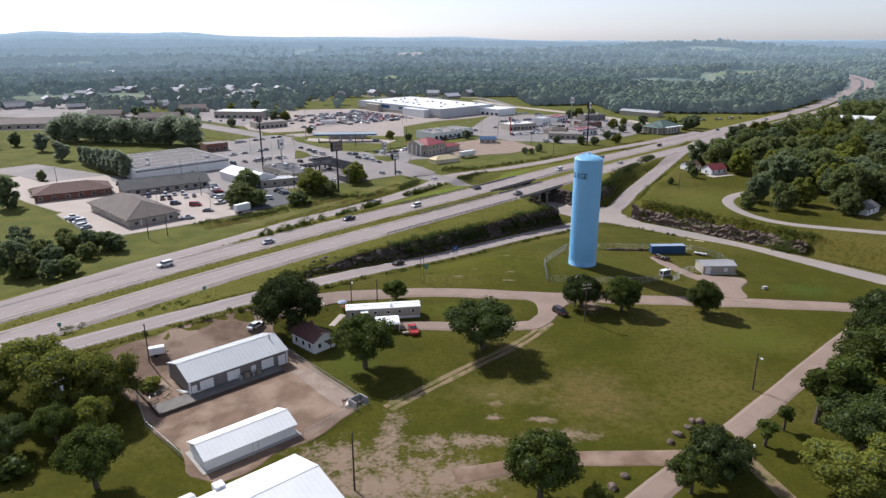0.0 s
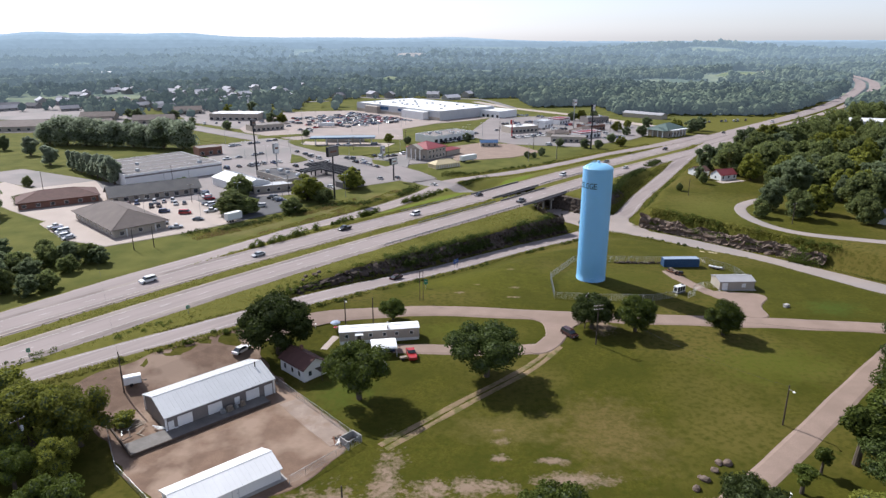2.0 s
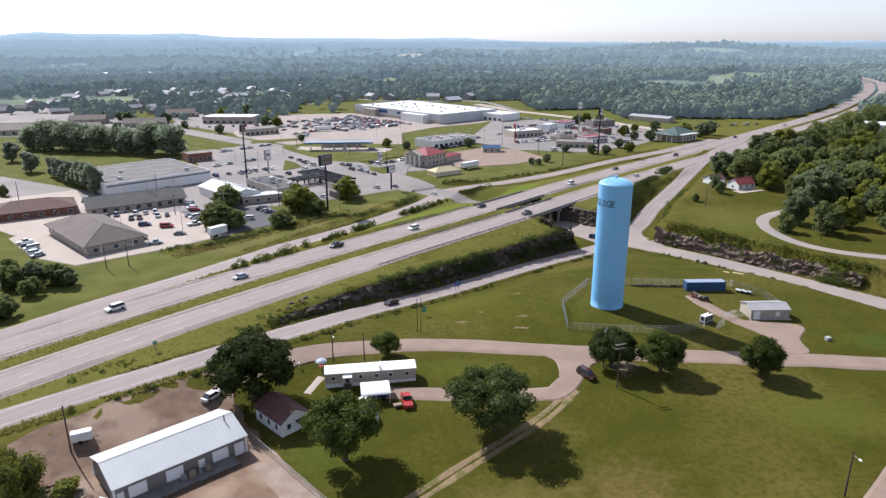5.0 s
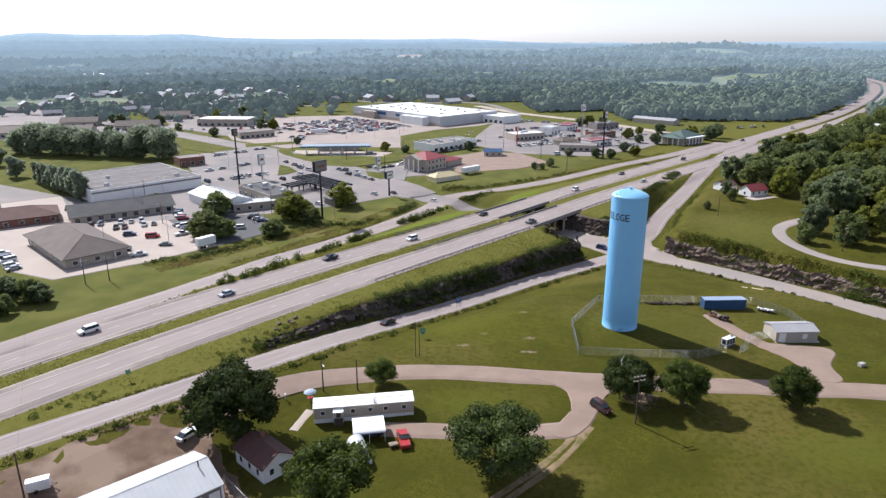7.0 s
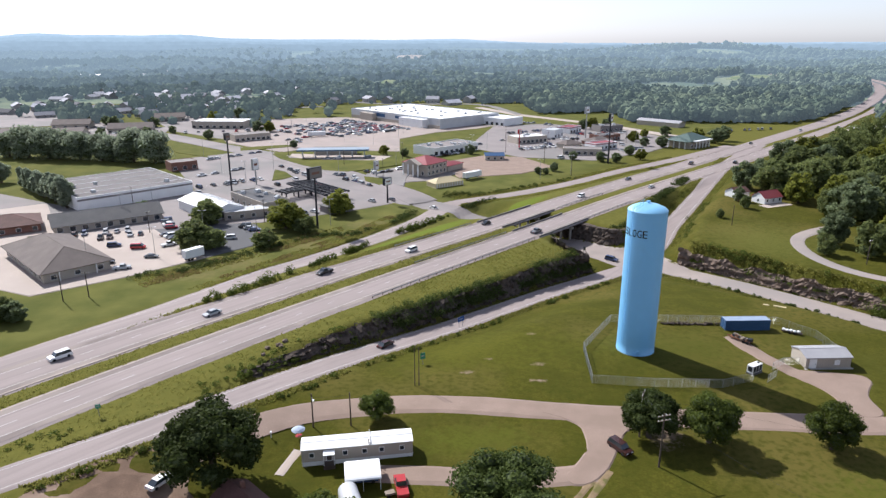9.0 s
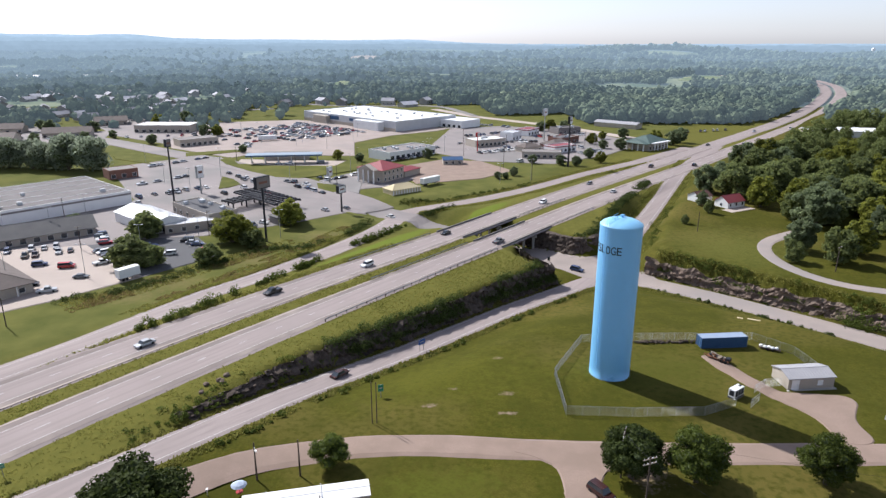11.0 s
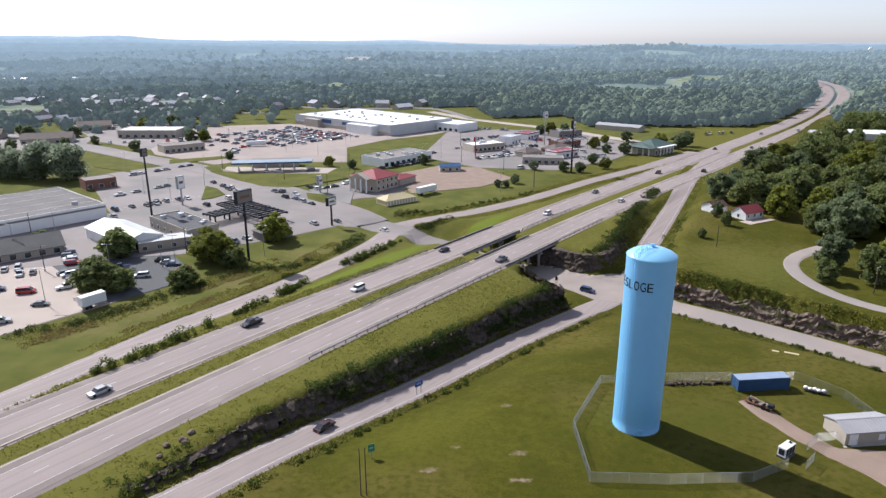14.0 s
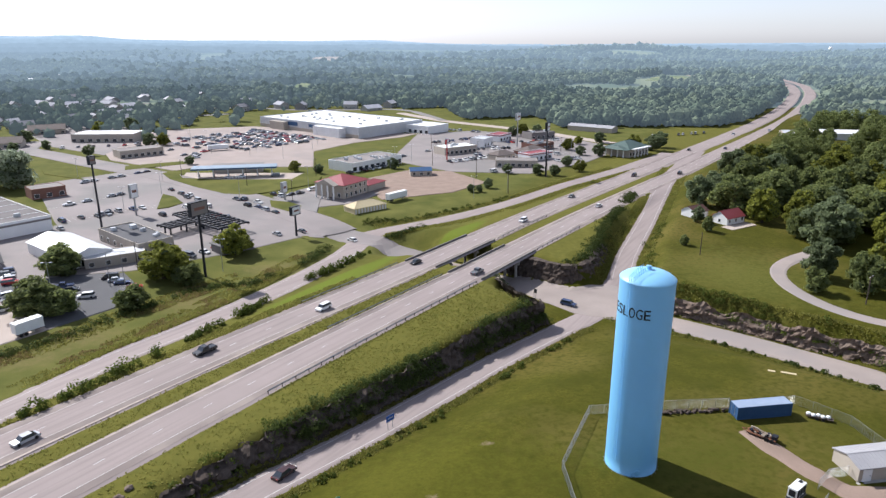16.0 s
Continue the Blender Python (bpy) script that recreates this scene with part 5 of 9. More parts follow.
part("porch_roof", block(-1.0, 1.0, -1.5, 0, 2.75, 2.85), M["white_metal"], mh).matrix_local = pose(-5.0, -WM / 2, 0)
part("porch_floor", block(-1.0, 1.0, -1.5, 0, -0.2, 0.7), M["dark_wood"], mh).matrix_local = pose(-5.0, -WM / 2, 0)
for u in (-5.9, -4.1):
    part("porch_post", block(-0.05, 0.05, -0.05, 0.05, 0.7, 2.75), M["white_metal"], mh).matrix_local = pose(u, -WM / 2 - 1.4, 0)
part("vent_pipe", Shape().tube((2.0, -1.7, 1.0), (2.0, -1.7, 4.2), 0.09), M["dark_wood"], mh)
part("seam", block(2.2, 2.32, -WM / 2 - 0.15, WM / 2 + 0.15, 3.3, 3.7), M["gray_metal"], mh)

cp = thing("carport", "open carport with a bright white curved metal roof", "carport", -14.4, 141.0, None, 8.0)
vault = Shape()
rim = [(2.75 * math.cos(math.pi * i / 10), 2.1 + 0.62 * math.sin(math.pi * i / 10)) for i in range(11)]
ring = rim + [(y, z - 0.06) for y, z in rim[::-1]]
k = len(ring)
vault.add([(x, y, z) for x in (-3.0, 3.0) for y, z in ring], [(i, (i + 1) % k, k + (i + 1) % k, k + i) for i in range(k)] + [(i, i + 1, k - 2 - i, k - 1 - i) for i in range(10)] + [(k + i, 2 * k - 1 - i, 2 * k - 2 - i, k + i + 1) for i in range(10)])
part("roof", vault, M["white_metal"], cp)
for xx in (-2.85, 0, 2.85):
    for yy in (-2.7, 2.7):
        part("post", block(-0.05, 0.05, -0.05, 0.05, -0.2, 2.15), M["white_metal"], cp).matrix_local = pose(xx, yy, 0)

sh = thing("arched_shed", "small pale grey shed with an arched metal roof", "shed", -15.6, 134.6, None, -72.0)
arch = [(1.6 * math.cos(math.pi * i / 12), 0.9 + 1.5 * math.sin(math.pi * i / 12)) for i in range(13)]
prof = [(1.6, -0.2)] + arch + [(-1.6, -0.2)]
sides = Shape()
for (y0, z0), (y1, z1) in zip(prof, prof[1:]):
    sides.add([(-3.2, y0, z0), (3.2, y0, z0), (3.2, y1, z1), (-3.2, y1, z1)], [(0, 1, 2, 3)])
part("shell", sides, M["gray_metal"], sh)
for e in (-3.15, 3.15):
    part("end_wall", Shape().add([(e, y0, z0) for y0, z0 in prof], [tuple(range(len(prof)))]), M["white_metal"], sh)
part("door", block(3.16, 3.22, -0.7, 0.7, 0, 1.9), M["gray_metal"], sh)

# compound of the tower: blue container and pump shed
ct = thing("shipping_container", "blue steel shipping container standing on the grass", "container", 78.5, 199.0, None, 0.0)
LC, WC, HC = 11.4, 2.7, 2.75
part("body", block(-LC / 2 + 0.05, LC / 2 - 0.05, -WC / 2 + 0.05, WC / 2 - 0.05, 0.12, HC - 0.08), M["blue_paint"], ct)
cor = Shape()
for k in np.arange(-LC / 2 + 0.3, LC / 2 - 0.2, 0.28):
    for e in (-1, 1):
        cor.box(k, k + 0.14, e * (WC / 2 - 0.03) - 0.03, e * (WC / 2 - 0.03) + 0.03, 0.2, HC - 0.2)
tagged(part("corrugation", cor, M["blue_paint"], ct), kind="stuff")
fr = Shape()
for e in (-1, 1):
    for z in (0.09, HC - 0.07):
        fr.beam((-LC / 2, e * WC / 2, z), (LC / 2, e * WC / 2, z), 0.14)
    for xx in (-LC / 2, LC / 2):
        fr.beam((xx, e * WC / 2, 0.02), (xx, e * WC / 2, HC), 0.16)
part("frame", fr, M["blue_paint"], ct)
part("roof", block(-LC / 2, LC / 2, -WC / 2, WC / 2, HC - 0.06, HC + 0.02), M["container_top_sunlit"], ct)
for e in (-0.62, 0.62):
    d = part("door", block(-0.03, 0.03, -0.58, 0.58, 0.2, HC - 0.2), M["blue_paint"], ct)
    d.matrix_local = pose(-LC / 2, e, 0)
    part("lock_bar", Shape().beam((-0.06, 0.2, 0.2), (-0.06, 0.2, HC - 0.2), 0.05), M["galvanised"], d)

ps = building("pump_shed", "small tan metal shed with a pale low roof", "shed", 87.2, 180.2, 10.4, 6.0, 0.5, 2.75, 3.6, "gable", "tan_siding", "shed_roof", ribs=0.7, over=0.25)
tagged(part("siding_ribs", seams(10.4, 6.0, 2.6), M["tan_siding"], ps), kind="stuff")
panel(ps, 10.4, 6.0, "S", -3.6, 0.1, 1.5, 2.1, "door", "white_metal", "white_metal", handle=True)
panel(ps, 10.4, 6.0, "S", 2.0, 0.9, 1.0, 1.0, "window", "white_metal", "white_metal")
part("slab", block(-5.6, 5.6, -3.6, 3.2, -0.5, 0.06), M["concrete"], ps)

gn = thing("generator", "white standby generator cabinet with black louvres on a slab", "generator", 69.4, 175.3, None, 30.0)
part("slab", block(-1.9, 1.9, -1.0, 1.0, -0.4, 0.1), M["old_concrete"], gn)
part("skid", block(-1.9, 1.9, -0.85, 0.85, 0.12, 0.4), M["black_paint"], gn)
part("cabinet", block(-1.8, 1.8, -0.8, 0.8, 0.4, 2.3), M["white_metal"], gn)
for k in (-1.15, 0, 1.15):
    part("louvre", block(k - 0.46, k + 0.46, -0.84, -0.79, 0.6, 2.1), M["black_paint"], gn)
part("end_louvre", block(-1.84, -1.79, -0.55, 0.55, 0.75, 2.0), M["black_paint"], gn)
part("exhaust", Shape().box(0.9, 1.5, -0.3, 0.3, 2.3, 2.42).tube((1.2, 0, 2.4), (1.2, 0, 2.75), 0.09), M["black_paint"], gn)
gn.matrix_world = gn.matrix_world @ Matrix.Scale(0.92, 4)


# ---- vehicles ----
def car_mesh_parts(kind):
    """Body, glass and wheel meshes of one kind of car, length along x."""
    L, W, H = {"sedan": (4.7, 1.8, 1.42), "suv": (4.8, 1.9, 1.75), "pickup": (5.6, 1.95, 1.8), "van": (5.2, 1.95, 1.95)}[kind]
    hood, roof0, roof1, tail = {"sedan": (0.24, 0.36, 0.72, 0.9), "suv": (0.22, 0.33, 0.93, 0.99), "pickup": (0.24, 0.34, 0.58, 0.62), "van": (0.13, 0.27, 0.97, 0.995)}[kind]
    belt = 0.58 * H
    xs = [L / 2 - L * k for k in (0, hood, tail, 1)]
    s = Shape()
    prof = [(L / 2, 0.28), (L / 2, belt * 0.78), (L / 2 - 0.12, belt * 0.86), (xs[1], belt), (xs[2], belt), (-L / 2 + 0.05, belt * (0.97 if kind != "pickup" else 0.9)), (-L / 2, belt * 0.75), (-L / 2, 0.3)]
    n = len(prof)
    v = [(x, e * (W / 2 - (0.05 if z > belt * 0.9 else 0)), z) for e in (-1, 1) for x, z in prof]
    s.add(v, [tuple(range(n - 1, -1, -1)), tuple(range(n, 2 * n))] + [(i, (i + 1) % n, n + (i + 1) % n, n + i) for i in range(n)])
    r0, r1 = L / 2 - L * roof0, L / 2 - L * roof1
    wr = W / 2 - 0.22
    s.box(r1, r0, -wr, wr, H - 0.07, H)
    if kind == "pickup":
        s.box(-L / 2 + 0.02, xs[2], -W / 2 + 0.04, -W / 2 + 0.14, belt * 0.8, belt * 1.02).box(-L / 2 + 0.02, xs[2], W / 2 - 0.14, W / 2 - 0.04, belt * 0.8, belt * 1.02)
    g = Shape()
    wb = W / 2 - 0.08
    g.add([(xs[1], -wb, belt), (xs[1], wb, belt), (xs[2], wb, belt), (xs[2], -wb, belt), (r0, -wr, H - 0.05), (r0, wr, H - 0.05), (r1, wr, H - 0.05), (r1, -wr, H - 0.05)],
          [(0, 1, 5, 4), (1, 2, 6, 5), (2, 3, 7, 6), (3, 0, 4, 7)])
    wheel = Shape().tube((0, -0.11, 0), (0, 0.11, 0), 0.33, 0.33, 12)
    return s, g.mesh("glass", M["glass"]), wheel.mesh("wheel", M["tyre"]), L, W


CAR_PARTS = {k: car_mesh_parts(k) for k in ("sedan", "suv", "pickup", "van")}
CAR_KINDS = {}
COLOUR_WORD = {"white": "white", "silver": "silver", "black": "black", "red": "red", "navy": "dark blue", "maroon": "dark red", "grey": "dark grey"}


def car(kind, colour, x, y, turn, z=None, group="", where="parked on the pavement"):
    if z is None:
        z = land(x, y) + 0.2
    m = pose(x, y, z, 0, 0, turn)
    key = (kind, colour)
    noun = {"sedan": "sedan", "suv": "utility car", "pickup": "pickup truck", "van": "van"}[kind]
    if key not in CAR_KINDS:
        body, glass, wheel, L, W = CAR_PARTS[kind]
        t = new("car" if kind != "pickup" else "pickup_truck")
        t.matrix_world = m
        part("body", body, M["car_" + colour], t)
        part("glazing", glass, None, t)
        for e in (-0.32, 0.32):
            for s in (-1, 1):
                part("wheel", wheel, None, t).matrix_local = pose(e * L, s * (W / 2 - 0.1), 0.33)
        for s in (-0.6, 0.6):
            part("headlight", Shape().box(L / 2 - 0.05, L / 2 + 0.015, s - 0.18, s + 0.18, 0.62, 0.76), M["white_metal"], t)
            part("tail_light", Shape().box(-L / 2 - 0.015, -L / 2 + 0.05, s - 0.15, s + 0.15, 0.65, 0.8), M["car_red"], t)
        CAR_KINDS[key] = t
        ob = t
    else:
        ob = copy_thing(CAR_KINDS[key], m)
        for k in ("group",):
            if k in ob:
                del ob[k]
    return tagged(ob, f"{COLOUR_WORD[colour]} {noun} {where}", "truck" if kind == "pickup" else "car", group)


HEAD = 49.6
car("suv", "maroon", 31.4, 147.6, -62, land(31.4, 147.6) + 0.1, where="parked on the grass by the gravel drive")
car("pickup", "red", -7.8, 138.6, 100, land(-7.8, 138.6) + 0.05, where="parked beside the carport")
car("suv", "navy", -14.2, 140.9, 8, land(-14, 141) + 0.12, where="parked below the carport")
car("sedan", "white", -47.4, 139.2, 60, land(-47.4, 139.2) + 0.1, where="parked under the large dark tree")


# ---- leafy stuff ----
def leaf_cloud(rng, centres, radii, per, size, squash=0.9):
    """Leaf clumps round many centres, as arrays of points and quads."""
    n = len(centres) * per
    pick = np.repeat(np.arange(len(centres)), per)
    way = rng.normal(size=(n, 3))
    way[:, 2] = np.abs(way[:, 2]) * 1.1 - 0.25
    way /= np.linalg.norm(way, axis=1)[:, None]
    r = radii[pick] * (0.55 + 0.5 * rng.random(n))
    pos = centres[pick] + way * r[:, None] * np.array((1, 1, squash))
    nrm = way + rng.normal(size=(n, 3)) * 0.6
    nrm /= np.linalg.norm(nrm, axis=1)[:, None]
    t1 = np.cross(nrm, rng.normal(size=(n, 3)))
    t1 /= np.linalg.norm(t1, axis=1)[:, None]
    t2 = np.cross(nrm, t1)
    s = (size * (0.6 + 0.8 * rng.random(n)) * np.sqrt(radii[pick] / radii.mean()))[:, None]
    return np.stack((pos - t1 * s, pos - t2 * s * 0.7, pos + t1 * s, pos + t2 * s * 0.7), 1).reshape(-1, 3), np.arange(n * 4).reshape(-1, 4)


def quads_object(name, v, f, material, label, category, kind="stuff"):
    me = bpy.data.meshes.new(name)
    me.from_pydata(v.tolist(), [], f.tolist())
    me.materials.append(material)
    return solo(name, me, None, label, category, kind)


def scrub(name, line, width, count, size, material, label, seed, tall=1.0, per=26, leaf=0.28, gap=0.0, lift=0.0):
    """Bushes strewn along a line."""
    rng = np.random.default_rng(seed)
    p = resample(line, 2.0)
    k = rng.integers(0, len(p), count)
    if gap:
        keep = np.array([noise.noise((p[i][0] * 0.06, p[i][1] * 0.06, seed)) > -gap for i in k])
        k = k[keep]
    way = np.gradient(p, axis=0)
    way /= np.linalg.norm(way, axis=1)[:, None]
    xy = p[k] + rng.normal(size=(len(k), 2)) * width / 2 + way[k] * rng.uniform(-1.4, 1.4, len(k))[:, None]
    r = size * (0.45 + 0.9 * rng.random(len(k)) ** 1.6)
    c = np.column_stack((xy, land(xy[:, 0], xy[:, 1]) + r * 0.25 * tall + lift))
    v, f = leaf_cloud(rng, c, r, per, leaf, 0.9 * tall)
    return quads_object(name, v, f, material, label, "bushes")


def ramp_line(a0, a1, s, gap=4.0):
    return [from_road(a, ramp_off(a) + s) for a in np.arange(a0, a1, gap)]


# ---- rock cuts ----
def rock_face(name, foot, top_z, out, label, seed, layers=9, rough=0.9, lean=2.6, cap=0.0, material="rock"):
    """A broken, layered rock wall. foot: its line on the ground; top_z: heights along it; out: how far the top leans back (a vector per point)."""
    p = resample(foot, 0.5)
    n = len(p)
    t = np.gradient(p, axis=0)
    t /= np.linalg.norm(t, axis=1)[:, None]
    rng = np.random.default_rng(int(seed * 7))
    joint = np.cumsum(rng.random(n) < 0.36)
    slab = rng.random((joint.max() + 1, 8))
    back = np.stack((-t[:, 1], t[:, 0]), 1) * out
    z0 = land(p[:, 0], p[:, 1]) - 0.5
    z1 = top_z(p + back * 3.0)
    s = Shape()
    pts = []
    for i in range(n):
        for j in range(layers + 1):
            k = j / layers
            ledge = noise.noise((p[i][0] * 0.35, p[i][1] * 0.35, seed + math.floor(k * 6) * 3.1)) * rough
            fine = noise.noise((p[i][0] * 1.3, p[i][1] * 1.3, seed + j * 1.7)) * rough * 0.45
            stone = (slab[joint[i], min(7, int(k * 6.5 + slab[joint[i], 0] * 1.4))] - 0.5) * rough * 1.1
            q = p[i] + back[i] * (lean * k + 0.7 * ledge + fine + stone - 0.2)
            pts.append((q[0], q[1], z0[i] + (z1[i] - z0[i]) * k + 0.25 * noise.noise((p[i][0] * 0.5, p[i][1] * 0.5, j * 2.0))))
    if cap:
        back_z = land(*(p + back * (lean + cap)).T)
        rows = np.array(pts).reshape(n, layers + 1, 3)
        rear = np.column_stack((p + back * (lean + cap), back_z - 0.15))
        mid = (rows[:, -1] * 0.45 + rear * 0.55) + np.array([(0, 0, 0.3 + 0.35 * noise.noise((q[0] * 0.5, q[1] * 0.5, seed))) for q in p])
        pts = np.concatenate((rows, mid[:, None], rear[:, None]), 1).reshape(-1, 3).tolist()
        layers += 2
    m = layers + 1
    s.add(pts, [(i * m + j, (i + 1) * m + j, (i + 1) * m + j + 1, i * m + j + 1) for i in range(n - 1) for j in range(layers)])
    return solo(name, s, M[material], label, "rock face", "structure")


cut_foot = ramp_line(-22, 111, -4.9, 3.0)
rock_face("rock_cut", cut_foot, lambda q: road_level(q[:, 0], q[:, 1]) - 0.1, 1.0, "broken limestone cut in a painted shade tone, overgrown with bushes", 3, layers=12, rough=1.35)
cut_end = [from_road(a, b) for a, b in ((111, 38.5), (113, 34), (116, 28), (120, 22), (123, 16))]
rock_face("rock_cut", cut_end, lambda q: road_level(q[:, 0], q[:, 1]) - 0.4, 1.0, "broken limestone end of the highway cut", 5)
east_foot = [(88.5, 271.5), (92.6, 267), (97.2, 261.8), (103.2, 255.2), (108.6, 248.6), (112.4, 243.6), (117.6, 236.8), (123.4, 230.6), (129.2, 223.2), (135.8, 213.6)]
rock_face("rock_bank", east_foot, lambda q: -0.7 + 1.0 * np.sin(q[:, 0] * 0.43) * np.sin(q[:, 1] * 0.21 + 1) + 0.5 * np.sin(q[:, 1] * 0.9), 1.0, "weathered brown limestone bank above the road", 8, layers=12, rough=1.2, lean=1.3, cap=1.6, material="limestone")
rock_face("rock_bank", [(50.7, 311.2), (56.2, 306.8), (62.7, 300.8), (68.6, 294.6), (73.5, 292), (79.8, 294.5), (85.5, 302), (91.5, 312.5), (98.5, 325)], lambda q: np.interp(q[:, 1], (294, 305, 330), (0.4, 0.2, -1.4)), 1.0, "dark rock bank between the bridge and the entry ramp", 11, rough=0.9, lean=2.2, cap=2.5)


# ---- rough grass ----
def tufts(name, rings, label, seed, density, tall=0.4, material="weeds", patchy=-0.5):
    """Blades of rough grass strewn over bands; rings: (line, from, to), metres to the line's right."""
    rng = np.random.default_rng(seed)
    spots = []
    for line, o0, o1 in rings:
        p = resample(line, 2.0)
        t = np.gradient(p, axis=0)
        t /= np.linalg.norm(t, axis=1)[:, None]
        side = np.stack((t[:, 1], -t[:, 0]), 1)
        n = int(len(p) * 2.0 * abs(o1 - o0) * density)
        i = rng.integers(0, len(p), n)
        spots.append(p[i] + side[i] * rng.uniform(o0, o1, n)[:, None] + rng.uniform(-1, 1, (n, 2)) * 0.4 + t[i] * rng.uniform(-2.2, 2.2, n)[:, None])
    xy = np.concatenate(spots)
    keep = np.array([noise.noise((u * 0.13, v * 0.13, seed + 0.37)) + 0.6 * noise.noise((u * 0.47, v * 0.47, seed + 0.71)) for u, v in xy]) > patchy
    xy = xy[keep & (np.hypot(xy[:, 0] - 73, xy[:, 1] - 281) > 15)]
    for line, w in PAVED:
        d, _, _ = line_near(xy[:, 0], xy[:, 1], [(q[0], q[1], 0) for q in line])
        xy = xy[d > w / 2 + 0.3]
    n = len(xy)
    z = land(xy[:, 0], xy[:, 1])
    xy, z = np.repeat(xy, 3, 0) + rng.normal(size=(n * 3, 2)) * 0.16, np.repeat(z, 3)
    h = tall * (0.45 + 0.9 * rng.random(n * 3))
    ang = rng.uniform(0, 6.283, n * 3)
    w = np.column_stack((np.cos(ang), np.sin(ang))) * (0.10 + 0.12 * rng.random(n * 3))[:, None]
    lean = rng.normal(size=(n * 3, 2)) * 0.35 * h[:, None]
    v = np.stack((np.column_stack((xy - w, z - 0.05)), np.column_stack((xy + w, z - 0.05)), np.column_stack((xy + lean, z + h))), 1).reshape(-1, 3)
    return quads_object(name, v, np.arange(n * 9).reshape(-1, 3), M[material], label, "grass")


def band(a0, a1, b, gap=4.0):
    return [from_road(a, b(a)) for a in np.arange(a0, a1, gap)]


cut_rings = [(band(a, a + 20, lambda k: median(k) + 16.0), 0, float(ramp_off(a + 8) - 6.8 - median(a + 8) - 16.0)) for a in range(-130, 96, 16) if ramp_off(a + 8) - 8 - median(a + 8) > 16]
tufts("rough_grass", cut_rings, "rough yellow-green grass on the bank above the cut", 51, 2.6, 0.2)
tufts("rough_grass", cut_rings, "darker green weeds on the bank above the cut", 52, 1.2, 0.28, "green_weeds", 0.2)
mid_ring = [(band(-130, 118, lambda k: median(k)), -2.9, 2.9)]
tufts("rough_grass", mid_ring, "rough grass of the median strip", 53, 4.0, 0.24)
tufts("rough_grass", mid_ring, "green weeds of the median strip", 54, 2.0, 0.3, "green_weeds", 0.15)
ramp_ring = [(ramp_line(-110, 118, 0), 4.2, 6.6), (ramp_line(-60, 112, 0), -5.2, -3.8)]
tufts("rough_grass", ramp_ring, "rough weeds beside the exit ramp", 55, 9.0, 0.4)
tufts("rough_grass", ramp_ring, "green weeds beside the exit ramp", 56, 3.0, 0.45, "green_weeds", 0.15)
north_ring = [(band(-130, 96, lambda k: median(k) - 15.6), -4.0, 0), (NORTH_RAMP[6:-2], -9.5, -4.6), (NORTH_RAMP_B[1:-1], -9, -4.5), (NORTH_RAMP_B[1:-1], 4.5, 9)]
tufts("rough_grass", north_ring, "rough grass beside the frontage road", 57, 7.0, 0.4)
tufts("rough_grass", north_ring, "green weeds beside the frontage road", 58, 3.5, 0.6, "green_weeds", 0.1)
bank_ring = [(NORTH_RAMP[6:-2], -15.0, -4.6), ([(-92, 244), (-78, 257), (-62, 275), (-48, 291), (-34, 303)], -5, 5)]
tufts("rough_grass", bank_ring, "dry tan weeds on the frontage bank", 61, 4.5, 0.45, "dry_weeds", 0.05)
tufts("rough_grass", bank_ring, "rough yellow weeds on the frontage bank", 62, 4.0, 0.4, "weeds", -0.2)
east_ring = [([(q[0], q[1]) for q in CROSS[8:]], -8.6, -6.2), ([(q[0], q[1]) for q in CROSS[8:]], 6.0, 8.4), (EAST_RAMP[1:-1], 4.6, 8.0), (EAST_RAMP[1:-1], -8.0, -4.6), (east_foot, -6.5, -3.0)]
tufts("rough_grass", east_ring, "rough grass along the lower roads", 59, 6.0, 0.4)
tufts("rough_grass", east_ring, "green weeds along the lower roads", 60, 4.0, 0.65, "green_weeds", 0.05)

# ---- shrubs ----
scrub("cut_bushes", ramp_line(20, 110, -8.0, 3), 1.5, 330, 1.5, M["dark_leaf"], "dark bushes along the top of the rock cut", 21, per=70, leaf=0.16, gap=0.3)
scrub("cut_bushes", ramp_line(24, 110, -6.0, 3), 1.2, 330, 1.3, M["dark_leaf"], "dark bushes growing on the rock cut", 22, 1.3, per=80, leaf=0.16, gap=0.25, lift=1.6)
scrub("cut_bushes", ramp_line(-110, 24, -8.6, 3), 3.0, 150, 0.9, M["oak"], "low green bushes on the bank above the cut", 23, 0.8, 50, 0.14, gap=0.1)
scrub("cut_bushes", ramp_line(-24, 26, -6.6, 3), 1.6, 110, 0.85, M["oak"], "low bushes on the west end of the rock cut", 40, 0.9, 60, 0.14, gap=0.2, lift=0.7)
scrub("cut_bushes", cut_end, 1.2, 60, 1.2, M["dark_leaf"], "bushes round the end of the rock cut", 36, per=60, leaf=0.16)
scrub("bank_bushes", [(q[0] + 3.4, q[1] + 2.8) for q in east_foot], 1.6, 200, 1.35, M["oak"], "bushes along the top of the limestone bank", 24, per=70, leaf=0.15, gap=0.15)
scrub("bank_bushes", [(q[0] + 1.3, q[1] + 1.0) for q in east_foot[1:]], 0.9, 130, 1.2, M["oak"], "bushes hanging over the limestone bank", 25, 1.2, 90, 0.19, gap=0.0, lift=2.2)
scrub("bank_bushes", [(q[0] - 0.3, q[1] - 0.3) for q in east_foot[1:]], 0.6, 44, 0.8, M["oak"], "low bushes at the foot of the limestone bank", 41, 0.9, 60, 0.14, gap=0.1)
scrub("bank_bushes", [(129, 221), (132.5, 215.5)], 1.6, 22, 2.3, M["oak"], "broad bush at the end of the limestone bank", 38, 1.1, 110, 0.18)
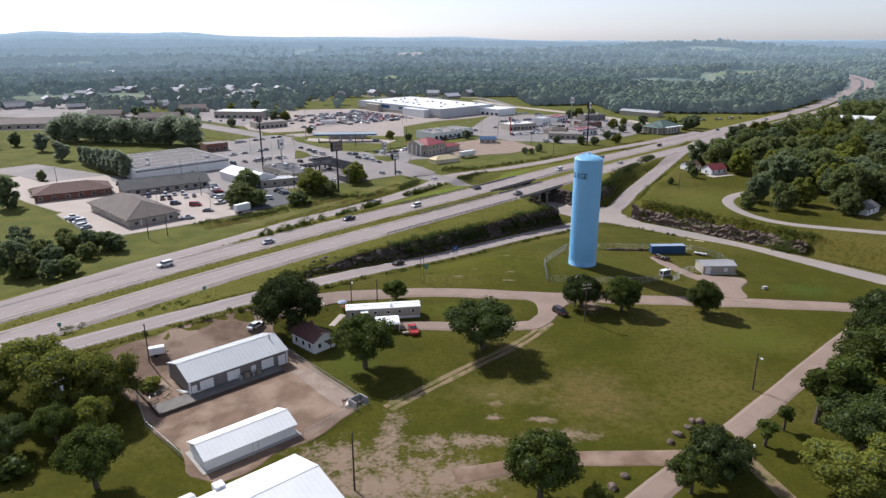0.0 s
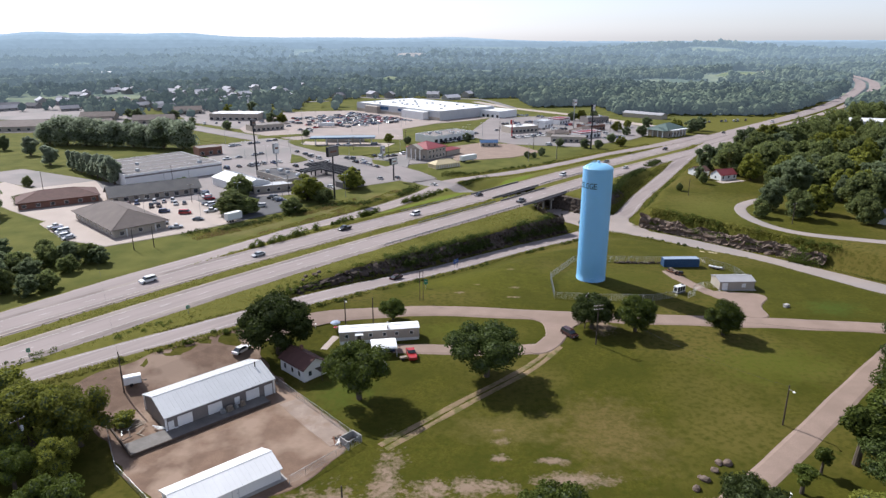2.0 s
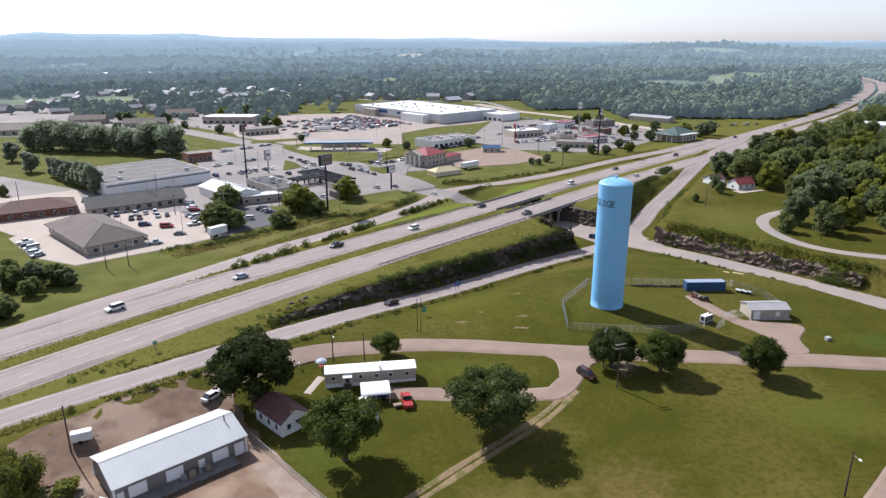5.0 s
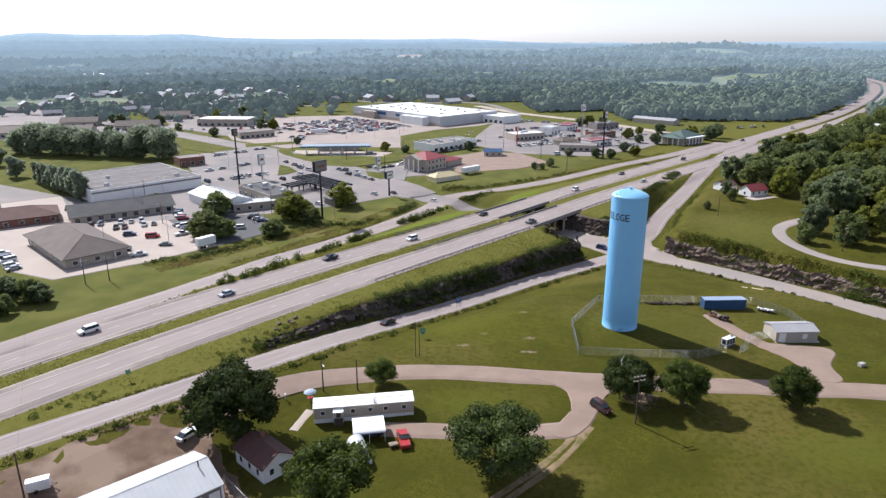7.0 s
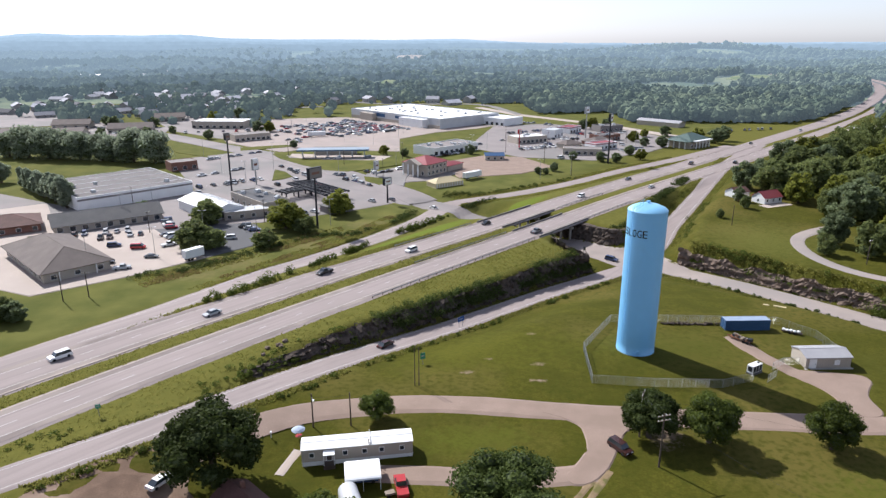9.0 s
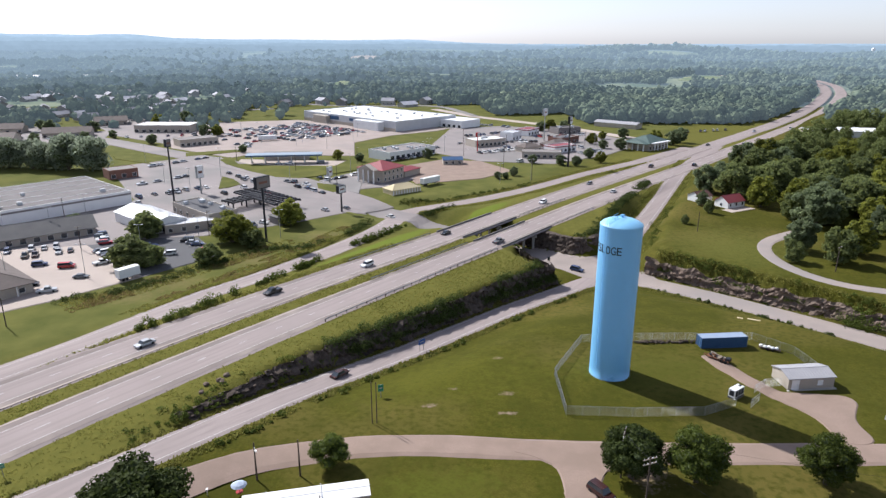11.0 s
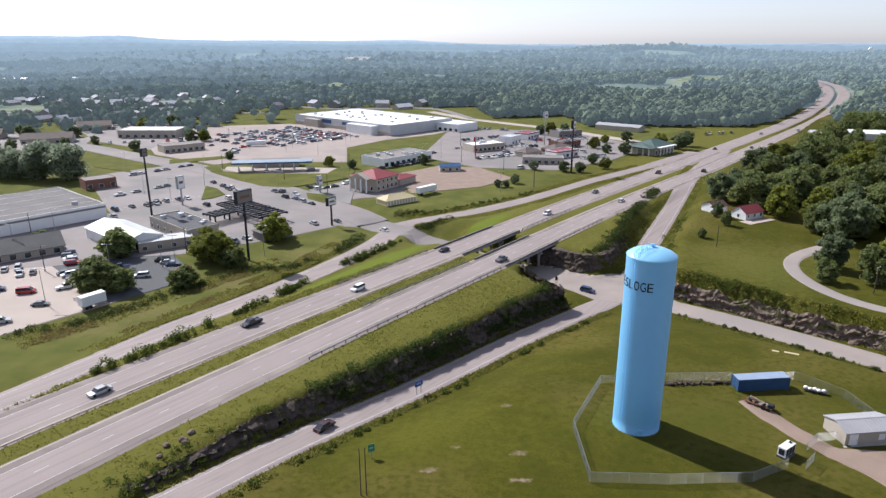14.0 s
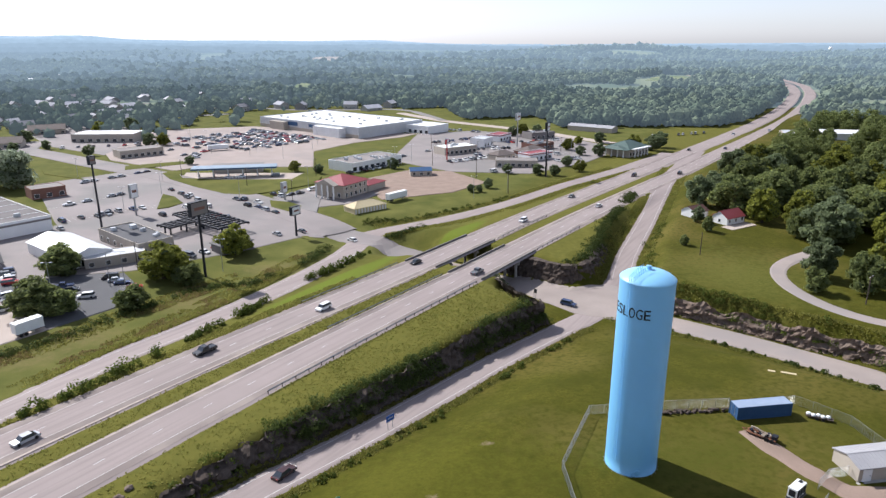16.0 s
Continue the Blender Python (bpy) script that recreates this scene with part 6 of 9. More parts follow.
scrub("ramp_bushes", [(73, 299), (80, 301), (88, 314), (97, 330), (110, 351), (124, 373), (138, 394)], 2.6, 380, 1.5, M["dark_leaf"], "dark bushes on the slope above the entry ramp", 26, per=70, leaf=0.17, gap=0.35)
scrub("ramp_bushes", [(95, 284), (104, 301), (113, 318), (127, 342)], 3.0, 60, 1.1, M["oak"], "bushes beside the entry ramp", 27, per=60, leaf=0.15, gap=0.2)
scrub("verge_shrubs", ramp_line(-75, 105, 6.2, 3), 1.0, 90, 0.75, M["oak"], "small green shrubs beside the exit ramp", 28, 1.1, 60, 0.18, gap=0.1)
scrub("verge_shrubs", [(123, 208.5), (112, 224.5), (104, 235), (95, 245.5), (87, 254.5)][::-1], 0.9, 46, 0.7, M["dark_leaf"], "upright shrubs along the crossing road", 32, 1.4, 130, 0.13, gap=0.1)
scrub("verge_shrubs", [(-64, 216), (-60, 219.5), (-57.5, 223.4), (-55.8, 226.6), (-53.7, 229.1), (-49.5, 235.3), (-42, 246.4)], 0.5, 34, 1.35, M["oak"], "young upright shrubs between highway and frontage road", 33, 1.7, 120, 0.2, gap=0.15)
scrub("verge_shrubs", [(-40, 250), (-30, 266), (-22, 284.5), (-20, 289.4), (-13.4, 298.2), (-6, 306.2), (-0.7, 315), (6, 323)], 0.7, 120, 1.25, M["oak"], "young upright shrubs between highway and frontage road", 37, 1.6, 110, 0.2, gap=0.12)
scrub("verge_bushes", [(-96, 248), (-80, 256), (-66, 272), (-52, 288), (-38, 297), (-30.7, 292.4), (-27.5, 300.8), (-21.4, 307.5), (-14, 318), (-8, 332)], 2.4, 230, 1.3, M["dark_leaf"], "scrubby bushes on the frontage bank", 34, 0.9, 60, 0.17, gap=0.15)
scrub("verge_bushes", [(8, 366), (30, 370), (52, 382), (80, 400)], 2.6, 120, 1.2, M["oak"], "scrub beside the entry ramp of the town side", 35, 0.9, 60, 0.16, gap=0.2)
scrub("verge_bushes", [(14, 348), (22, 352), (30, 356)], 1.6, 40, 1.5, M["dark_leaf"], "bushes at the bridge end of the town side", 39, 0.9, 70, 0.17)


# ---- bridges and rails ----
def bridge(offset, a0, a1):
    t = thing("bridge", "grey concrete highway bridge with low parapets", "bridge", *from_road(0, 0), 0)
    t.matrix_world = Matrix.Identity(4)
    w = 6.4

    def bar(u, z0, z1, half, g0=a0, g1=a1):
        s = Shape()
        kk = list(np.arange(g0, g1 - 2.0, 4.0)) + [g1]
        pts = []
        for k in kk:
            h = float(deck(k))
            (x0, y0), (x1, y1) = from_road(k, median(k) + offset + u - half), from_road(k, median(k) + offset + u + half)
            pts += [(x0, y0, h + z0), (x1, y1, h + z0), (x1, y1, h + z1), (x0, y0, h + z1)]
        n = len(kk)
        s.add(pts, [(i * 4 + c, i * 4 + (c + 1) % 4, (i + 1) * 4 + (c + 1) % 4, (i + 1) * 4 + c) for i in range(n - 1) for c in range(4)] + [(3, 2, 1, 0), (n * 4 - 4, n * 4 - 3, n * 4 - 2, n * 4 - 1)])
        return s
    part("slab", bar(0, -0.45, 0.03, w), M["concrete"], t)
    for u in (-w + 0.25, w - 0.25):
        part("parapet", bar(u, 0.03, 0.6, 0.2), M["old_concrete"], t)
    for u in (-4.5, -1.5, 1.5, 4.5):
        part("girder", bar(u, -1.65, -0.45, 0.3), M["dark_wood"], t)
    for a in (a0 + 10.5, a1 - 10.5):
        cap = Shape().beam((*from_road(a, median(a) + offset - 5.4), deck(a) - 2.1), (*from_road(a, median(a) + offset + 5.4), deck(a) - 2.1), 1.1, 0.9)
        part("pier_cap", cap, M["concrete"], t)
        for u in (-4.2, 0, 4.2):
            x, y = from_road(a, median(a) + offset + u)
            part("column", Shape().tube((x, y, -7.2), (x, y, deck(a) - 2.2), 0.5, 0.5, 14), M["concrete"], t)
    for a in (a0, a1):
        part("abutment", Shape().beam((*from_road(a, median(a) + offset - 6.4), deck(a) - 1.9), (*from_road(a, median(a) + offset + 6.4), deck(a) - 1.9), 1.4, 2.9), M["concrete"], t)
    return t


bridge(9.3, 115.5, 152)
bridge(-9.3, 118, 156)
post_mesh = Shape().box(-0.06, 0.06, -0.08, 0.08, -0.4, 0.75).mesh("post", M["dark_wood"])


def guardrail(offset, a0, a1, label):
    t = thing("guardrail", label, "guardrail", *from_road(0, 0), 0)
    t.matrix_world = Matrix.Identity(4)
    aa = np.arange(a0, a1 + 0.1, 4.0)
    for z in (0.52, 0.70):
        part("rail", Shape().pipe([(*from_road(k, median(k) + offset), deck(k) + z) for k in aa], 0.085), M["galvanised"], t)
    for k in aa:
        part("post", post_mesh, None, t).matrix_world = pose(*from_road(k, median(k) + offset + 0.1), deck(k), 0, 0, HEAD)


guardrail(15.6, 28, 115, "weathered steel guardrail along the highway shoulder")
guardrail(3.0, 60, 115, "weathered steel guardrail beside the median")
guardrail(-15.6, 70, 117, "weathered steel guardrail on the outer shoulder")
guardrail(-3.0, 158, 200, "weathered steel guardrail beside the median")
guardrail(15.6, 153, 190, "weathered steel guardrail past the bridge")


# ---- fences, poles, wires, signs ----
def chain_fence(line, height, label, name="chain_link_fence", gap=3.0, weave=0.45, wire=0.021):
    t = thing(name, label, "fence", line[0][0], line[0][1], 0)
    t.matrix_world = Matrix.Identity(4)
    pts = []
    for p, q in zip(line, line[1:]):
        n = max(1, round(math.dist(p, q) / gap))
        pts += [(p[0] + (q[0] - p[0]) * i / n, p[1] + (q[1] - p[1]) * i / n) for i in range(n)]
    pts.append(line[-1])
    post = Shape().tube((0, 0, -0.4), (0, 0, height + 0.05), 0.045, 0.045, 6).mesh("fence_post", M["galvanised"])
    net = Shape()
    for i, p in enumerate(pts):
        zp = land(*p)
        part("fence_post", post, None, t).matrix_world = pose(*p, zp)
        if i + 1 < len(pts):
            q = pts[i + 1]
            zq = land(*q)
            part("top_rail", Shape().beam((*p, zp + height), (*q, zq + height), 0.05), M["galvanised"], t)
            d = math.dist(p, q)
            m = max(2, int(d / weave))
            for j in range(-int(height / weave), m):
                for way in (1, -1):
                    u0, u1 = j / m, j / m + height / d
                    w0, w1 = 0.0, 1.0
                    if u0 < 0:
                        w0, u0 = -u0 * d / height, 0.0
                    if u1 > 1:
                        w1, u1 = 1 - (u1 - 1) * d / height, 1.0
                    if w1 <= w0:
                        continue
                    f = (lambda u, w: (p[0] + (q[0] - p[0]) * u, p[1] + (q[1] - p[1]) * u, zp + (zq - zp) * u + height * w))
                    a_, b_ = (f(u0, w0), f(u1, w1)) if way == 1 else (f(u0, 1 - w0), f(u1, 1 - w1))
                    net.beam(a_, b_, wire)
    tagged(part("wire_mesh", net, M["galvanised"], t), kind="stuff")
    return t


chain_fence([(67.4, 171.6), (59.4, 168.6), (45, 169.4), (32.2, 171.4), (34.0, 187.2), (44.9, 203.6), (60, 203.4), (74, 202.6)], 2.0, "grey chain-link fence round the water tower lawn")
chain_fence([(84.5, 201.5), (88, 201.8), (93.6, 193), (93.7, 184.5)], 2.0, "grey chain-link fence behind the pump shed")
chain_fence([(70.2, 170.8), (73.2, 173.0)], 1.9, "open chain-link gate leaf by the drive", "chain_link_gate")
chain_fence([(74.0, 176.2), (77.6, 178.6), (81.6, 179)], 1.9, "open chain-link gate leaf beside the shed", "chain_link_gate")
chain_fence([(-37.6, 127.6), (-16.8, 104.0), (-20.6, 99.8), (-27.5, 92.5)], 1.7, "rusty wire fence between yard and lawn", "wire_fence")
chain_fence([(-66.9, 112.2), (-58.5, 97.5), (-48, 87)], 1.3, "low wire fence beside the yard", "wire_fence")


def utility_pole(x, y, h, turn=0.0, arms=1, lamp=False, can=False, label="weathered wooden utility pole with a crossarm"):
    t = thing("utility_pole", label, "pole", x, y, None, turn)
    part("pole", Shape().tube((0, 0, -0.5), (0, 0, h), 0.17, 0.11, 9), M["dark_wood"], t)
    for k in range(arms):
        z = h - 0.4 - 0.9 * k
        part("crossarm", Shape().box(-1.25, 1.25, -0.06, 0.06, z - 0.07, z + 0.07), M["pale_wood"], t)
        for u in (-1.1, -0.4, 0.4, 1.1):
            part("insulator", Shape().lathe([(0.04, z + 0.07), (0.07, z + 0.14), (0.03, z + 0.25)], 8), M["white_metal"], t).matrix_local = pose(u, 0, 0)
    if can:
        part("transformer", Shape().lathe([(0.26, h - 2.6), (0.28, h - 2.5), (0.28, h - 1.7), (0.1, h - 1.6)], 14), M["white_metal"], t).matrix_local = pose(0.42, 0, 0)
    if lamp:
        part("lamp_arm", Shape().beam((0, 0, h - 0.8), (0, -1.6, h - 0.5), 0.07), M["galvanised"], t)
        part("lamp_head", Shape().box(-0.15, 0.15, -2.0, -1.5, h - 0.6, h - 0.42), M["white_metal"], t)
    return t


utility_pole(36.8, 142.6, 10.5, 15, 2)
utility_pole(36.2, 151.6, 9.5, 60, 1, can=True, label="wooden utility pole with a white transformer can")
utility_pole(-25.2, 157.0, 7.2, 20, 0, lamp=True, label="wooden pole with a lamp by the gravel road")
utility_pole(-18.1, 157.8, 7.2, 0, 0, label="plain wooden pole behind the mobile home")
utility_pole(-67.1, 121.8, 9.5, 40, 0, label="plain wooden pole in the dirt yard")
utility_pole(64.3, 107.4, 8.6, 0, 0, lamp=True, label="wooden pole with a lamp beside the park road")
utility_pole(-16.6, 77.5, 11.0, 0, 0, label="tall plain wooden pole at the yard corner")
utility_pole(-74.0, 98.5, 10.0, 60, 1, can=True, label="wooden pole with transformer among the trees")
utility_pole(-109, 228, 8.0, 0, 1)
utility_pole(-103, 231, 8.0, 0, 1)
for x, y, h, turn in ((86, 520, 10, 30), (112, 540, 10, 30), (128, 500, 11, 30), (60, 556, 10, 30), (146, 530, 10, 30), (52, 490, 10, 30), (-52, 447, 10, 130), (-92, 480, 10, 130), (71, 449, 12, 40), (79, 408, 12, 40), (110, 445, 13, 40), (-17, 467, 11, 130), (-26, 408, 11, 130), (-70, 314, 10, 40), (-136, 343, 10, 130), (-112, 300, 9, 40), (-196, 330, 10, 130)):
    utility_pole(x, y, h, turn, 1)
utility_pole(141, 246, 8.5, 30, 1)
utility_pole(118, 294, 8.0, 0, 0, label="plain wooden pole on the grass hill")


def wire(p, q, sag=1.0, r=0.012):
    n = 14
    s = Shape()
    side = Vector((q[0] - p[0], q[1] - p[1], 0)).normalized().cross(Vector((0, 0, 1))) * r
    up = Vector((0, 0, r))
    pts = []
    for i in range(n + 1):
        k = i / n
        c = Vector(p) + (Vector(q) - Vector(p)) * k - Vector((0, 0, sag * 4 * k * (1 - k)))
        pts += [c + side, c + up, c - side, c - up]
    s.add(pts, [(4 * i + c, 4 * i + (c + 1) % 4, 4 * i + 4 + (c + 1) % 4, 4 * i + 4 + c) for i in range(n) for c in range(4)])
    return solo("cable", s, M["black_paint"], "thin dark overhead cable", "cable")


wire((36.8, 142.6, 11.5), (36.2, 151.6, 10.6), 0.3)
wire((36.8, 142.6, 11.5), (64.3, 107.4, 9.3), 1.4)
wire((36.2, 151.6, 10.4), (112, 128, 9.5), 2.2)
wire((-74, 98.5, 10.7), (-67.1, 121.8, 10.2), 0.6)
wire((-67.1, 121.8, 10.2), (-97, 178, 12.0), 1.6)
wire((-25.2, 157, 8.0), (-18.1, 157.8, 8.0), 0.3)


def road_sign(x, y, w, h, up, turn, material, label, posts=1, z=None):
    t = thing("road_sign", label, "sign", x, y, z, turn)
    for u in ((0,) if posts == 1 else (-w * 0.3, w * 0.3)):
        part("post", Shape().box(u - 0.06, u + 0.06, -0.05, 0.05, -0.4, up + h), M["galvanised"], t)
    face = part("panel", Shape().box(-w / 2, w / 2, -0.09, -0.05, up, up + h), material, t)
    part("border", Shape().box(-w / 2 + 0.06, w / 2 - 0.06, -0.095, -0.09, up + h - 0.12, up + h - 0.07).box(-w / 2 + 0.06, w / 2 - 0.06, -0.095, -0.09, up + 0.07, up + 0.12), M["white_line"], face)
    part("blank_bar", Shape().box(-w * 0.3, w * 0.3, -0.095, -0.09, up + h * 0.42, up + h * 0.6), M["white_line"], face)
    return t


M["sign_green"] = mat("sign_green", (0.05, 0.30, 0.18), None, 0.5, bump=0)
M["sign_blue"] = mat("sign_blue", (0.03, 0.11, 0.40), None, 0.5, bump=0)
road_sign(6.2, 211.6, 2.2, 1.4, 1.8, 40, M["sign_blue"], "blue road sign beside the exit ramp", 2)
road_sign(-4.2, 183.6, 1.2, 1.6, 1.4, 20, M["sign_green"], "green road sign on the grass", 1)
road_sign(57.5, 284.5, 1.0, 1.4, 1.8, 140, M["black_paint"], "dark backs of road signs at the junction", 2)
road_sign(-65.5, 157.5, 0.9, 0.9, 1.6, 30, M["sign_green"], "small green route sign beside the highway")
road_sign(-92.5, 133.5, 0.8, 1.0, 1.6, 30, M["sign_green"], "small green route sign at the ramp")
for e in (0, 0.9):
    solo("marker_post", Shape().tube((0, 0, -0.4), (0, 0, 9.0), 0.10, 0.08, 8), M["dark_wood"], "tall bare wooden post standing on the grass", "post", m=pose(-5.9 + e, 172.7, land(-5.9, 172.7)), group="paired posts")


# ---- more trees ----
def trees(rows, group, label):
    for kind, x, y, h, w in rows:
        tree(kind, x, y, h, w, label, group=group)


trees((("light", -84.5, 107, 13, 1.1), ("light", -75.5, 103.5, 13.5, 1.15), ("light", -68, 105, 12, 1.05), ("light", -74, 111, 9, 1.0), ("oak_a", -59.5, 79.5, 11.5, 0.95), ("oak_b", -80, 89, 7, 1.2), ("oak_a", -73, 93, 8, 1.0), ("light", -88, 98, 9, 1.1), ("light", -67, 95, 8, 0.9), ("bush_b", -63, 111, 3.0, 1.2), ("bush_a", -76, 83, 3.5, 1.3)), "trees beside the yard", "large green tree beside the dirt yard")
trees((("slim", 70.7, 94.8, 12, 1.35), ("slim", 77, 97.2, 13.5, 1.4), ("slim", 79.5, 99, 12, 1.3), ("slim", 57, 87.6, 5.5, 1.6), ("slim", 63, 92.4, 5.5, 1.2)), "thin park trees", "thin young tree with a small open crown")
trees((("oak_a", 89, 107, 14, 1.1), ("dense", 98, 118, 14, 1.1), ("oak_b", 104, 124, 15, 1.1), ("oak_a", 96, 110, 13, 1.1), ("oak_b", 74, 85.5, 10, 1.4), ("dense", 83, 90, 11, 1.3), ("oak_a", 92, 95, 12, 1.2), ("light", 63, 73.5, 9, 1.5), ("light", 73, 74, 10, 1.3), ("oak_b", 43.5, 78.5, 8.5, 1.25), ("light", 46, 83.5, 6.5, 1.0), ("oak_a", 38.5, 75, 7.5, 1.1), ("oak_a", 13.5, 74.2, 12.2, 1.05), ("light", 22, 71, 5, 1.0), ("dense", 112, 133, 13, 1.1), ("oak_a", 118, 124, 14, 1.1)), "trees beside the park road", "broad green tree beside the park road")
trees((("wood_b", -136, 190, 12, 1.0), ("wood_a", -131, 186, 9, 1.1), ("wood_b", -122, 184, 7, 1.2), ("wood_a", -119, 189, 6.5, 1.3), ("wood_b", -128, 196, 8, 1.2), ("wood_a", -134, 202, 9, 1.2), ("wood_b", -140, 200, 10, 1.1), ("wood_a", -130, 212, 8, 1.2), ("wood_b", -124, 214, 8, 1.2), ("wood_a", -118, 215, 7.5, 1.2), ("wood_b", -114.5, 213.5, 6.5, 1.3), ("wood_a", -121, 205, 6, 1.3), ("wood_b", -146, 210, 11, 1.1), ("wood_a", -150, 198, 12, 1.1), ("wood_b", -128, 220, 6, 1.3), ("wood_a", -137, 222, 7, 1.1)), "trees at the highway fence", "dark leafy tree on the far roadside")
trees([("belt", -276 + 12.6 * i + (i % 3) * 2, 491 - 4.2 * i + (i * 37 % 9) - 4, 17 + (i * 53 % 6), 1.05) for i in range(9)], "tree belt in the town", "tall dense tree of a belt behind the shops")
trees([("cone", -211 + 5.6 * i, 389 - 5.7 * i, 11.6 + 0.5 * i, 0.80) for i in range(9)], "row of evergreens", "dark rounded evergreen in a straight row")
trees((("cone", -231, 403, 12.5, 1.3), ("cone", -262, 438, 13, 1.2), ("wood_b", -293, 461, 11, 0.9), ("wood_b", -301, 449, 10, 1.0), ("wood_a", -210, 341, 6, 1.0), ("bush_a", -191, 302, 4.0, 1.3), ("wood_b", -192, 280, 16, 0.9), ("wood_a", -93, 313, 11, 1.4), ("wood_a", -87, 279.2, 11, 1.6), ("wood_a", -81, 278, 8.5, 1.4), ("wood_c", -59.5, 305, 12.5, 1.6), ("wood_a", -51, 298, 7, 1.5), ("wood_c", -40.6, 327, 11.5, 1.35), ("wood_a", -62.5, 280, 7, 1.6)), "town trees", "leafy tree beside the car parks")
trees([("wood_b" if i % 4 else "wood_c", x, y, h, 1.2) for i, (x, y, h) in enumerate(((153, 535, 9), (164.6, 508, 9), (154, 513, 7), (132, 476, 7), (133.7, 457.6, 7.5), (116, 449, 6.5), (107, 452, 7), (91, 459.6, 6), (143, 618, 10), (155, 618, 9), (133, 612, 9), (187, 564, 9), (203, 540, 10), (61.4, 414, 4.5), (65.6, 414, 4), (72, 422, 5.5), (168.6, 559, 7), (210, 524, 12), (221, 536, 12), (-140, 600, 11), (-132, 606, 10), (-210, 600, 7), (-170, 565, 8), (-96, 520, 6), (-30, 486, 7), (-16, 478, 6), (28, 486, 7), (-126, 330, 7), (-60, 318, 8), (-240, 640, 10), (-275, 640, 11), (-290, 660, 9), (-200, 680, 11), (-180, 700, 12), (-225, 585, 8), (-255, 572, 9)))], "town garden trees", "small leafy tree between the shops")
trees((("wood_a", 134, 257, 8, 1.0), ("wood_b", 143, 268, 13, 0.95), ("wood_a", 148, 254, 13, 1.0), ("wood_c", 160, 262, 13, 1.0), ("wood_a", 172, 250, 13, 1.0), ("wood_b", 139, 334, 7, 0.9), ("wood_a", 136, 321, 6.5, 0.8), ("wood_a", 118, 305, 4, 1.0), ("wood_a", 170, 243, 11, 1.0), ("wood_c", 185, 262, 13, 1.0)), "trees by the farm drive", "leafy tree beside the farm driveway")


def wood_near():
    """The wood on the hill beyond the crossing road."""
    rng = random.Random(5)
    put = []
    for _ in range(6000):
        x, y = rng.uniform(140, 420), rng.uniform(215, 640)
        a, b = to_road(x, y)
        off = b - median(a)
        if off < 34 + 0.02 * a or a < 150 or a > 640:
            continue
        if math.hypot((x - 140) / 1.0, (y - 322) / 1.1) < 24 or x < 165 - 0.25 * (y - 300) and y < 345:
            continue
        if y < 292 and x < 178 or y < 262:
            continue
        if math.hypot((x - 330) / 60, (y - 500) / 26) < 1 or math.hypot((x - 285) / 42, (y - 438) / 17) < 1 or math.hypot((x - 352) / 20, (y - 560) / 12) < 1 or math.hypot((x - 368) / 26, (y - 548) / 14) < 1:
            continue
        if min((math.hypot(x - q[0], y - q[1]) for q in put), default=99) < 8.2:
            continue
        put.append((x, y))
        if len(put) >= 330:
            break
    put.sort(key=lambda q: math.hypot(q[0] - 120, q[1] - 240))
    rest_v, rest_f, base = [], [], 0
    for i, (x, y) in enumerate(put):
        k = rng.choice(("wood_a", "wood_a", "wood_b", "wood_c"))
        h, w = rng.uniform(9, 20), rng.uniform(0.8, 1.25)
        if i < 150:
            tree(k, x, y, h, w, "tall leafy tree of the hillside wood", group="hillside wood")
            continue
        me = TREES[k][1]
        q = np.empty(len(me.vertices) * 3)
        me.vertices.foreach_get("co", q)
        q = q.reshape(-1, 3)[: 1700 * 4]
        a = rng.uniform(0, 6.28)
        q = np.column_stack((q[:, 0] * math.cos(a) - q[:, 1] * math.sin(a), q[:, 0] * math.sin(a) + q[:, 1] * math.cos(a), q[:, 2])) * np.array((h * w, h * w, h)) + np.array((x, y, land(x, y)))
        rest_v.append(q)
        rest_f.append(np.arange(len(q)).reshape(-1, 4) + base)
        base += len(q)
    quads_object("hillside_wood", np.concatenate(rest_v), np.concatenate(rest_f), M["hazed_wood_leaf"], "dense leafy wood on the hillside", "woods")


wood_near()


def house_spots():
    """Where the houses of the streets behind the shops stand."""
    rng = random.Random(31)
    out = [(-367, 833), (-283, 733), (-336, 869), (-305, 911), (-290, 885), (-262, 796), (-240, 790), (-269, 922), (-224, 829), (-248, 880), (-195, 839), (-172, 837), (-205, 967), (-174, 879), (-168, 944), (-142, 924), (-111, 857), (-119, 938), (-357, 773),
           (-70, 882), (-47, 872), (9, 872), (31, 845), (54, 878), (37, 1068), (90, 1085), (103, 911), (172, 939), (246, 930), (-107, 965), (294, 967), (-318, 760), (-300, 820), (-330, 800)]
    for x0, x1, y0, y1, most in ((-470, -210, 720, 1010, 34), (-440, -120, 1010, 1200, 14), (-760, -380, 1300, 1750, 26)):
        n = 0
        for _ in range(1500):
            x, y = rng.uniform(x0, x1), rng.uniform(y0, y1)
            a, b = to_road(x, y)
            if abs(x) > 0.62 * y or abs(b - median(a)) < 60 or min((math.hypot(x - p, (y - q) * 0.7) for p, q in out), default=99) < 19:
                continue
            out.append((x, y))
            n += 1
            if n >= most:
                break
    return out


HOUSES = house_spots()
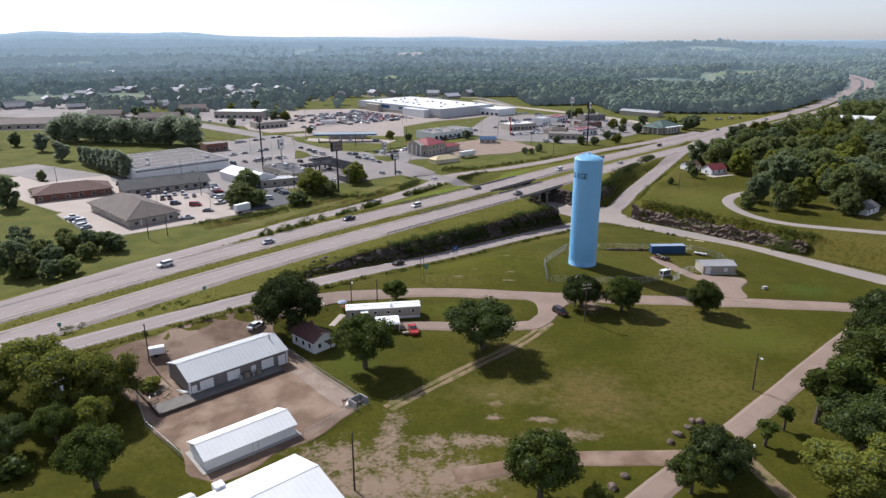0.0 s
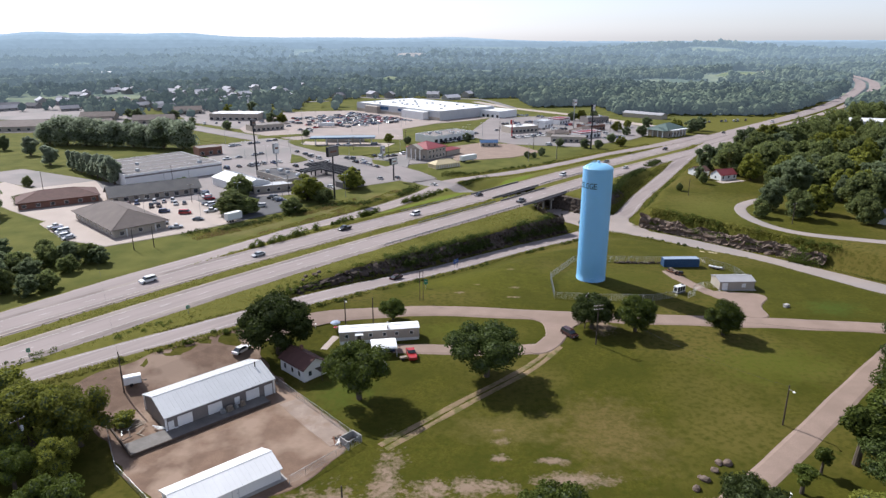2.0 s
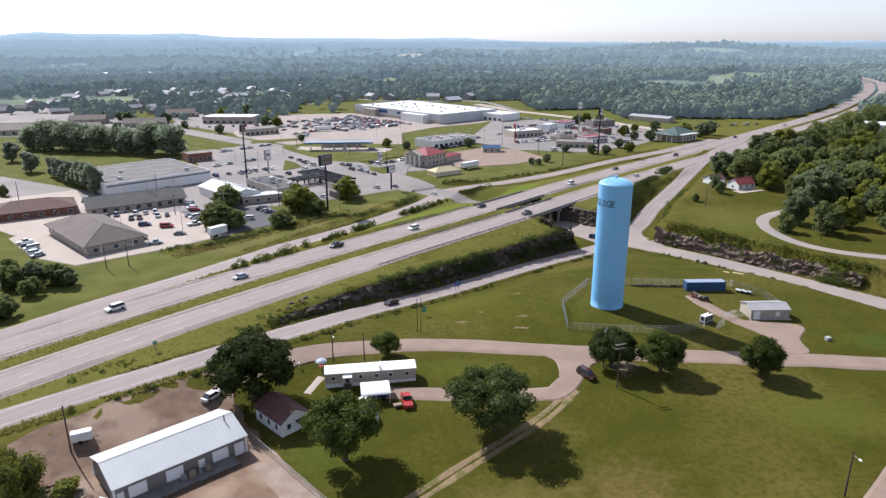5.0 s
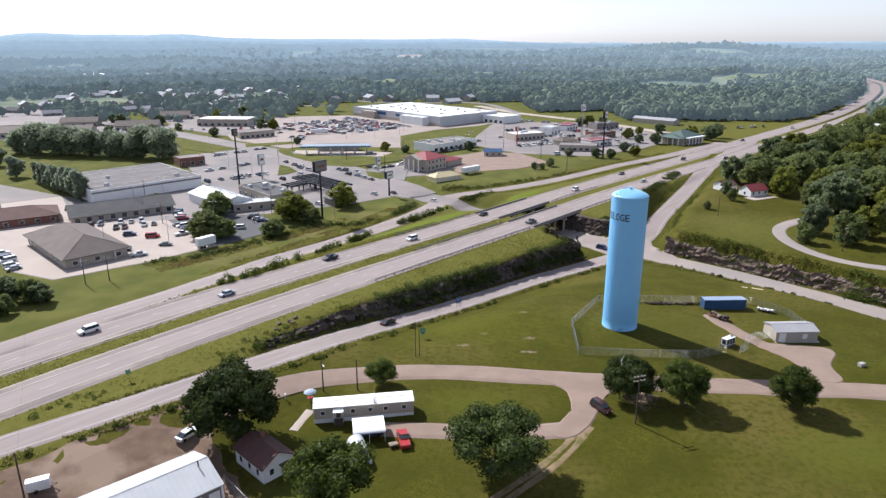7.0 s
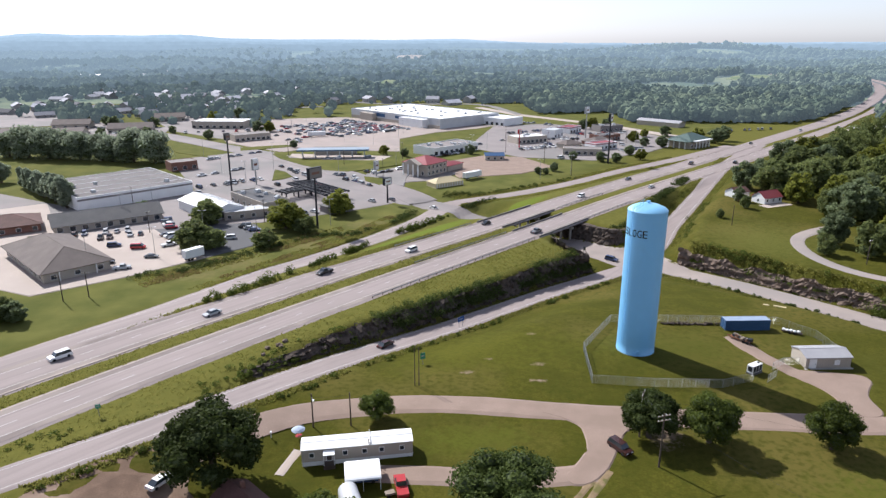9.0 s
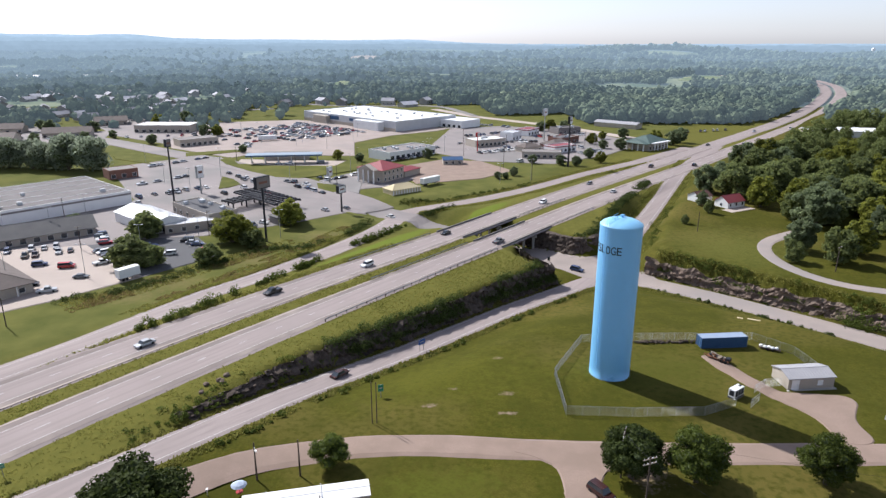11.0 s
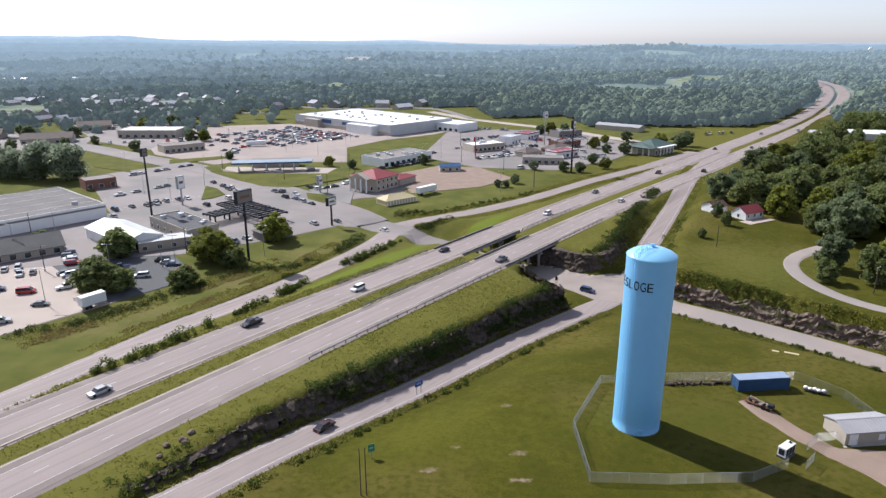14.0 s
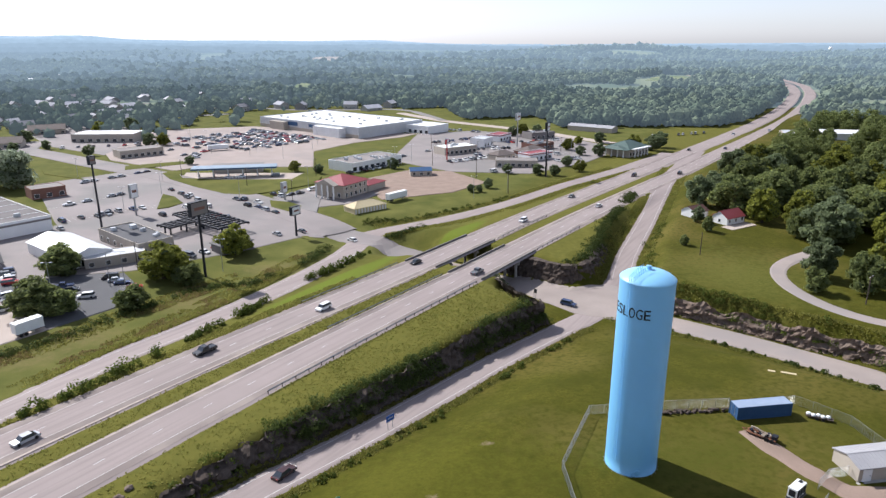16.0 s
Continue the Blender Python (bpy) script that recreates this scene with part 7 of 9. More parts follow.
# openings in the woods: x, y, half width, half depth
FIELDS = ((562, 1200, 42, 52), (332, 838, 26, 20), (364, 795, 22, 12), (1010, 2400, 130, 140), (-62, 1150, 26, 75), (-290, 1560, 70, 60), (-50, 2250, 75, 110), (1258, 2950, 150, 200), (545, 892, 46, 26), (-540, 2300, 160, 120), (-930, 1810, 90, 130), (-450, 1950, 80, 60), (275, 592, 36, 22), (1388, 2154, 130, 70), (-256, 690, 40, 18), (622, 865, 26, 30), (241, 945, 26, 20), (197, 912, 16, 14), (325, 722, 18, 16), (434, 692, 16, 14), (300, 962, 16, 14), (680, 1310, 30, 60), (-405, 1096, 30, 24), (290, 2330, 60, 60))


def far_woods():
    """Woods and garden trees out to the hills, too many to count: meshes of uneven crowns of leaf clumps, with haze
    painted on as emission.
    """
    rng = np.random.default_rng(77)
    tip = bmesh.new()
    bmesh.ops.create_icosphere(tip, subdivisions=1, radius=1)
    iv, jf = np.array([tuple(p.co) for p in tip.verts]), np.array([[p.index for p in q.verts] for q in tip.faces])
    tip.free()
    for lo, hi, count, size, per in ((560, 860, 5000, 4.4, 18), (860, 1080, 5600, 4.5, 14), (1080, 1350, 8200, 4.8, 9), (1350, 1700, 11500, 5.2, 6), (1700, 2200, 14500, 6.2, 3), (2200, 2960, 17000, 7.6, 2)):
        r = np.sqrt(rng.uniform(lo * lo, hi * hi, count * 3))
        th = rng.uniform(radians(-40), radians(44), count * 3)
        x, y = r * np.sin(th), 60 + r * np.cos(th)
        a, b = to_road(x, y)
        off = b - median(np.clip(a, -400, 1480))
        clump = np.array([noise.noise((u * 0.0035, v * 0.0060, 2.0)) + 0.55 * noise.noise((u * 0.012, v * 0.017, 5.0)) for u, v in zip(x, y)])
        ok = clump > -0.27
        ok &= ~((np.abs(off) < np.where(a > 600, 23, 30)) & (a < 1500))
        town = (off < 0) & (y < 720 + 0.15 * x) & (x < 300)
        ok &= ~town | ((y > 640) & (x < -120) & (rng.random(len(x)) < 0.16)) | ((x > 190) & (y > 610))
        ok &= ~((x > -95) & (x < 110) & (y < 790)) & ~((x > 170) & (x < 260) & (y < 650) & (off < 0))
        houses = (off < 0) & (y < 1020) & (x < 60)
        ok &= ~houses | (rng.random(len(x)) < 0.27)
        ok &= ~((x > -140) & (x < 115) & (y < 866)) | (rng.random(len(x)) < 0.07)
        for hx, hy in HOUSES:
            ok &= np.hypot(x - hx, y - hy) > 10.5
            ok &= (np.abs(x - hx - 0.33 * (hy - y)) > 8) | (y > hy) | (y < hy - 30)
        ok &= ~((off > 0) & (a < 640))
        for fx, fy, fw, fh in FIELDS:
            ok &= ((x - fx) / fw) ** 2 + ((y - fy) / fh) ** 2 > 1
        dr, _, _ = line_near(x, y, [(512, 871, 0), (560, 984, 0), (597, 1097, 0), (618, 1206, 0), (657, 1338, 0), (760, 1420, 0)])
        ok &= dr > 14
        idx = np.flatnonzero(ok)[:count]
        x, y = x[idx], y[idx]
        n = len(x)
        s = size * (0.5 + 0.95 * rng.random(n) ** 1.6)
        c = np.column_stack((x, y, land(x, y) + s * rng.uniform(0.6, 1.75, n)))
        v, f = leaf_cloud(rng, c, s, per, size * 0.34, 1.05)
        k = len(iv)
        w = (iv[None, :k] * (0.72 + 0.4 * rng.random((n, k)))[:, :, None]) * s[:, None, None] * 1.02 * np.array((1, 1, 1.05)) + c[:, None]
        # painted haze is made stronger towards the sun, weaker away from it
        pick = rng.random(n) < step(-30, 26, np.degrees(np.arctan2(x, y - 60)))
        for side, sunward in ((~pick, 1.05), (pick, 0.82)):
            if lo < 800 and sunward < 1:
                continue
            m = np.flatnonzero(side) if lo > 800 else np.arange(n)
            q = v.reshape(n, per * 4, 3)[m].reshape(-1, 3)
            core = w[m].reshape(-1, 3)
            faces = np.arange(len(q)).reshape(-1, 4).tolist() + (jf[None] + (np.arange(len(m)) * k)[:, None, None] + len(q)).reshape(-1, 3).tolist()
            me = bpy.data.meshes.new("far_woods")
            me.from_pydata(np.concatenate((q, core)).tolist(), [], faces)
            me.materials.append(hazed_mat("haze_painted_woods", max(800, (lo + hi) / 2), (0.054, 0.078, 0.058), (0.132, 0.160, 0.104), 85.0, 0.30, sunward) if lo > 800 else hazed_mat("haze_painted_garden_woods", 860, (0.066, 0.090, 0.060), (0.130, 0.156, 0.096), 40.0, 0.35))
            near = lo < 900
            solo("far_woods" if near else "backdrop_woods", me, None, "rolling green woods with rounded crowns" if near else "woods with painted haze reaching the horizon", "woods", "stuff")


# ---- distant hills ----
def backdrop(name, dist, heights, material, label, base=-40, bump=2.0):
    """A far ridge: heights by bearing in degrees; bump: how uneven its wooded top is."""
    s = Shape()
    b = np.arange(-48.0, 54.1, 0.08)
    h = np.interp(b, [k for k, _ in heights], [v for _, v in heights])
    h = np.convolve(np.pad(h, 12, mode="edge"), np.ones(25) / 25, mode="valid")
    pts = []
    for q, z in zip(b, h):
        j = bump * (1.6 * noise.noise((q * 0.9, 1, dist * 0.01)) + 0.9 * noise.noise((q * 4.1, 3, dist * 0.01)) + 0.6 * noise.noise((q * 17.0, 5, dist * 0.01)))
        x, y = dist * math.sin(radians(q)), 60 + dist * math.cos(radians(q))
        pts += [(x, y, base), (x, y, z + j)]
    n = len(b)
    s.add(pts, [(i * 2, (i + 1) * 2, (i + 1) * 2 + 1, i * 2 + 1) for i in range(n - 1)])
    return solo(name, s, material, label, "hills", "structure")


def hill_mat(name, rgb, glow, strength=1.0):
    """Distant woods and hills: haze painted on as an uneven blue emission."""
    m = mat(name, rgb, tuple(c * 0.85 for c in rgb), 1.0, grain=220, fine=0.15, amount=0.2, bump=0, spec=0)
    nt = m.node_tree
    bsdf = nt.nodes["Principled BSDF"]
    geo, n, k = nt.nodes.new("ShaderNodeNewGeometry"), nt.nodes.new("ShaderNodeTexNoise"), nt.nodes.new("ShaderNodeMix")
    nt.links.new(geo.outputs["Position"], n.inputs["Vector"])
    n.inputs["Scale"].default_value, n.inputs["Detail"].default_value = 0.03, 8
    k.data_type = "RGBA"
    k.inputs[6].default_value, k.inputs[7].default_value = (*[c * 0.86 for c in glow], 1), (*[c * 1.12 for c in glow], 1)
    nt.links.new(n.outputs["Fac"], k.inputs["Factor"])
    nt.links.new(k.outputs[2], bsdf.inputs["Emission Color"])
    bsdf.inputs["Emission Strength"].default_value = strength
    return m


RIDGE = ((-48, 92), (-33, 92), (-31.4, 97), (-29.4, 118), (-28.3, 117), (-26.4, 107), (-24.5, 110), (-22.2, 105), (-19.6, 112), (-18.4, 110), (-16, 88), (-11.6, 80), (-7, 80), (-2.3, 75), (1.4, 80), (3.2, 80), (5.3, 69), (9.5, 54), (16.3, 48), (22.8, 53), (28.7, 56), (34.7, 59), (54, 60))
for i in range(9):
    d, k = 2980 + 205 * i, i / 8
    z = float(land(0.0, float(d))) + 8
    swell = [(q, z + (h - z) * (0.12 + 0.72 * k ** 1.5) * (1 if h > z else 0.4) + 4 * math.sin(q * 0.21 + i * 2.1) + 2.5 * math.sin(q * 0.53 + i * 1.3)) for q, h in RIDGE]
    # haze glow painted brighter on each further ridge sheet
    M["painted_haze"] = hill_mat("painted_haze", (0.03, 0.04, 0.035), tuple(c * (0.60 + 0.32 * k) for c in HAZE_COLOUR))
    backdrop("backdrop_woods", d, swell, M["painted_haze"], "distant wooded ridge with blue-green haze painted on", bump=3.2)
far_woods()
M["hills_far"] = hill_mat("hills_far", (0.05, 0.06, 0.07), tuple(c * 0.98 for c in HAZE_COLOUR))
backdrop("backdrop_hills", 4820, RIDGE, M["hills_far"], "hills along the horizon with blue haze painted on", bump=1.2)
# far pastures and clearings carry the same painted haze emission
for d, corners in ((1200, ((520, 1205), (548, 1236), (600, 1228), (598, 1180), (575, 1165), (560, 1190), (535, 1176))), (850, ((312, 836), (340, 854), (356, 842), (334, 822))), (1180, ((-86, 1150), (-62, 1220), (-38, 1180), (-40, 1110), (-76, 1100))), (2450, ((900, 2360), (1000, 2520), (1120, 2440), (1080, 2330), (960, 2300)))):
    lot("far_field", corners, hazed_mat("far_pasture", d, (0.125, 0.160, 0.060), (0.225, 0.230, 0.105), 18.0), "sunlit yellow-green pasture in the far woods", 0.6, 20.0, 4.0, "ground")
M["far_soil"] = hazed_mat("far_soil", 2000, (0.26, 0.19, 0.14), (0.42, 0.34, 0.27), 25.0)
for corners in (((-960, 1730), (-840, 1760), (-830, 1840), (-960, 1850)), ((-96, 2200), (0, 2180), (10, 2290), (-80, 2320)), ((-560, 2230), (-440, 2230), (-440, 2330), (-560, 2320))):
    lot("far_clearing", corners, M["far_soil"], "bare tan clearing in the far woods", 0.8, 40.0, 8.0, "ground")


# ---- town ----
def windows_row(t, L, W, side, z, w, h, gap, margin=2.0):
    span = (L if side in "SN" else W) - 2 * margin
    n = max(1, int(span / gap) + 1)
    for i in range(n):
        panel(t, L, W, side, -span / 2 + (span * i / (n - 1) if n > 1 else span / 2), z, w, h)


ofc = building("office_building", "low office building with a broad brown hip roof", "office", -129.7, 264.6, 42, 20, 134, 3.6, 8.2, "hip", "tan_siding", "brown_shingle", over=1.2)
windows_row(ofc, 42, 20, "W", 1.0, 1.6, 1.4, 5.0, 3)
windows_row(ofc, 42, 20, "N", 1.0, 1.4, 1.4, 4.2, 3)
for e in (-5.5, 5.5):
    part("porch_post", block(-0.15, 0.15, -0.15, 0.15, -0.5, 3.5), M["white_metal"], ofc).matrix_local = pose(-21.9, e, 0)
shp = building("shop_row", "long low shop row with a dark grey shingle roof", "shops", -135.5, 316.0, 40, 14, 32.5, 3.6, 7.0, "gable", "tan_siding", "gray_shingle", over=1.0)
windows_row(shp, 40, 14, "S", 0.6, 2.0, 1.9, 4.4)
mkt = building("market_hall", "large flat-roofed grey market building", "store", -156, 374, 53, 52, 43, 6.2, 0, "flat", "white_metal", "dark_roof")
windows_row(mkt, 53, 52, "E", 0.6, 3.0, 2.2, 6.0)
roof_units(mkt, 53, 52, 6.2, 4)
part("entrance_canopy", block(-6, 6, -2.5, 0, 3.4, 4.2), M["brick"], mkt).matrix_local = pose(26.5, 10, 0, 0, 0, 90)
for u in (-17, -6, 6, 17):
    part("roof_joint", block(-25.5, 25.5, u - 0.18, u + 0.18, 6.2, 6.36), M["gray_metal"], mkt)
part("stripe", block(-26.6, 26.6, -26.12, -26.0, 4.6, 5.4), M["gray_siding"], mkt)
wmb = building("metal_store", "white metal building with a bright gable roof", "store", -98, 333.5, 32, 15, -47, 4.4, 6.6, "gable", "white_metal", "white_metal", ribs=1.0)
panel(wmb, 32, 15, "S", 6, 0.1, 3.2, 3.0, "roller_door", "gray_metal", "gray_siding")
panel(wmb, 32, 15, "E", 0, 0.6, 6.0, 2.2)
anx = building("store_annex", "low grey annex with a flat roof", "store", -80.5, 325, 19, 9, 24, 3.4, 0, "flat", "tan_siding", "gray_metal")
windows_row(anx, 19, 9, "S", 0.8, 1.5, 1.4, 5)
rst = building("restaurant", "dark flat-roofed restaurant with rooftop units", "restaurant", -79, 345, 32, 13, 131, 4.6, 0, "flat", "tan_siding", "dark_asphalt", parapet=0.4)
roof_units(rst, 32, 13, 4.6, 6, 4)
windows_row(rst, 32, 13, "W", 0.8, 1.8, 1.7, 4)
windows_row(rst, 32, 13, "N", 0.8, 1.8, 1.7, 5)
brk = building("red_brick_house", "low building with a broad reddish-brown hip roof", "office", -175.5, 305, 32, 18, 31, 3.4, 6.6, "hip", "brick", "red_shingle", over=1.0)
windows_row(brk, 32, 18, "S", 0.9, 1.6, 1.4, 5)
sbk = building("small_shop", "small dark brick shop with a flat roof", "shop", -147.5, 440, 15, 12, 36, 5.0, 0, "flat", "brick", "flat_roof")
windows_row(sbk, 15, 12, "S", 0.8, 2.2, 1.9, 4.5)
def drive_in_canopy(x, y, L, W, turn, bays):
    t = thing("pergola", "open black steel canopy frame of the drive-in", "pergola", x, y, None, turn, "drive-in canopies")
    for i in range(bays + 1):
        u = -L / 2 + L * i / bays
        part("rafter", block(u - 0.28, u + 0.28, -W / 2, W / 2, 3.9, 4.5), M["black_paint"], t)
    for e in (-W / 2, -W / 6, W / 6, W / 2):
        part("beam", block(-L / 2 - 0.3, L / 2 + 0.3, e - 0.4, e + 0.4, 3.5, 4.2), M["black_paint"], t)
    for i in range(3):
        for e in (-W / 4, W / 4):
            part("post", block(-0.25, 0.25, -0.25, 0.25, -0.5, 3.6), M["black_paint"], t).matrix_local = pose(L * (i - 1) * 0.4, e, 0)


drive_in_canopy(-55.9, 365.8, 35, 13, -49.4, 11)
drive_in_canopy(-65.6, 362.0, 18, 7, 49, 6)
kio = building("kiosk", "small dark drive-in kiosk with a low roof", "kiosk", -42.5, 333, 12, 8, 40, 3.2, 4.4, "hip", "gray_siding", "gray_shingle")
windows_row(kio, 12, 8, "S", 0.9, 1.6, 1.3, 3)

bnk = building("bank", "two-storey stone bank with a red metal hip roof", "bank", -2.5, 420, 18, 17, 50, 7.0, 10.4, "hip", "tan_siding", "red_metal", over=1.0)
windows_row(bnk, 18, 17, "S", 1.0, 1.3, 1.8, 3.4)
windows_row(bnk, 18, 17, "S", 4.4, 1.3, 1.5, 3.4)
windows_row(bnk, 18, 17, "W", 1.0, 1.3, 1.8, 3.4, 3)
gab = Shape().add([(-9.6, -6, 7.0), (-9.6, 6, 7.0), (-9.6, 0, 9.8), (-13.4, -6, 7.0), (-13.4, 6, 7.0), (-13.4, 0, 9.8)], [(3, 4, 5), (0, 2, 1), (0, 3, 5, 2), (1, 2, 5, 4), (0, 1, 4, 3)])
part("portico_roof", gab, M["tan_siding"], bnk)
for e in (-5.4, -1.8, 1.8, 5.4):
    part("column", Shape().tube((-13.0, e, -0.5), (-13.0, e, 7.0), 0.4, 0.36, 12), M["white_metal"], bnk)
drv = building("drive_through", "low red-roofed drive-through canopy beside the bank", "canopy", 12, 430, 14, 8, 50, 3.6, 5.0, "hip", "tan_siding", "red_metal")

gas = thing("filling_station", "filling station with a long flat canopy on posts", "filling station", -62, 476, None, 2)
M["canopy_blue"] = mat("canopy_blue", (0.26, 0.33, 0.40), (0.21, 0.275, 0.34), 0.6, grain=4, bump=0.05)
part("canopy", block(-23, 23, -5, 5, 5.0, 6.0), M["canopy_blue"], gas)
part("canopy_band", block(-23.05, 23.05, -5.05, 5.05, 5.2, 5.7), M["blue_paint"], gas)
for xx in np.linspace(-20, 20, 6):
    part("post", block(-0.3, 0.3, -0.3, 0.3, -0.5, 5.0), M["white_metal"], gas).matrix_local = pose(xx, 0, 0)
    part("pump", block(-0.5, 0.5, -0.35, 0.35, 0, 1.7), M["gray_siding"], gas).matrix_local = pose(xx, 1.6, 0)
part("kiosk_wall", block(-14, 14, 12, 20, -0.5, 4.0), M["tan_siding"], gas)
part("kiosk_roof", block(-14.4, 14.4, 11.6, 20.4, 4.0, 4.4), M["flat_roof"], gas)

stp = building("shop_row", "long flat-roofed grey shop row with rooftop units", "shops", 12, 498, 41, 21, 41, 5.0, 0, "flat", "white_metal", "flat_roof", parapet=0.6)
windows_row(stp, 41, 21, "S", 0.6, 2.8, 2.4, 4.6)
roof_units(stp, 41, 21, 5.0, 10, 8)
blu = building("small_shop", "small shop with a bright blue roof", "shop", 41.5, 463, 12, 8, 0, 3.2, 4.6, "gable", "tan_siding", "blue_paint")
windows_row(blu, 12, 8, "S", 0.8, 1.5, 1.4, 3)

big = building("big_store", "huge white flat-roofed discount store", "store", -4, 690, 130, 74, -49, 8.4, 0, "flat", "gray_metal", "white_metal", parapet=0.5)
part("front_hall", block(-16, 16, -7, 0, -0.5, 7.4), M["white_metal"], big).matrix_local = pose(34, -37, 0)
part("front_hall", block(-10, 10, -5, 0, -0.5, 7.0), M["tan_siding"], big).matrix_local = pose(-34, -37, 0)
part("blue_panel", block(-9, 9, -0.25, 0, 4.2, 7.4), M["blue_paint"], big).matrix_local = pose(-20, -37, 0)
part("blue_panel", block(-4, 4, -0.25, 0, 4.6, 7.0), M["blue_paint"], big).matrix_local = pose(8, -37, 0)
part("base_band", block(-65.1, 65.1, -37.12, -37.0, 0, 3.0), M["tan_siding"], big)
windows_row(big, 130, 74, "S", 0.4, 4.0, 2.6, 14)
roof_units(big, 130, 74, 8.4, 26, 12)
wing = building("store_wing", "long white wing of the discount store", "store", 66, 655, 34, 26, -48, 6.4, 0, "flat", "white_metal", "white_metal")
windows_row(wing, 34, 26, "S", 0.5, 3.0, 2.4, 6)
tan = building("shop_hall", "tan block shop hall with a pale flat roof", "shop", -180, 640, 46, 24, -6, 6.2, 0, "flat", "tan_siding", "white_metal")
windows_row(tan, 46, 24, "S", 0.6, 3.0, 2.2, 6)
tn2 = building("small_shop", "low tan shop with a flat roof", "shop", -137, 561, 28, 14, 34, 5.0, 0, "flat", "tan_siding", "flat_roof")
windows_row(tn2, 28, 14, "S", 0.6, 2.4, 2.0, 4)
es1 = building("restaurant", "low restaurant with a white flat roof", "restaurant", 74, 538, 26, 14, 25, 5.0, 0, "flat", "tan_siding", "white_metal")
windows_row(es1, 26, 14, "S", 0.8, 2.2, 1.9, 3.6)
roof_units(es1, 26, 14, 5.0, 4, 3)
es2 = building("restaurant", "small restaurant with a red roof band", "restaurant", 117, 592, 18, 12, 48, 4.6, 0, "flat", "white_metal", "flat_roof", parapet=0.8)
part("roof_band", block(-9.1, 9.1, -6.1, 6.1, 4.3, 5.0), M["red_metal"], es2)
windows_row(es2, 18, 12, "S", 0.8, 2.2, 1.9, 3.6)
es3 = building("restaurant", "low brown restaurant with a shingle roof", "restaurant", 122, 520, 20, 13, 40, 3.6, 6.4, "hip", "brick", "brown_shingle")
windows_row(es3, 20, 13, "S", 0.8, 1.8, 1.6, 3.6)
es4 = building("small_shop", "low shop with a grey flat roof", "shop", 102, 481, 25, 11, -14, 4.2, 0, "flat", "tan_siding", "flat_roof")
windows_row(es4, 24, 12, "S", 0.8, 2.2, 1.8, 3.6)
prc = building("columned_house", "pale building with white columns and grey hip roof", "office", 186, 513, 24, 18, 36, 5.2, 9.6, "hip", "tan_siding", "green_roof", over=1.0)
for e in (-8, -4, 0, 4, 8):
    part("column", Shape().tube((e, -11, -0.5), (e, -11, 5.2), 0.4, 0.36, 10), M["white_metal"], prc)
part("porch_roof", block(-10.5, 10.5, -12, -9.5, 5.0, 5.6), M["white_metal"], prc)
for e in (-6.5, -2.2, 2.2, 6.5):
    part("column", Shape().tube((-15, e, -0.5), (-15, e, 5.2), 0.45, 0.4, 10), M["white_metal"], prc)
part("porch_roof", hip_roof(7, 18, 5.2, 7.4, 0.4), M["green_roof"], prc).matrix_local = pose(-13, 0, 0)
windows_row(prc, 24, 18, "S", 0.8, 1.6, 2.2, 4)
es8 = building("small_shop", "tall white shop with a flat roof", "shop", 98, 565, 15, 11, 52, 6.0, 0, "flat", "white_metal", "gray_metal", parapet=0.5)
windows_row(es8, 15, 11, "S", 0.8, 2.0, 2.0, 4)
es9 = building("small_shop", "low brown shop with rooftop units", "shop", 134, 545, 20, 13, 35, 4.2, 0, "flat", "brick", "dark_roof", parapet=0.5)
windows_row(es9, 20, 13, "S", 0.8, 2.0, 1.8, 4)
roof_units(es9, 20, 13, 4.2, 4, 21)
es5 = building("restaurant", "dark-roofed restaurant by the side street", "restaurant", 150, 598, 22, 13, 20, 4.6, 0, "flat", "gray_siding", "dark_roof", parapet=0.8)
windows_row(es5, 22, 13, "S", 0.8, 2.0, 1.8, 4)
roof_units(es5, 22, 13, 4.6, 4, 5)
es6 = building("restaurant", "red and white roadside diner with a flat roof", "restaurant", 120, 503, 20, 11, 30, 4.4, 0, "flat", "white_metal", "flat_roof", parapet=0.7)
part("roof_band", block(-10.1, 10.1, -5.6, 5.6, 4.0, 4.6), M["red_metal"], es6)
windows_row(es6, 20, 11, "S", 0.8, 2.0, 1.8, 3.4)
es7 = building("small_shop", "small tan shop with a brown roof", "shop", 99, 507, 15, 10, 30, 3.6, 5.8, "hip", "tan_siding", "brown_shingle")
windows_row(es7, 16, 10, "S", 0.8, 1.6, 1.5, 3.2)
wlg = building("long_hall", "long low white hall with a pale roof", "hall", 207, 632, 40, 12, -46, 4.0, 5.6, "gable", "tan_siding", "shed_roof")
fhl = building("metal_hall", "long pale metal hall among the trees", "hall", 368, 549, 42, 16, -20, 5.0, 7.0, "gable", "white_metal", "white_metal")

thl = building("metal_hall", "low tan hall behind the trees", "hall", 350, 562, 30, 12, -20, 3.6, 5.0, "gable", "tan_siding", "gray_metal")
frm = building("farm_house", "white farm house with a pinkish-red metal roof", "house", 151.5, 333.0, 10.6, 7.2, 22, 3.0, 5.4, "gable", "white_metal", "red_metal")
windows_row(frm, 10.6, 7.2, "S", 1.0, 1.0, 1.3, 2.8, 1.5)
panel(frm, 10.6, 7.2, "W", 0, 0.8, 1.0, 1.2)
part("porch_slab", block(-9, 6, -9, -3.6, -0.4, 0.15), M["lot_concrete"], frm)
gar = building("garage", "brown-roofed farm garage beside the house", "garage", 143, 344, 8, 7, 22, 2.8, 4.6, "gable", "white_metal", "red_shingle")
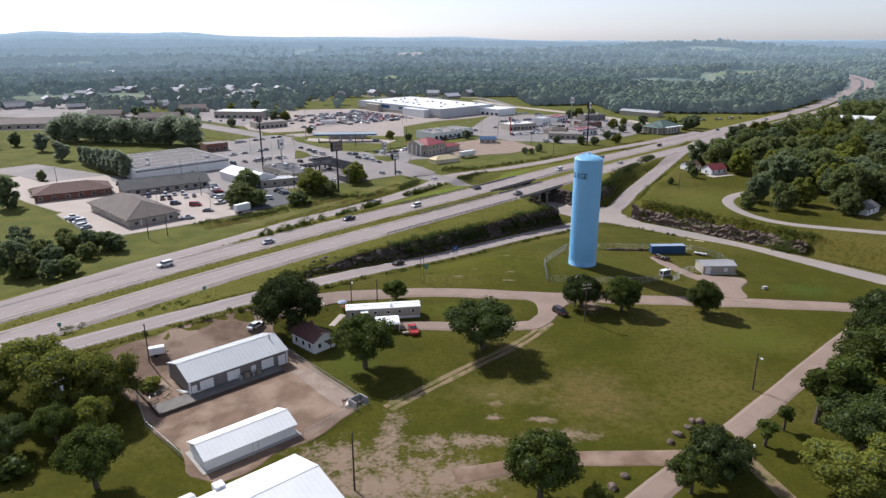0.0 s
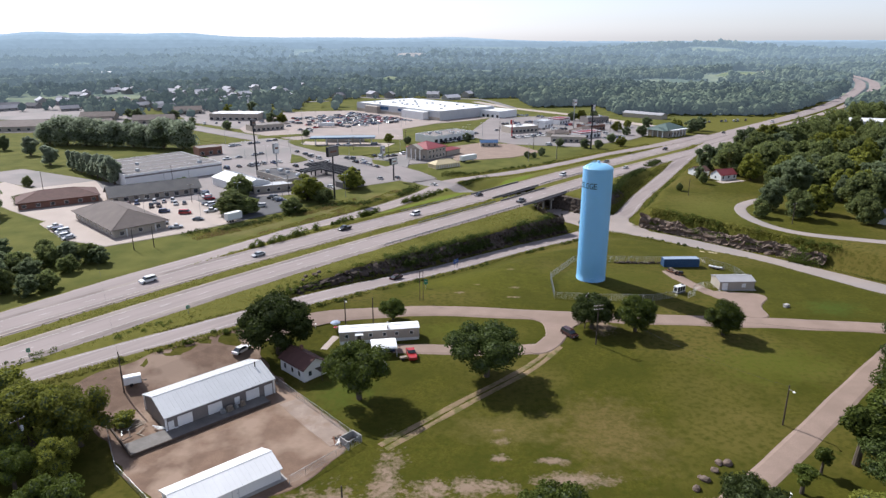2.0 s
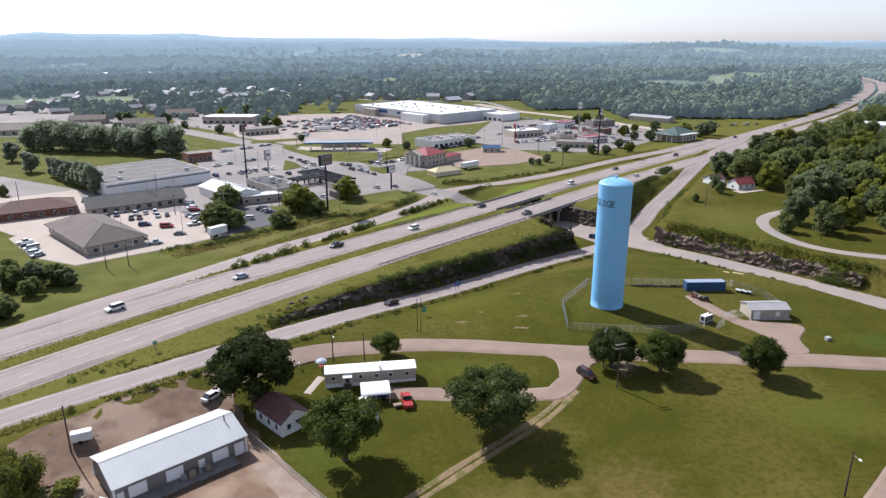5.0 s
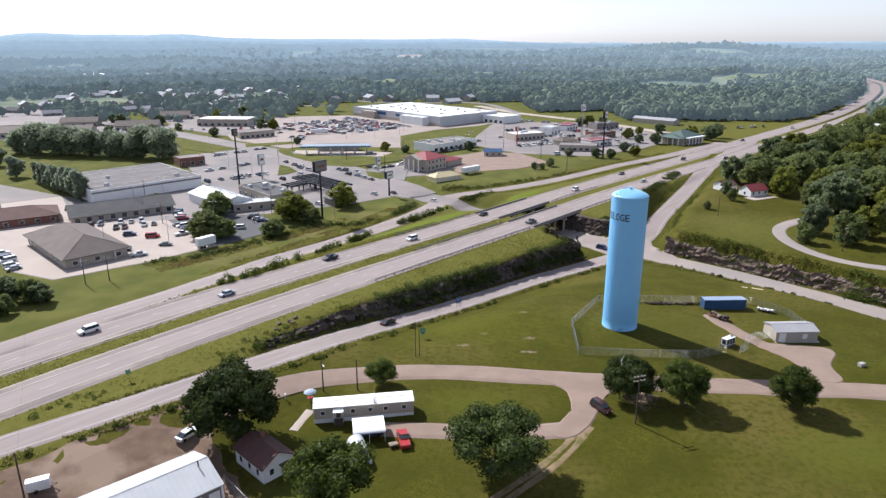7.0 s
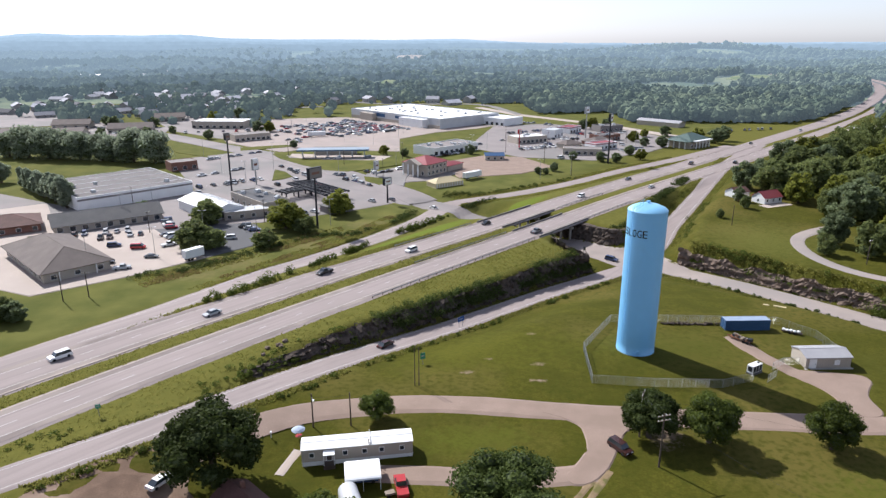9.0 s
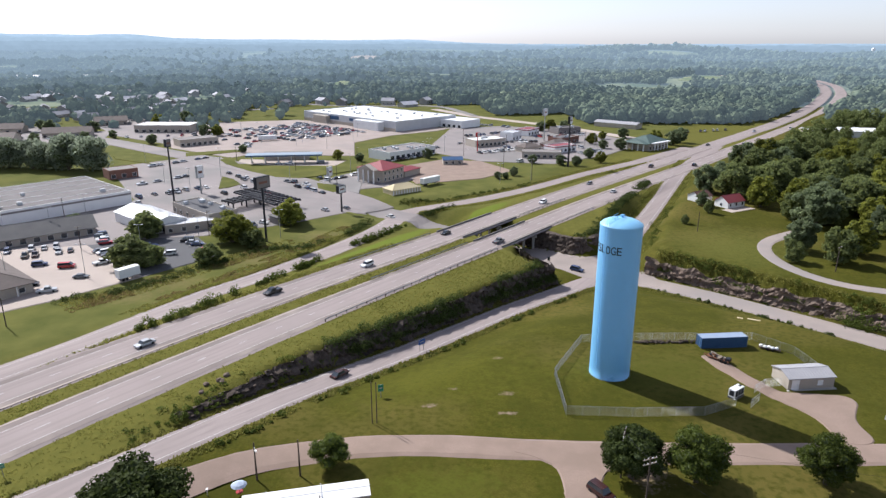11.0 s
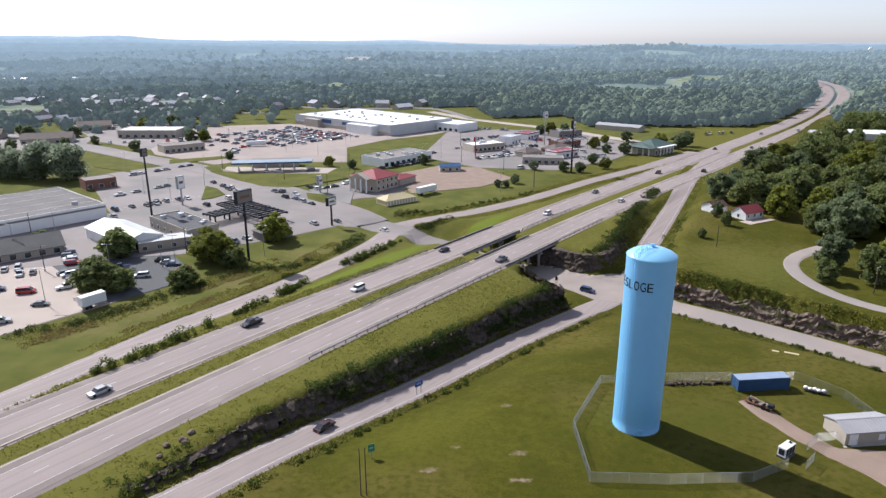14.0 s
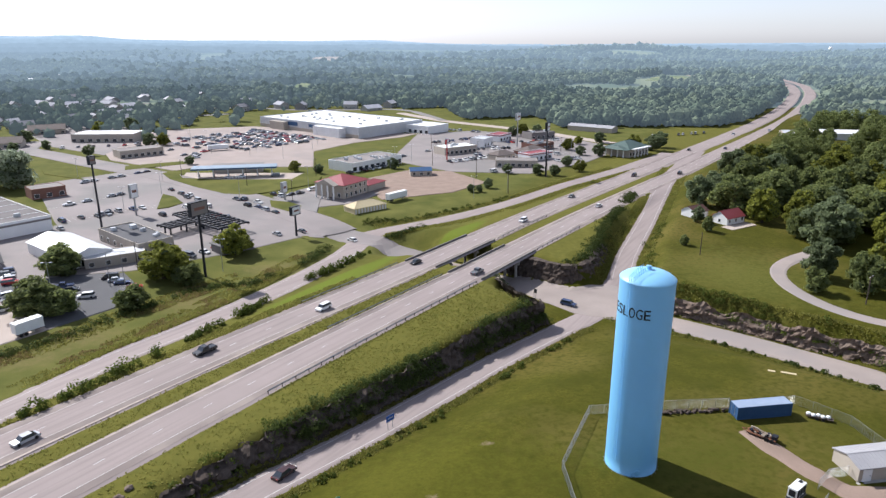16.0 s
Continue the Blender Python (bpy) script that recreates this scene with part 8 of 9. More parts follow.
panel(gar, 8, 7, "S", 0, 0.1, 3.0, 2.3, "roller_door", "white_metal", "white_metal")
hse = building("house", "grey house among the trees by the farm drive", "house", 178, 247, 11, 7.5, 35, 2.8, 4.8, "gable", "white_metal", "gray_shingle")
windows_row(hse, 11, 7.5, "S", 0.9, 1.0, 1.2, 2.8, 1.5)

tnt = thing("market_tent", "cream striped sales tent with peaked roof", "tent", 7.5, 386, None, 32)
M["tent_cream"] = mat("tent_cream", (0.62, 0.52, 0.32), (0.55, 0.46, 0.28), 0.8, bump=0.05)
part("canopy", hip_roof(17, 9, 2.4, 4.6, 0.2), M["tent_cream"], tnt)
part("side_wall", block(-8.4, 8.4, -4.4, 4.4, -0.3, 2.3), M["tent_cream"], tnt)
for k in np.arange(-8, 8.1, 1.6):
    part("stripe", block(k, k + 0.5, -4.45, -4.4, 0, 2.3), M["white_metal"], tnt)


def box_trailer(x, y, turn, length=12.5, label="long white box trailer"):
    t = thing("box_trailer", label, "trailer", x, y, land(x, y) + 0.25, turn)
    part("box", block(-length / 2, length / 2, -1.25, 1.25, 1.1, 3.9), M["white_metal"], t)
    part("chassis", block(-length / 2 + 0.3, length / 2 - 0.3, -0.5, 0.5, 0.7, 1.1), M["black_paint"], t)
    for u in (-length / 2 + 1.2, -length / 2 + 2.4):
        for e in (-1.0, 1.0):
            part("wheel", Shape().tube((u, e - 0.15, 0.5), (u, e + 0.15, 0.5), 0.5, 0.5, 12), M["tyre"], t)
    part("landing_leg", block(length / 2 - 2.6, length / 2 - 2.4, -0.9, 0.9, 0, 1.1), M["galvanised"], t)
    return t


box_trailer(23, 402, 42, label="white box trailer parked beside the gravel lot")
box_trailer(-88, 575, 14, 14, "long white freight trailer in the store car park")
box_trailer(-83.5, 265.5, 50, 7, "short white box trailer at the car park edge")
crg = thing("cargo_trailer", "small white enclosed cargo trailer in the dirt yard", "trailer", -66.4, 124.6, None, 25)
part("box", Shape().add([(x, y, z) for x in (-1.7, 1.7) for y, z in ((-0.9, 0.5), (0.9, 0.5), (0.9, 1.9), (0.7, 2.15), (-0.7, 2.15), (-0.9, 1.9))], [(0, 1, 2, 3, 4, 5), (11, 10, 9, 8, 7, 6)] + [(i, 6 + i, 6 + (i + 1) % 6, (i + 1) % 6) for i in range(6)]), M["white_metal"], crg)
part("drawbar", Shape().beam((1.7, -0.5, 0.5), (2.7, 0, 0.5), 0.09).beam((1.7, 0.5, 0.5), (2.7, 0, 0.5), 0.09), M["black_paint"], crg)
for e in (-0.95, 0.95):
    part("wheel", Shape().tube((-0.3, e - 0.1, 0.35), (-0.3, e + 0.1, 0.35), 0.35, 0.35, 12), M["tyre"], crg)


def pole_sign(x, y, h, w, d, label, material="dark_wood", face="white_metal", turn=50):
    t = thing("pole_sign", label, "sign", x, y, None, turn)
    part("pole", Shape().tube((0, 0, -0.5), (0, 0, h - d), 0.45, 0.35, 12), M[material], t)
    part("box", block(-w / 2, w / 2, -0.7, 0.7, h - d, h), M[material], t)
    for e in (-1, 1):
        part("face", block(-w / 2 + 0.3, w / 2 - 0.3, e * 0.72 - 0.03, e * 0.72 + 0.03, h - d + 0.3, h - 0.3), M[face], t)
        part("blank_bar", block(-w * 0.3, w * 0.3, e * 0.77 - 0.03, e * 0.77 + 0.03, h - d * 0.6, h - d * 0.4), M["brick"], t)
    return t


pole_sign(-46.6, 304.2, 25, 6.5, 4.5, "tall black pole sign with a square box", "black_paint", "gray_siding")
pole_sign(-97, 364, 31, 2.6, 3.4, "very tall dark pole with a narrow sign", "black_paint", "gray_siding")
pole_sign(-20.5, 347.5, 12, 4.6, 3.4, "dark pole sign at the street corner", "black_paint")
pole_sign(122, 556, 24, 6.0, 5.0, "tall pole sign above the restaurants", "galvanised")
pole_sign(110, 447, 30, 3.6, 4.6, "very tall dark pole sign by the highway", "black_paint")
pole_sign(-92, 392, 14, 3.6, 6.0, "red and white shop sign on a pole", "galvanised", "white_metal")
pole_sign(64, 510, 13, 3.0, 3.0, "small red pole sign by the restaurants", "car_red")
pole_sign(-30, 412, 9, 3.0, 5.0, "white bank sign with grey bars", "galvanised")


def lamp_post(x, y, h=11.0):
    t = thing("street_lamp", "tall thin grey car park lamp", "lamp", x, y, None, 0, "car park lamps")
    part("pole", Shape().tube((0, 0, -0.3), (0, 0, h), 0.12, 0.07, 8), M["galvanised"], t)
    part("arm", Shape().beam((-1.1, 0, h), (1.1, 0, h), 0.08), M["galvanised"], t)
    for e in (-1.2, 1.2):
        part("lamp_head", block(e - 0.35, e + 0.35, -0.2, 0.2, h - 0.05, h + 0.12), M["gray_metal"], t)
    return t


for x, y in ((-100, 402), (-149, 486), (-132, 322), (-98, 269), (-74, 299), (-42, 309), (-63, 546), (-23, 571), (41, 508), (26, 484), (-40, 530), (-90, 560), (-110, 590), (150, 520), (88, 500), (-70, 300), (-88, 292), (-118, 262), (-128, 345), (-118, 420), (-92, 435), (-60, 560), (-100, 600), (-20, 590), (-60, 640), (-120, 640), (79, 410), (60, 400), (30, 500), (90, 505), (140, 545), (-20, 440), (-52, 420), (-100, 470)):
    lamp_post(x, y, 11)

M["siding_pool"] = mat("house_siding", (0.36, 0.35, 0.34), (0.29, 0.28, 0.27), 0.7, grain=6, bump=0.05, vary=0.3)
# roof grey lightened: the glint of backlit shingles is put into the colour
M["roof_pool"] = mat("house_shingle_glint", (0.36, 0.36, 0.385), (0.27, 0.27, 0.29), 0.9, grain=4, amount=0.3, bump=0.1, vary=0.6, spec=0.08)


def suburb():
    """Houses of the streets behind the shops."""
    rng = random.Random(31)
    kinds = []
    for L, W, e, r in ((17, 10, 3.0, 5.8), (21, 12, 3.0, 6.2), (15, 11, 5.2, 8.2)):
        t = building("house", "suburban house with pale walls and grey shingle roof", "house", 0, 0, L, W, 0, e, r, "gable", "siding_pool", "roof_pool", group="suburban houses", over=0.6)
        for u in (-L * 0.3, 0, L * 0.3):
            panel(t, L, W, "S", u, 1.0, 1.3, 1.2)
        kinds.append([t, False])
    for x, y in HOUSES:
        k = rng.choice(kinds)
        m = pose(x, y, land(x, y) + 0.2, 0, 0, rng.choice((-20, 35, 70, 125)) + rng.uniform(-12, 12))
        if not k[1]:
            k[0].matrix_world, k[1] = m, True
        else:
            copy_thing(k[0], m)


suburb()
lot("west_lot", [(-520, 800), (-440, 800), (-374, 770), (-330, 700), (-320, 660), (-384, 640), (-480, 660)], M["lot_asphalt"], "worn grey lot and lanes between the western houses", 0.3, 12.0)
lot("west_lot", [(-285.5, 738.5), (-247.7, 764.3), (-183.1, 733.8), (-164, 657.2), (-160.5, 566.3), (-215.8, 616)], M["lot_asphalt"], "worn grey lot beside the long flat shop", 0.26, 12.0)
lot("bank_lot", [(-36, 419), (-21.3, 426.6), (-16, 420), (-13, 410), (-14.1, 387), (-25.4, 398)], M["asphalt"], "dark asphalt lot before the bank", 0.44, 6.0)
lot("west_shops_lot", [(-390, 545), (-240, 560), (-215, 590), (-225, 640), (-300, 655), (-380, 620)], M["lot_asphalt"], "worn asphalt between the western shops", 0.3, 12.0)
for x, y, L, W, turn in ((-248, 612, 34, 16, 12), (-352, 572, 54, 34, 12), (-244, 690, 26, 16, 20), (-292, 578, 40, 28, 14), (-310, 640, 30, 16, 10)):
    b = building("shop_hall", "low brownish shop building with a grey roof", "shop", x, y, L, W, turn, 4.4, 7.8, "gable", "tan_siding", "brown_shingle", over=0.8)
    windows_row(b, L, W, "S", 0.8, 2.4, 1.9, 7)


GREENS = ([(-105, 490.3), (-100.1, 500), (-90.5, 475), (-66, 466), (-30, 462), (-24, 480), (-16.5, 478), (-14, 467.3), (-16, 447.3), (-33.6, 433.8), (-47.5, 425.3), (-61.1, 429.7), (-77.6, 447.8), (-96.8, 473)],
          [(-133.7, 519.6), (-102.5, 531.5), (-98, 522.1), (-129.6, 504.7)],
          [(-91.1, 434.4), (-83.6, 426.6), (-77, 412.5), (-81.5, 404.3), (-85.8, 402)],
          [(-37, 412), (-27.3, 407), (-20.5, 397.5), (-27, 390), (-35, 399.1)],
          [(-150, 488), (-142, 478), (-172, 500), (-178, 512)])
for corners in GREENS:
    lot("grass_island", corners, M["grass"], "kerbed grass island between the lanes", 0.48, 6.0)


def on_green(x, y):
    """Whether a spot lies on one of the grass islands or at their kerb."""
    for ring in GREENS:
        inside = False
        for (x0, y0), (x1, y1) in zip(ring, ring[1:] + ring[:1]):
            if (y0 > y) != (y1 > y) and x < x0 + (x1 - x0) * (y - y0) / (y1 - y0):
                inside = not inside
            k = min(1, max(0, ((x - x0) * (x1 - x0) + (y - y0) * (y1 - y0)) / ((x1 - x0) ** 2 + (y1 - y0) ** 2)))
            if math.hypot(x - x0 - k * (x1 - x0), y - y0 - k * (y1 - y0)) < 2.2:
                return True
        if inside:
            return True
    return False


def parked():
    """Rows of parked cars."""
    rng = random.Random(9)
    cols = ("white", "silver", "black", "grey", "navy", "red", "maroon", "white", "silver", "grey")
    kinds = ("sedan", "sedan", "suv", "suv", "pickup", "van")

    def row(x0, y0, x1, y1, n, turn, fill, group, where="parked in the car park"):
        for i in range(n):
            if rng.random() < fill:
                k = i / max(1, n - 1)
                kind, col, x, y = rng.choice(kinds), rng.choice(cols), x0 + (x1 - x0) * k + rng.uniform(-0.3, 0.3), y0 + (y1 - y0) * k + rng.uniform(-0.3, 0.3)
                if on_green(x, y):
                    continue
                car(kind, col, x, y, turn + rng.choice((0, 180)), group=group, where=where)
    ux, uy = math.cos(radians(-48)), math.sin(radians(-48))
    for j in range(7):
        for side in (0, 6):
            d = 22 + j * 17 + side
            ox, oy = -2 + 37 * math.sin(radians(-48)) - d * 0.743, 688 - 37 * math.cos(radians(-48)) - d * 0.669
            row(ox - 46 * ux, oy - 46 * uy, ox + 44 * ux, oy + 44 * uy, 30, 42, 0.72 - 0.1 * j, "store car park cars")
    row(-153, 259, -139.5, 242.5, 7, 45, 0.95, "office cars")
    row(-104, 296, -95, 286, 5, 40, 0.8, "office cars")
    row(-115, 298, -128, 292, 5, 110, 0.9, "shop cars")
    row(-112, 318, -106, 306, 5, 20, 0.9, "shop cars")
    row(-140, 297, -122, 303, 6, 110, 0.7, "shop cars")
    for x, y, t in ((-112, 262, 10), (-104, 256, 20), (-99, 268, 5), (-118, 282, 15), (-108, 279, 8), (-98, 282, 40)):
        car(rng.choice(kinds), rng.choice(cols), x, y, t, group="office cars", where="parked on pale concrete")
    row(-88, 300, -78, 290, 4, 10, 0.8, "restaurant cars")
    row(-76, 306, -66, 296, 5, 10, 0.8, "restaurant cars")
    row(-130, 358, -116, 372, 6, -50, 0.5, "market cars")
    row(-120, 385, -96, 405, 9, -50, 0.6, "market cars")
    row(-108, 392, -84, 412, 9, -50, 0.45, "market cars")
    row(-134, 410, -112, 436, 9, 40, 0.5, "market cars")
    row(-60, 384, -44, 372, 5, 40, 0.8, "restaurant cars")
    row(-56, 326, -48, 334, 3, -40, 0.7, "restaurant cars")
    row(-22, 426, -10, 440, 4, 40, 0.7, "bank cars")
    row(56, 520, 92, 522, 11, 100, 0.6, "restaurant cars")
    row(88, 548, 128, 548, 12, 100, 0.6, "restaurant cars")
    row(110, 505, 150, 520, 12, 110, 0.55, "restaurant cars")
    row(100, 515, 135, 528, 11, 110, 0.6, "restaurant cars")
    row(62, 556, 92, 570, 10, 110, 0.6, "restaurant cars")
    row(120, 575, 160, 582, 12, 100, 0.6, "restaurant cars")
    row(84, 464, 110, 486, 8, 40, 0.5, "shop cars")
    row(64, 500, 92, 512, 9, 110, 0.7, "restaurant cars")
    row(128, 490, 148, 500, 7, 110, 0.7, "restaurant cars")
    row(140, 560, 160, 548, 7, 60, 0.7, "restaurant cars")
    row(66, 585, 96, 600, 9, 110, 0.6, "restaurant cars")
    row(30, 520, 56, 545, 8, 40, 0.6, "shop cars")
    row(86, 660, 110, 640, 8, 40, 0.6, "store car park cars")
    row(-2, 470, 26, 494, 8, 131, 0.7, "shop cars")
    row(-140, 470, -112, 500, 9, 40, 0.6, "market cars")
    row(-60, 402, -84, 432, 8, 128, 0.5, "market cars")
    row(-205, 600, -150, 610, 12, 95, 0.5, "shop cars")
    row(-300, 600, -240, 598, 12, 95, 0.5, "shop cars")
    row(-84, 470, -40, 472, 8, 5, 0.5, "station cars", "standing below the station canopy")
    row(-30, 392, -100, 478, 12, 128, 0.6, "street cars", "waiting on the town street")
    for kind, col, x, y, t in (("sedan", "black", -89.2, 443, 128), ("suv", "grey", -81.9, 432, 128), ("sedan", "white", -76.9, 428.6, 128), ("suv", "white", -63.7, 402.3, 128), ("sedan", "black", -49.7, 413.4, 128), ("pickup", "grey", -52.7, 415, 128), ("suv", "black", -46.2, 402.8, 128), ("sedan", "navy", -40.8, 398.6, 128), ("suv", "silver", -37.1, 393.4, 128), ("sedan", "black", -32.4, 388.3, 128), ("pickup", "white", -41.8, 407.4, 128), ("suv", "white", -73.3, 402.2, 128), ("suv", "black", -80.4, 389.1, 128), ("sedan", "white", 1, 347.2, 128), ("sedan", "black", -36.3, 424.1, 128), ("sedan", "white", -32.4, 426.5, 128), ("sedan", "grey", -19, 355.8, 128), ("sedan", "silver", -28, 349.5, 128)):
        car(kind, col, x, y, t, group="street cars", where="waiting on the town street")
    row(235, 585, 290, 600, 14, 60, 0.7, "roadside cars", "parked beside the highway")
    row(520, 885, 560, 905, 12, 60, 0.8, "roadside cars", "parked beside the highway")
    row(-35, 417, -24, 423, 4, 40, 0.8, "bank cars")
    row(-66, 318, -54, 306, 5, 10, 0.6, "restaurant cars")
    # traffic, as it stands
    for a, lane, kind, col in ((-44, -11.1, "suv", "white"), (-8, -7.4, "sedan", "silver"), (34, -11.1, "pickup", "black"), (70, -7.4, "suv", "white"), (118, -11.1, "sedan", "black"), (186, -7.4, "suv", "white"), (240, -11.1, "sedan", "grey"), (310, -7.4, "suv", "maroon"), (420, -11.1, "sedan", "black"), (520, -7.4, "suv", "silver"),
                               (120, 11.1, "pickup", "grey"), (228, 7.4, "sedan", "white"), (330, 11.1, "suv", "black"), (440, 7.4, "sedan", "navy"), (560, 11.1, "van", "white")):
        x, y = from_road(a, median(a) + lane)
        car(kind, col, x, y, HEAD + (180 if lane < 0 else 0), float(deck(a)) + 0.07, "highway traffic", "standing on the highway")
    x, y = from_road(14, ramp_off(14))
    car("sedan", "maroon", x, y, HEAD, float(ramp_height(14)) + 0.12, where="standing on the exit ramp")
    car("suv", "navy", 66, 277, -45, land(66, 277) + 0.12, where="standing at the road junction")


parked()


def bay_lines(name, rows, label):
    """Painted parking bays: rows of (x0, y0, x1, y1, how many, turn of a bay)."""
    s = Shape()
    for x0, y0, x1, y1, n, turn in rows:
        for i in range(n + 1):
            x, y = x0 + (x1 - x0) * i / n, y0 + (y1 - y0) * i / n
            m = pose(x, y, land(x, y) + 0.32, 0, 0, turn)
            s.add([m @ Vector(c) for c in ((-2.6, -0.07, 0), (2.6, -0.07, 0), (2.6, 0.07, 0), (-2.6, 0.07, 0))], [(0, 1, 2, 3)])
    return solo(name, s, M["white_line"], label, "marking", "stuff")


bay_lines("bay_lines", ((-88, 301, -77, 289, 6, 10), (-77, 307, -66, 295, 6, 10), (-104, 297, -94, 285, 6, 40), (-153, 259, -139, 242, 8, 45), (-120, 385, -96, 405, 12, -50), (-108, 392, -84, 412, 12, -50), (-134, 410, -112, 436, 13, 40), (-60, 384, -44, 372, 8, 40), (56, 520, 92, 522, 14, 100), (88, 548, 128, 548, 15, 100), (110, 505, 150, 520, 16, 110), (120, 575, 160, 582, 15, 100)), "white painted parking bay lines")
for line in ([(-420, 770), (-340, 790), (-260, 775), (-180, 800), (-120, 830)], [(-400, 850), (-320, 845), (-240, 860), (-150, 900), (-90, 905)], [(-250, 690), (-262, 740), (-275, 800), (-270, 900), (-240, 980)], [(-110, 905), (-60, 862), (0, 852), (60, 862), (75, 835), (95, 727)]):
    road("side_street", line, 7.0, M["asphalt"], "grey side street between the houses", lift=0.35, pave=False, gap=12.0)

# ---- small things ----
def boulder(x, y, r, seed, label="rough grey boulder lying on the grass", group="park boulders"):
    bm = bmesh.new()
    bmesh.ops.create_icosphere(bm, subdivisions=3, radius=r)
    for v in bm.verts:
        k = 1 + 0.28 * noise.noise(v.co * (1.4 / r) + Vector((seed, 0, 0))) + 0.1 * noise.noise(v.co * (4 / r) + Vector((0, seed, 0)))
        v.co = Vector((v.co.x * k * 1.25, v.co.y * k, v.co.z * k * 0.72))
    me = bpy.data.meshes.new("boulder")
    bm.to_mesh(me)
    bm.free()
    me.materials.append(M["limestone"])
    solo("boulder", me, None, label, "boulder", m=pose(x, y, land(x, y) + r * 0.3, 0, 0, seed * 40), group=group)


for i, (x, y, r) in enumerate(((48.3, 95.6, 0.95), (46.8, 95.9, 0.8), (45.2, 93.8, 0.8), (42.6, 91.4, 0.9), (42, 92.2, 0.5), (40.2, 89.1, 0.8), (26, 76.7, 1.0), (28.9, 79.6, 0.8))):
    boulder(x, y, r * 0.8, i + 1)
for i in range(5):
    boulder(*from_road(-14 + 1.7 * i + (i * 7 % 3), ramp_off(-10 + 2 * i) - 10.5 - (i * 5 % 3)), 0.5 + 0.12 * (i % 3), 20 + i, "pale boulder on the bank above the cut", "bank boulders")
rng = random.Random(12)
for i in range(34):
    k = i / 33
    x, y = 58.5 + 14.5 * k + rng.uniform(-0.4, 0.4), 202.0 - 0.8 * k + rng.uniform(-0.5, 0.5)
    n = rng.uniform(0.5, 1.0)
    solo("scrap_log", Shape().tube((-n, 0, 0), (n, rng.uniform(-0.2, 0.2), rng.uniform(-0.1, 0.3)), rng.uniform(0.15, 0.34), rng.uniform(0.12, 0.28), 8), M["dark_wood"], "dark log of a long low pile on the grass", "log", m=pose(x, y, land(x, y) + rng.uniform(0.15, 0.6) * (0.6 + 0.4 * math.sin(9 * k)), rng.uniform(-8, 8), rng.uniform(-25, 25), rng.uniform(-80, 80)), group="log pile")

trk = thing("equipment_trailer", "low trailer heaped with rusty tan machine parts on gravel", "trailer", 74.0, 191.4, None, 128)
part("bed", block(-2.6, 2.6, -0.9, 0.9, 0.5, 0.65), M["rust"], trk)
part("drawbar", Shape().beam((2.6, -0.5, 0.55), (3.7, 0, 0.5), 0.1).beam((2.6, 0.5, 0.55), (3.7, 0, 0.5), 0.1), M["rust"], trk)
for u in (-2.0, -1.1):
    for e in (-1.05, 1.05):
        part("wheel", Shape().tube((u, e - 0.14, 0.42), (u, e + 0.14, 0.42), 0.42, 0.42, 14), M["tyre"], trk)
for i in range(16):
    a, b, c = rng.uniform(0.2, 0.7), rng.uniform(0.12, 0.35), rng.uniform(0.12, 0.4)
    part("machine_part", block(-a, a, -b, b, 0, c), M[("rust", "pale_wood", "rust", "tan_siding", "black_paint")[i % 5]], trk).matrix_local = pose(-2.2 + 4.4 * i / 15, rng.uniform(-0.5, 0.5), 0.64 + rng.uniform(0, 0.35), rng.uniform(-12, 12), rng.uniform(-18, 18), rng.uniform(0, 180))
part("boom", Shape().beam((-1.8, 0.3, 1.0), (1.9, -0.1, 1.5), 0.22), M["pale_wood"], trk)
part("engine", block(-2.6, -1.7, -0.6, 0.6, 0.64, 1.3), M["black_paint"], trk)
skd = thing("flat_trailer", "low dark flatbed trailer with white sacks beside the fence", "trailer", 89.2, 195.8, None, -35)
part("bed", block(-2.5, 2.3, -0.6, 0.6, 0.4, 0.5), M["dark_wood"], skd)
for u in (-0.5, 0.5):
    for e in (-0.7, 0.7):
        part("wheel", Shape().tube((u, e - 0.1, 0.3), (u, e + 0.1, 0.3), 0.3, 0.3, 10), M["tyre"], skd)
for i, u in enumerate((-2.0, -1.15, -0.3, 0.5, 1.4)):
    part("sack", Shape().lathe([(0.3, 0), (0.46, 0.14), (0.44, 0.34), (0.25, 0.5), (0.02, 0.54)], 12), M["white_metal"], skd, smooth=True).matrix_local = pose(u, 0.15 * (-1) ** i, 0.5, 0, 0, 50 * i)
for x, y, L in ((96.5, 215.5, 1.6), (93.6, 217.4, 0.8)):
    solo("loose_board", Shape().box(-L, L, -0.35, 0.35, 0, 0.08), M["tent_cream"], "pale board lying on the grass", "board", m=pose(x, y, land(x, y) + 0.05, 0, 0, -32))

cart = thing("garden_cart", "small brown garden cart beside the red pickup", "cart", -9.6, 137.0, None, 20)
part("tray", block(-0.8, 0.8, -0.5, 0.5, 0.4, 0.75), M["pale_wood"], cart)
for e in (-0.55, 0.55):
    part("wheel", Shape().tube((-0.3, e - 0.06, 0.25), (-0.3, e + 0.06, 0.25), 0.25, 0.25, 10), M["tyre"], cart)
umb = thing("garden_parasol", "pale blue and red garden parasol on a stand", "parasol", -27.3, 153.2, None, 0)
part("stand", Shape().tube((0, 0, 0), (0, 0, 2.2), 0.05, 0.05, 8), M["car_red"], umb)
M["parasol"] = mat("parasol_cloth", (0.45, 0.52, 0.62), (0.38, 0.44, 0.56), 0.8, bump=0)
part("canopy", Shape().lathe([(1.3, 2.0), (0.9, 2.3), (0.05, 2.55)], 10), M["parasol"], umb)
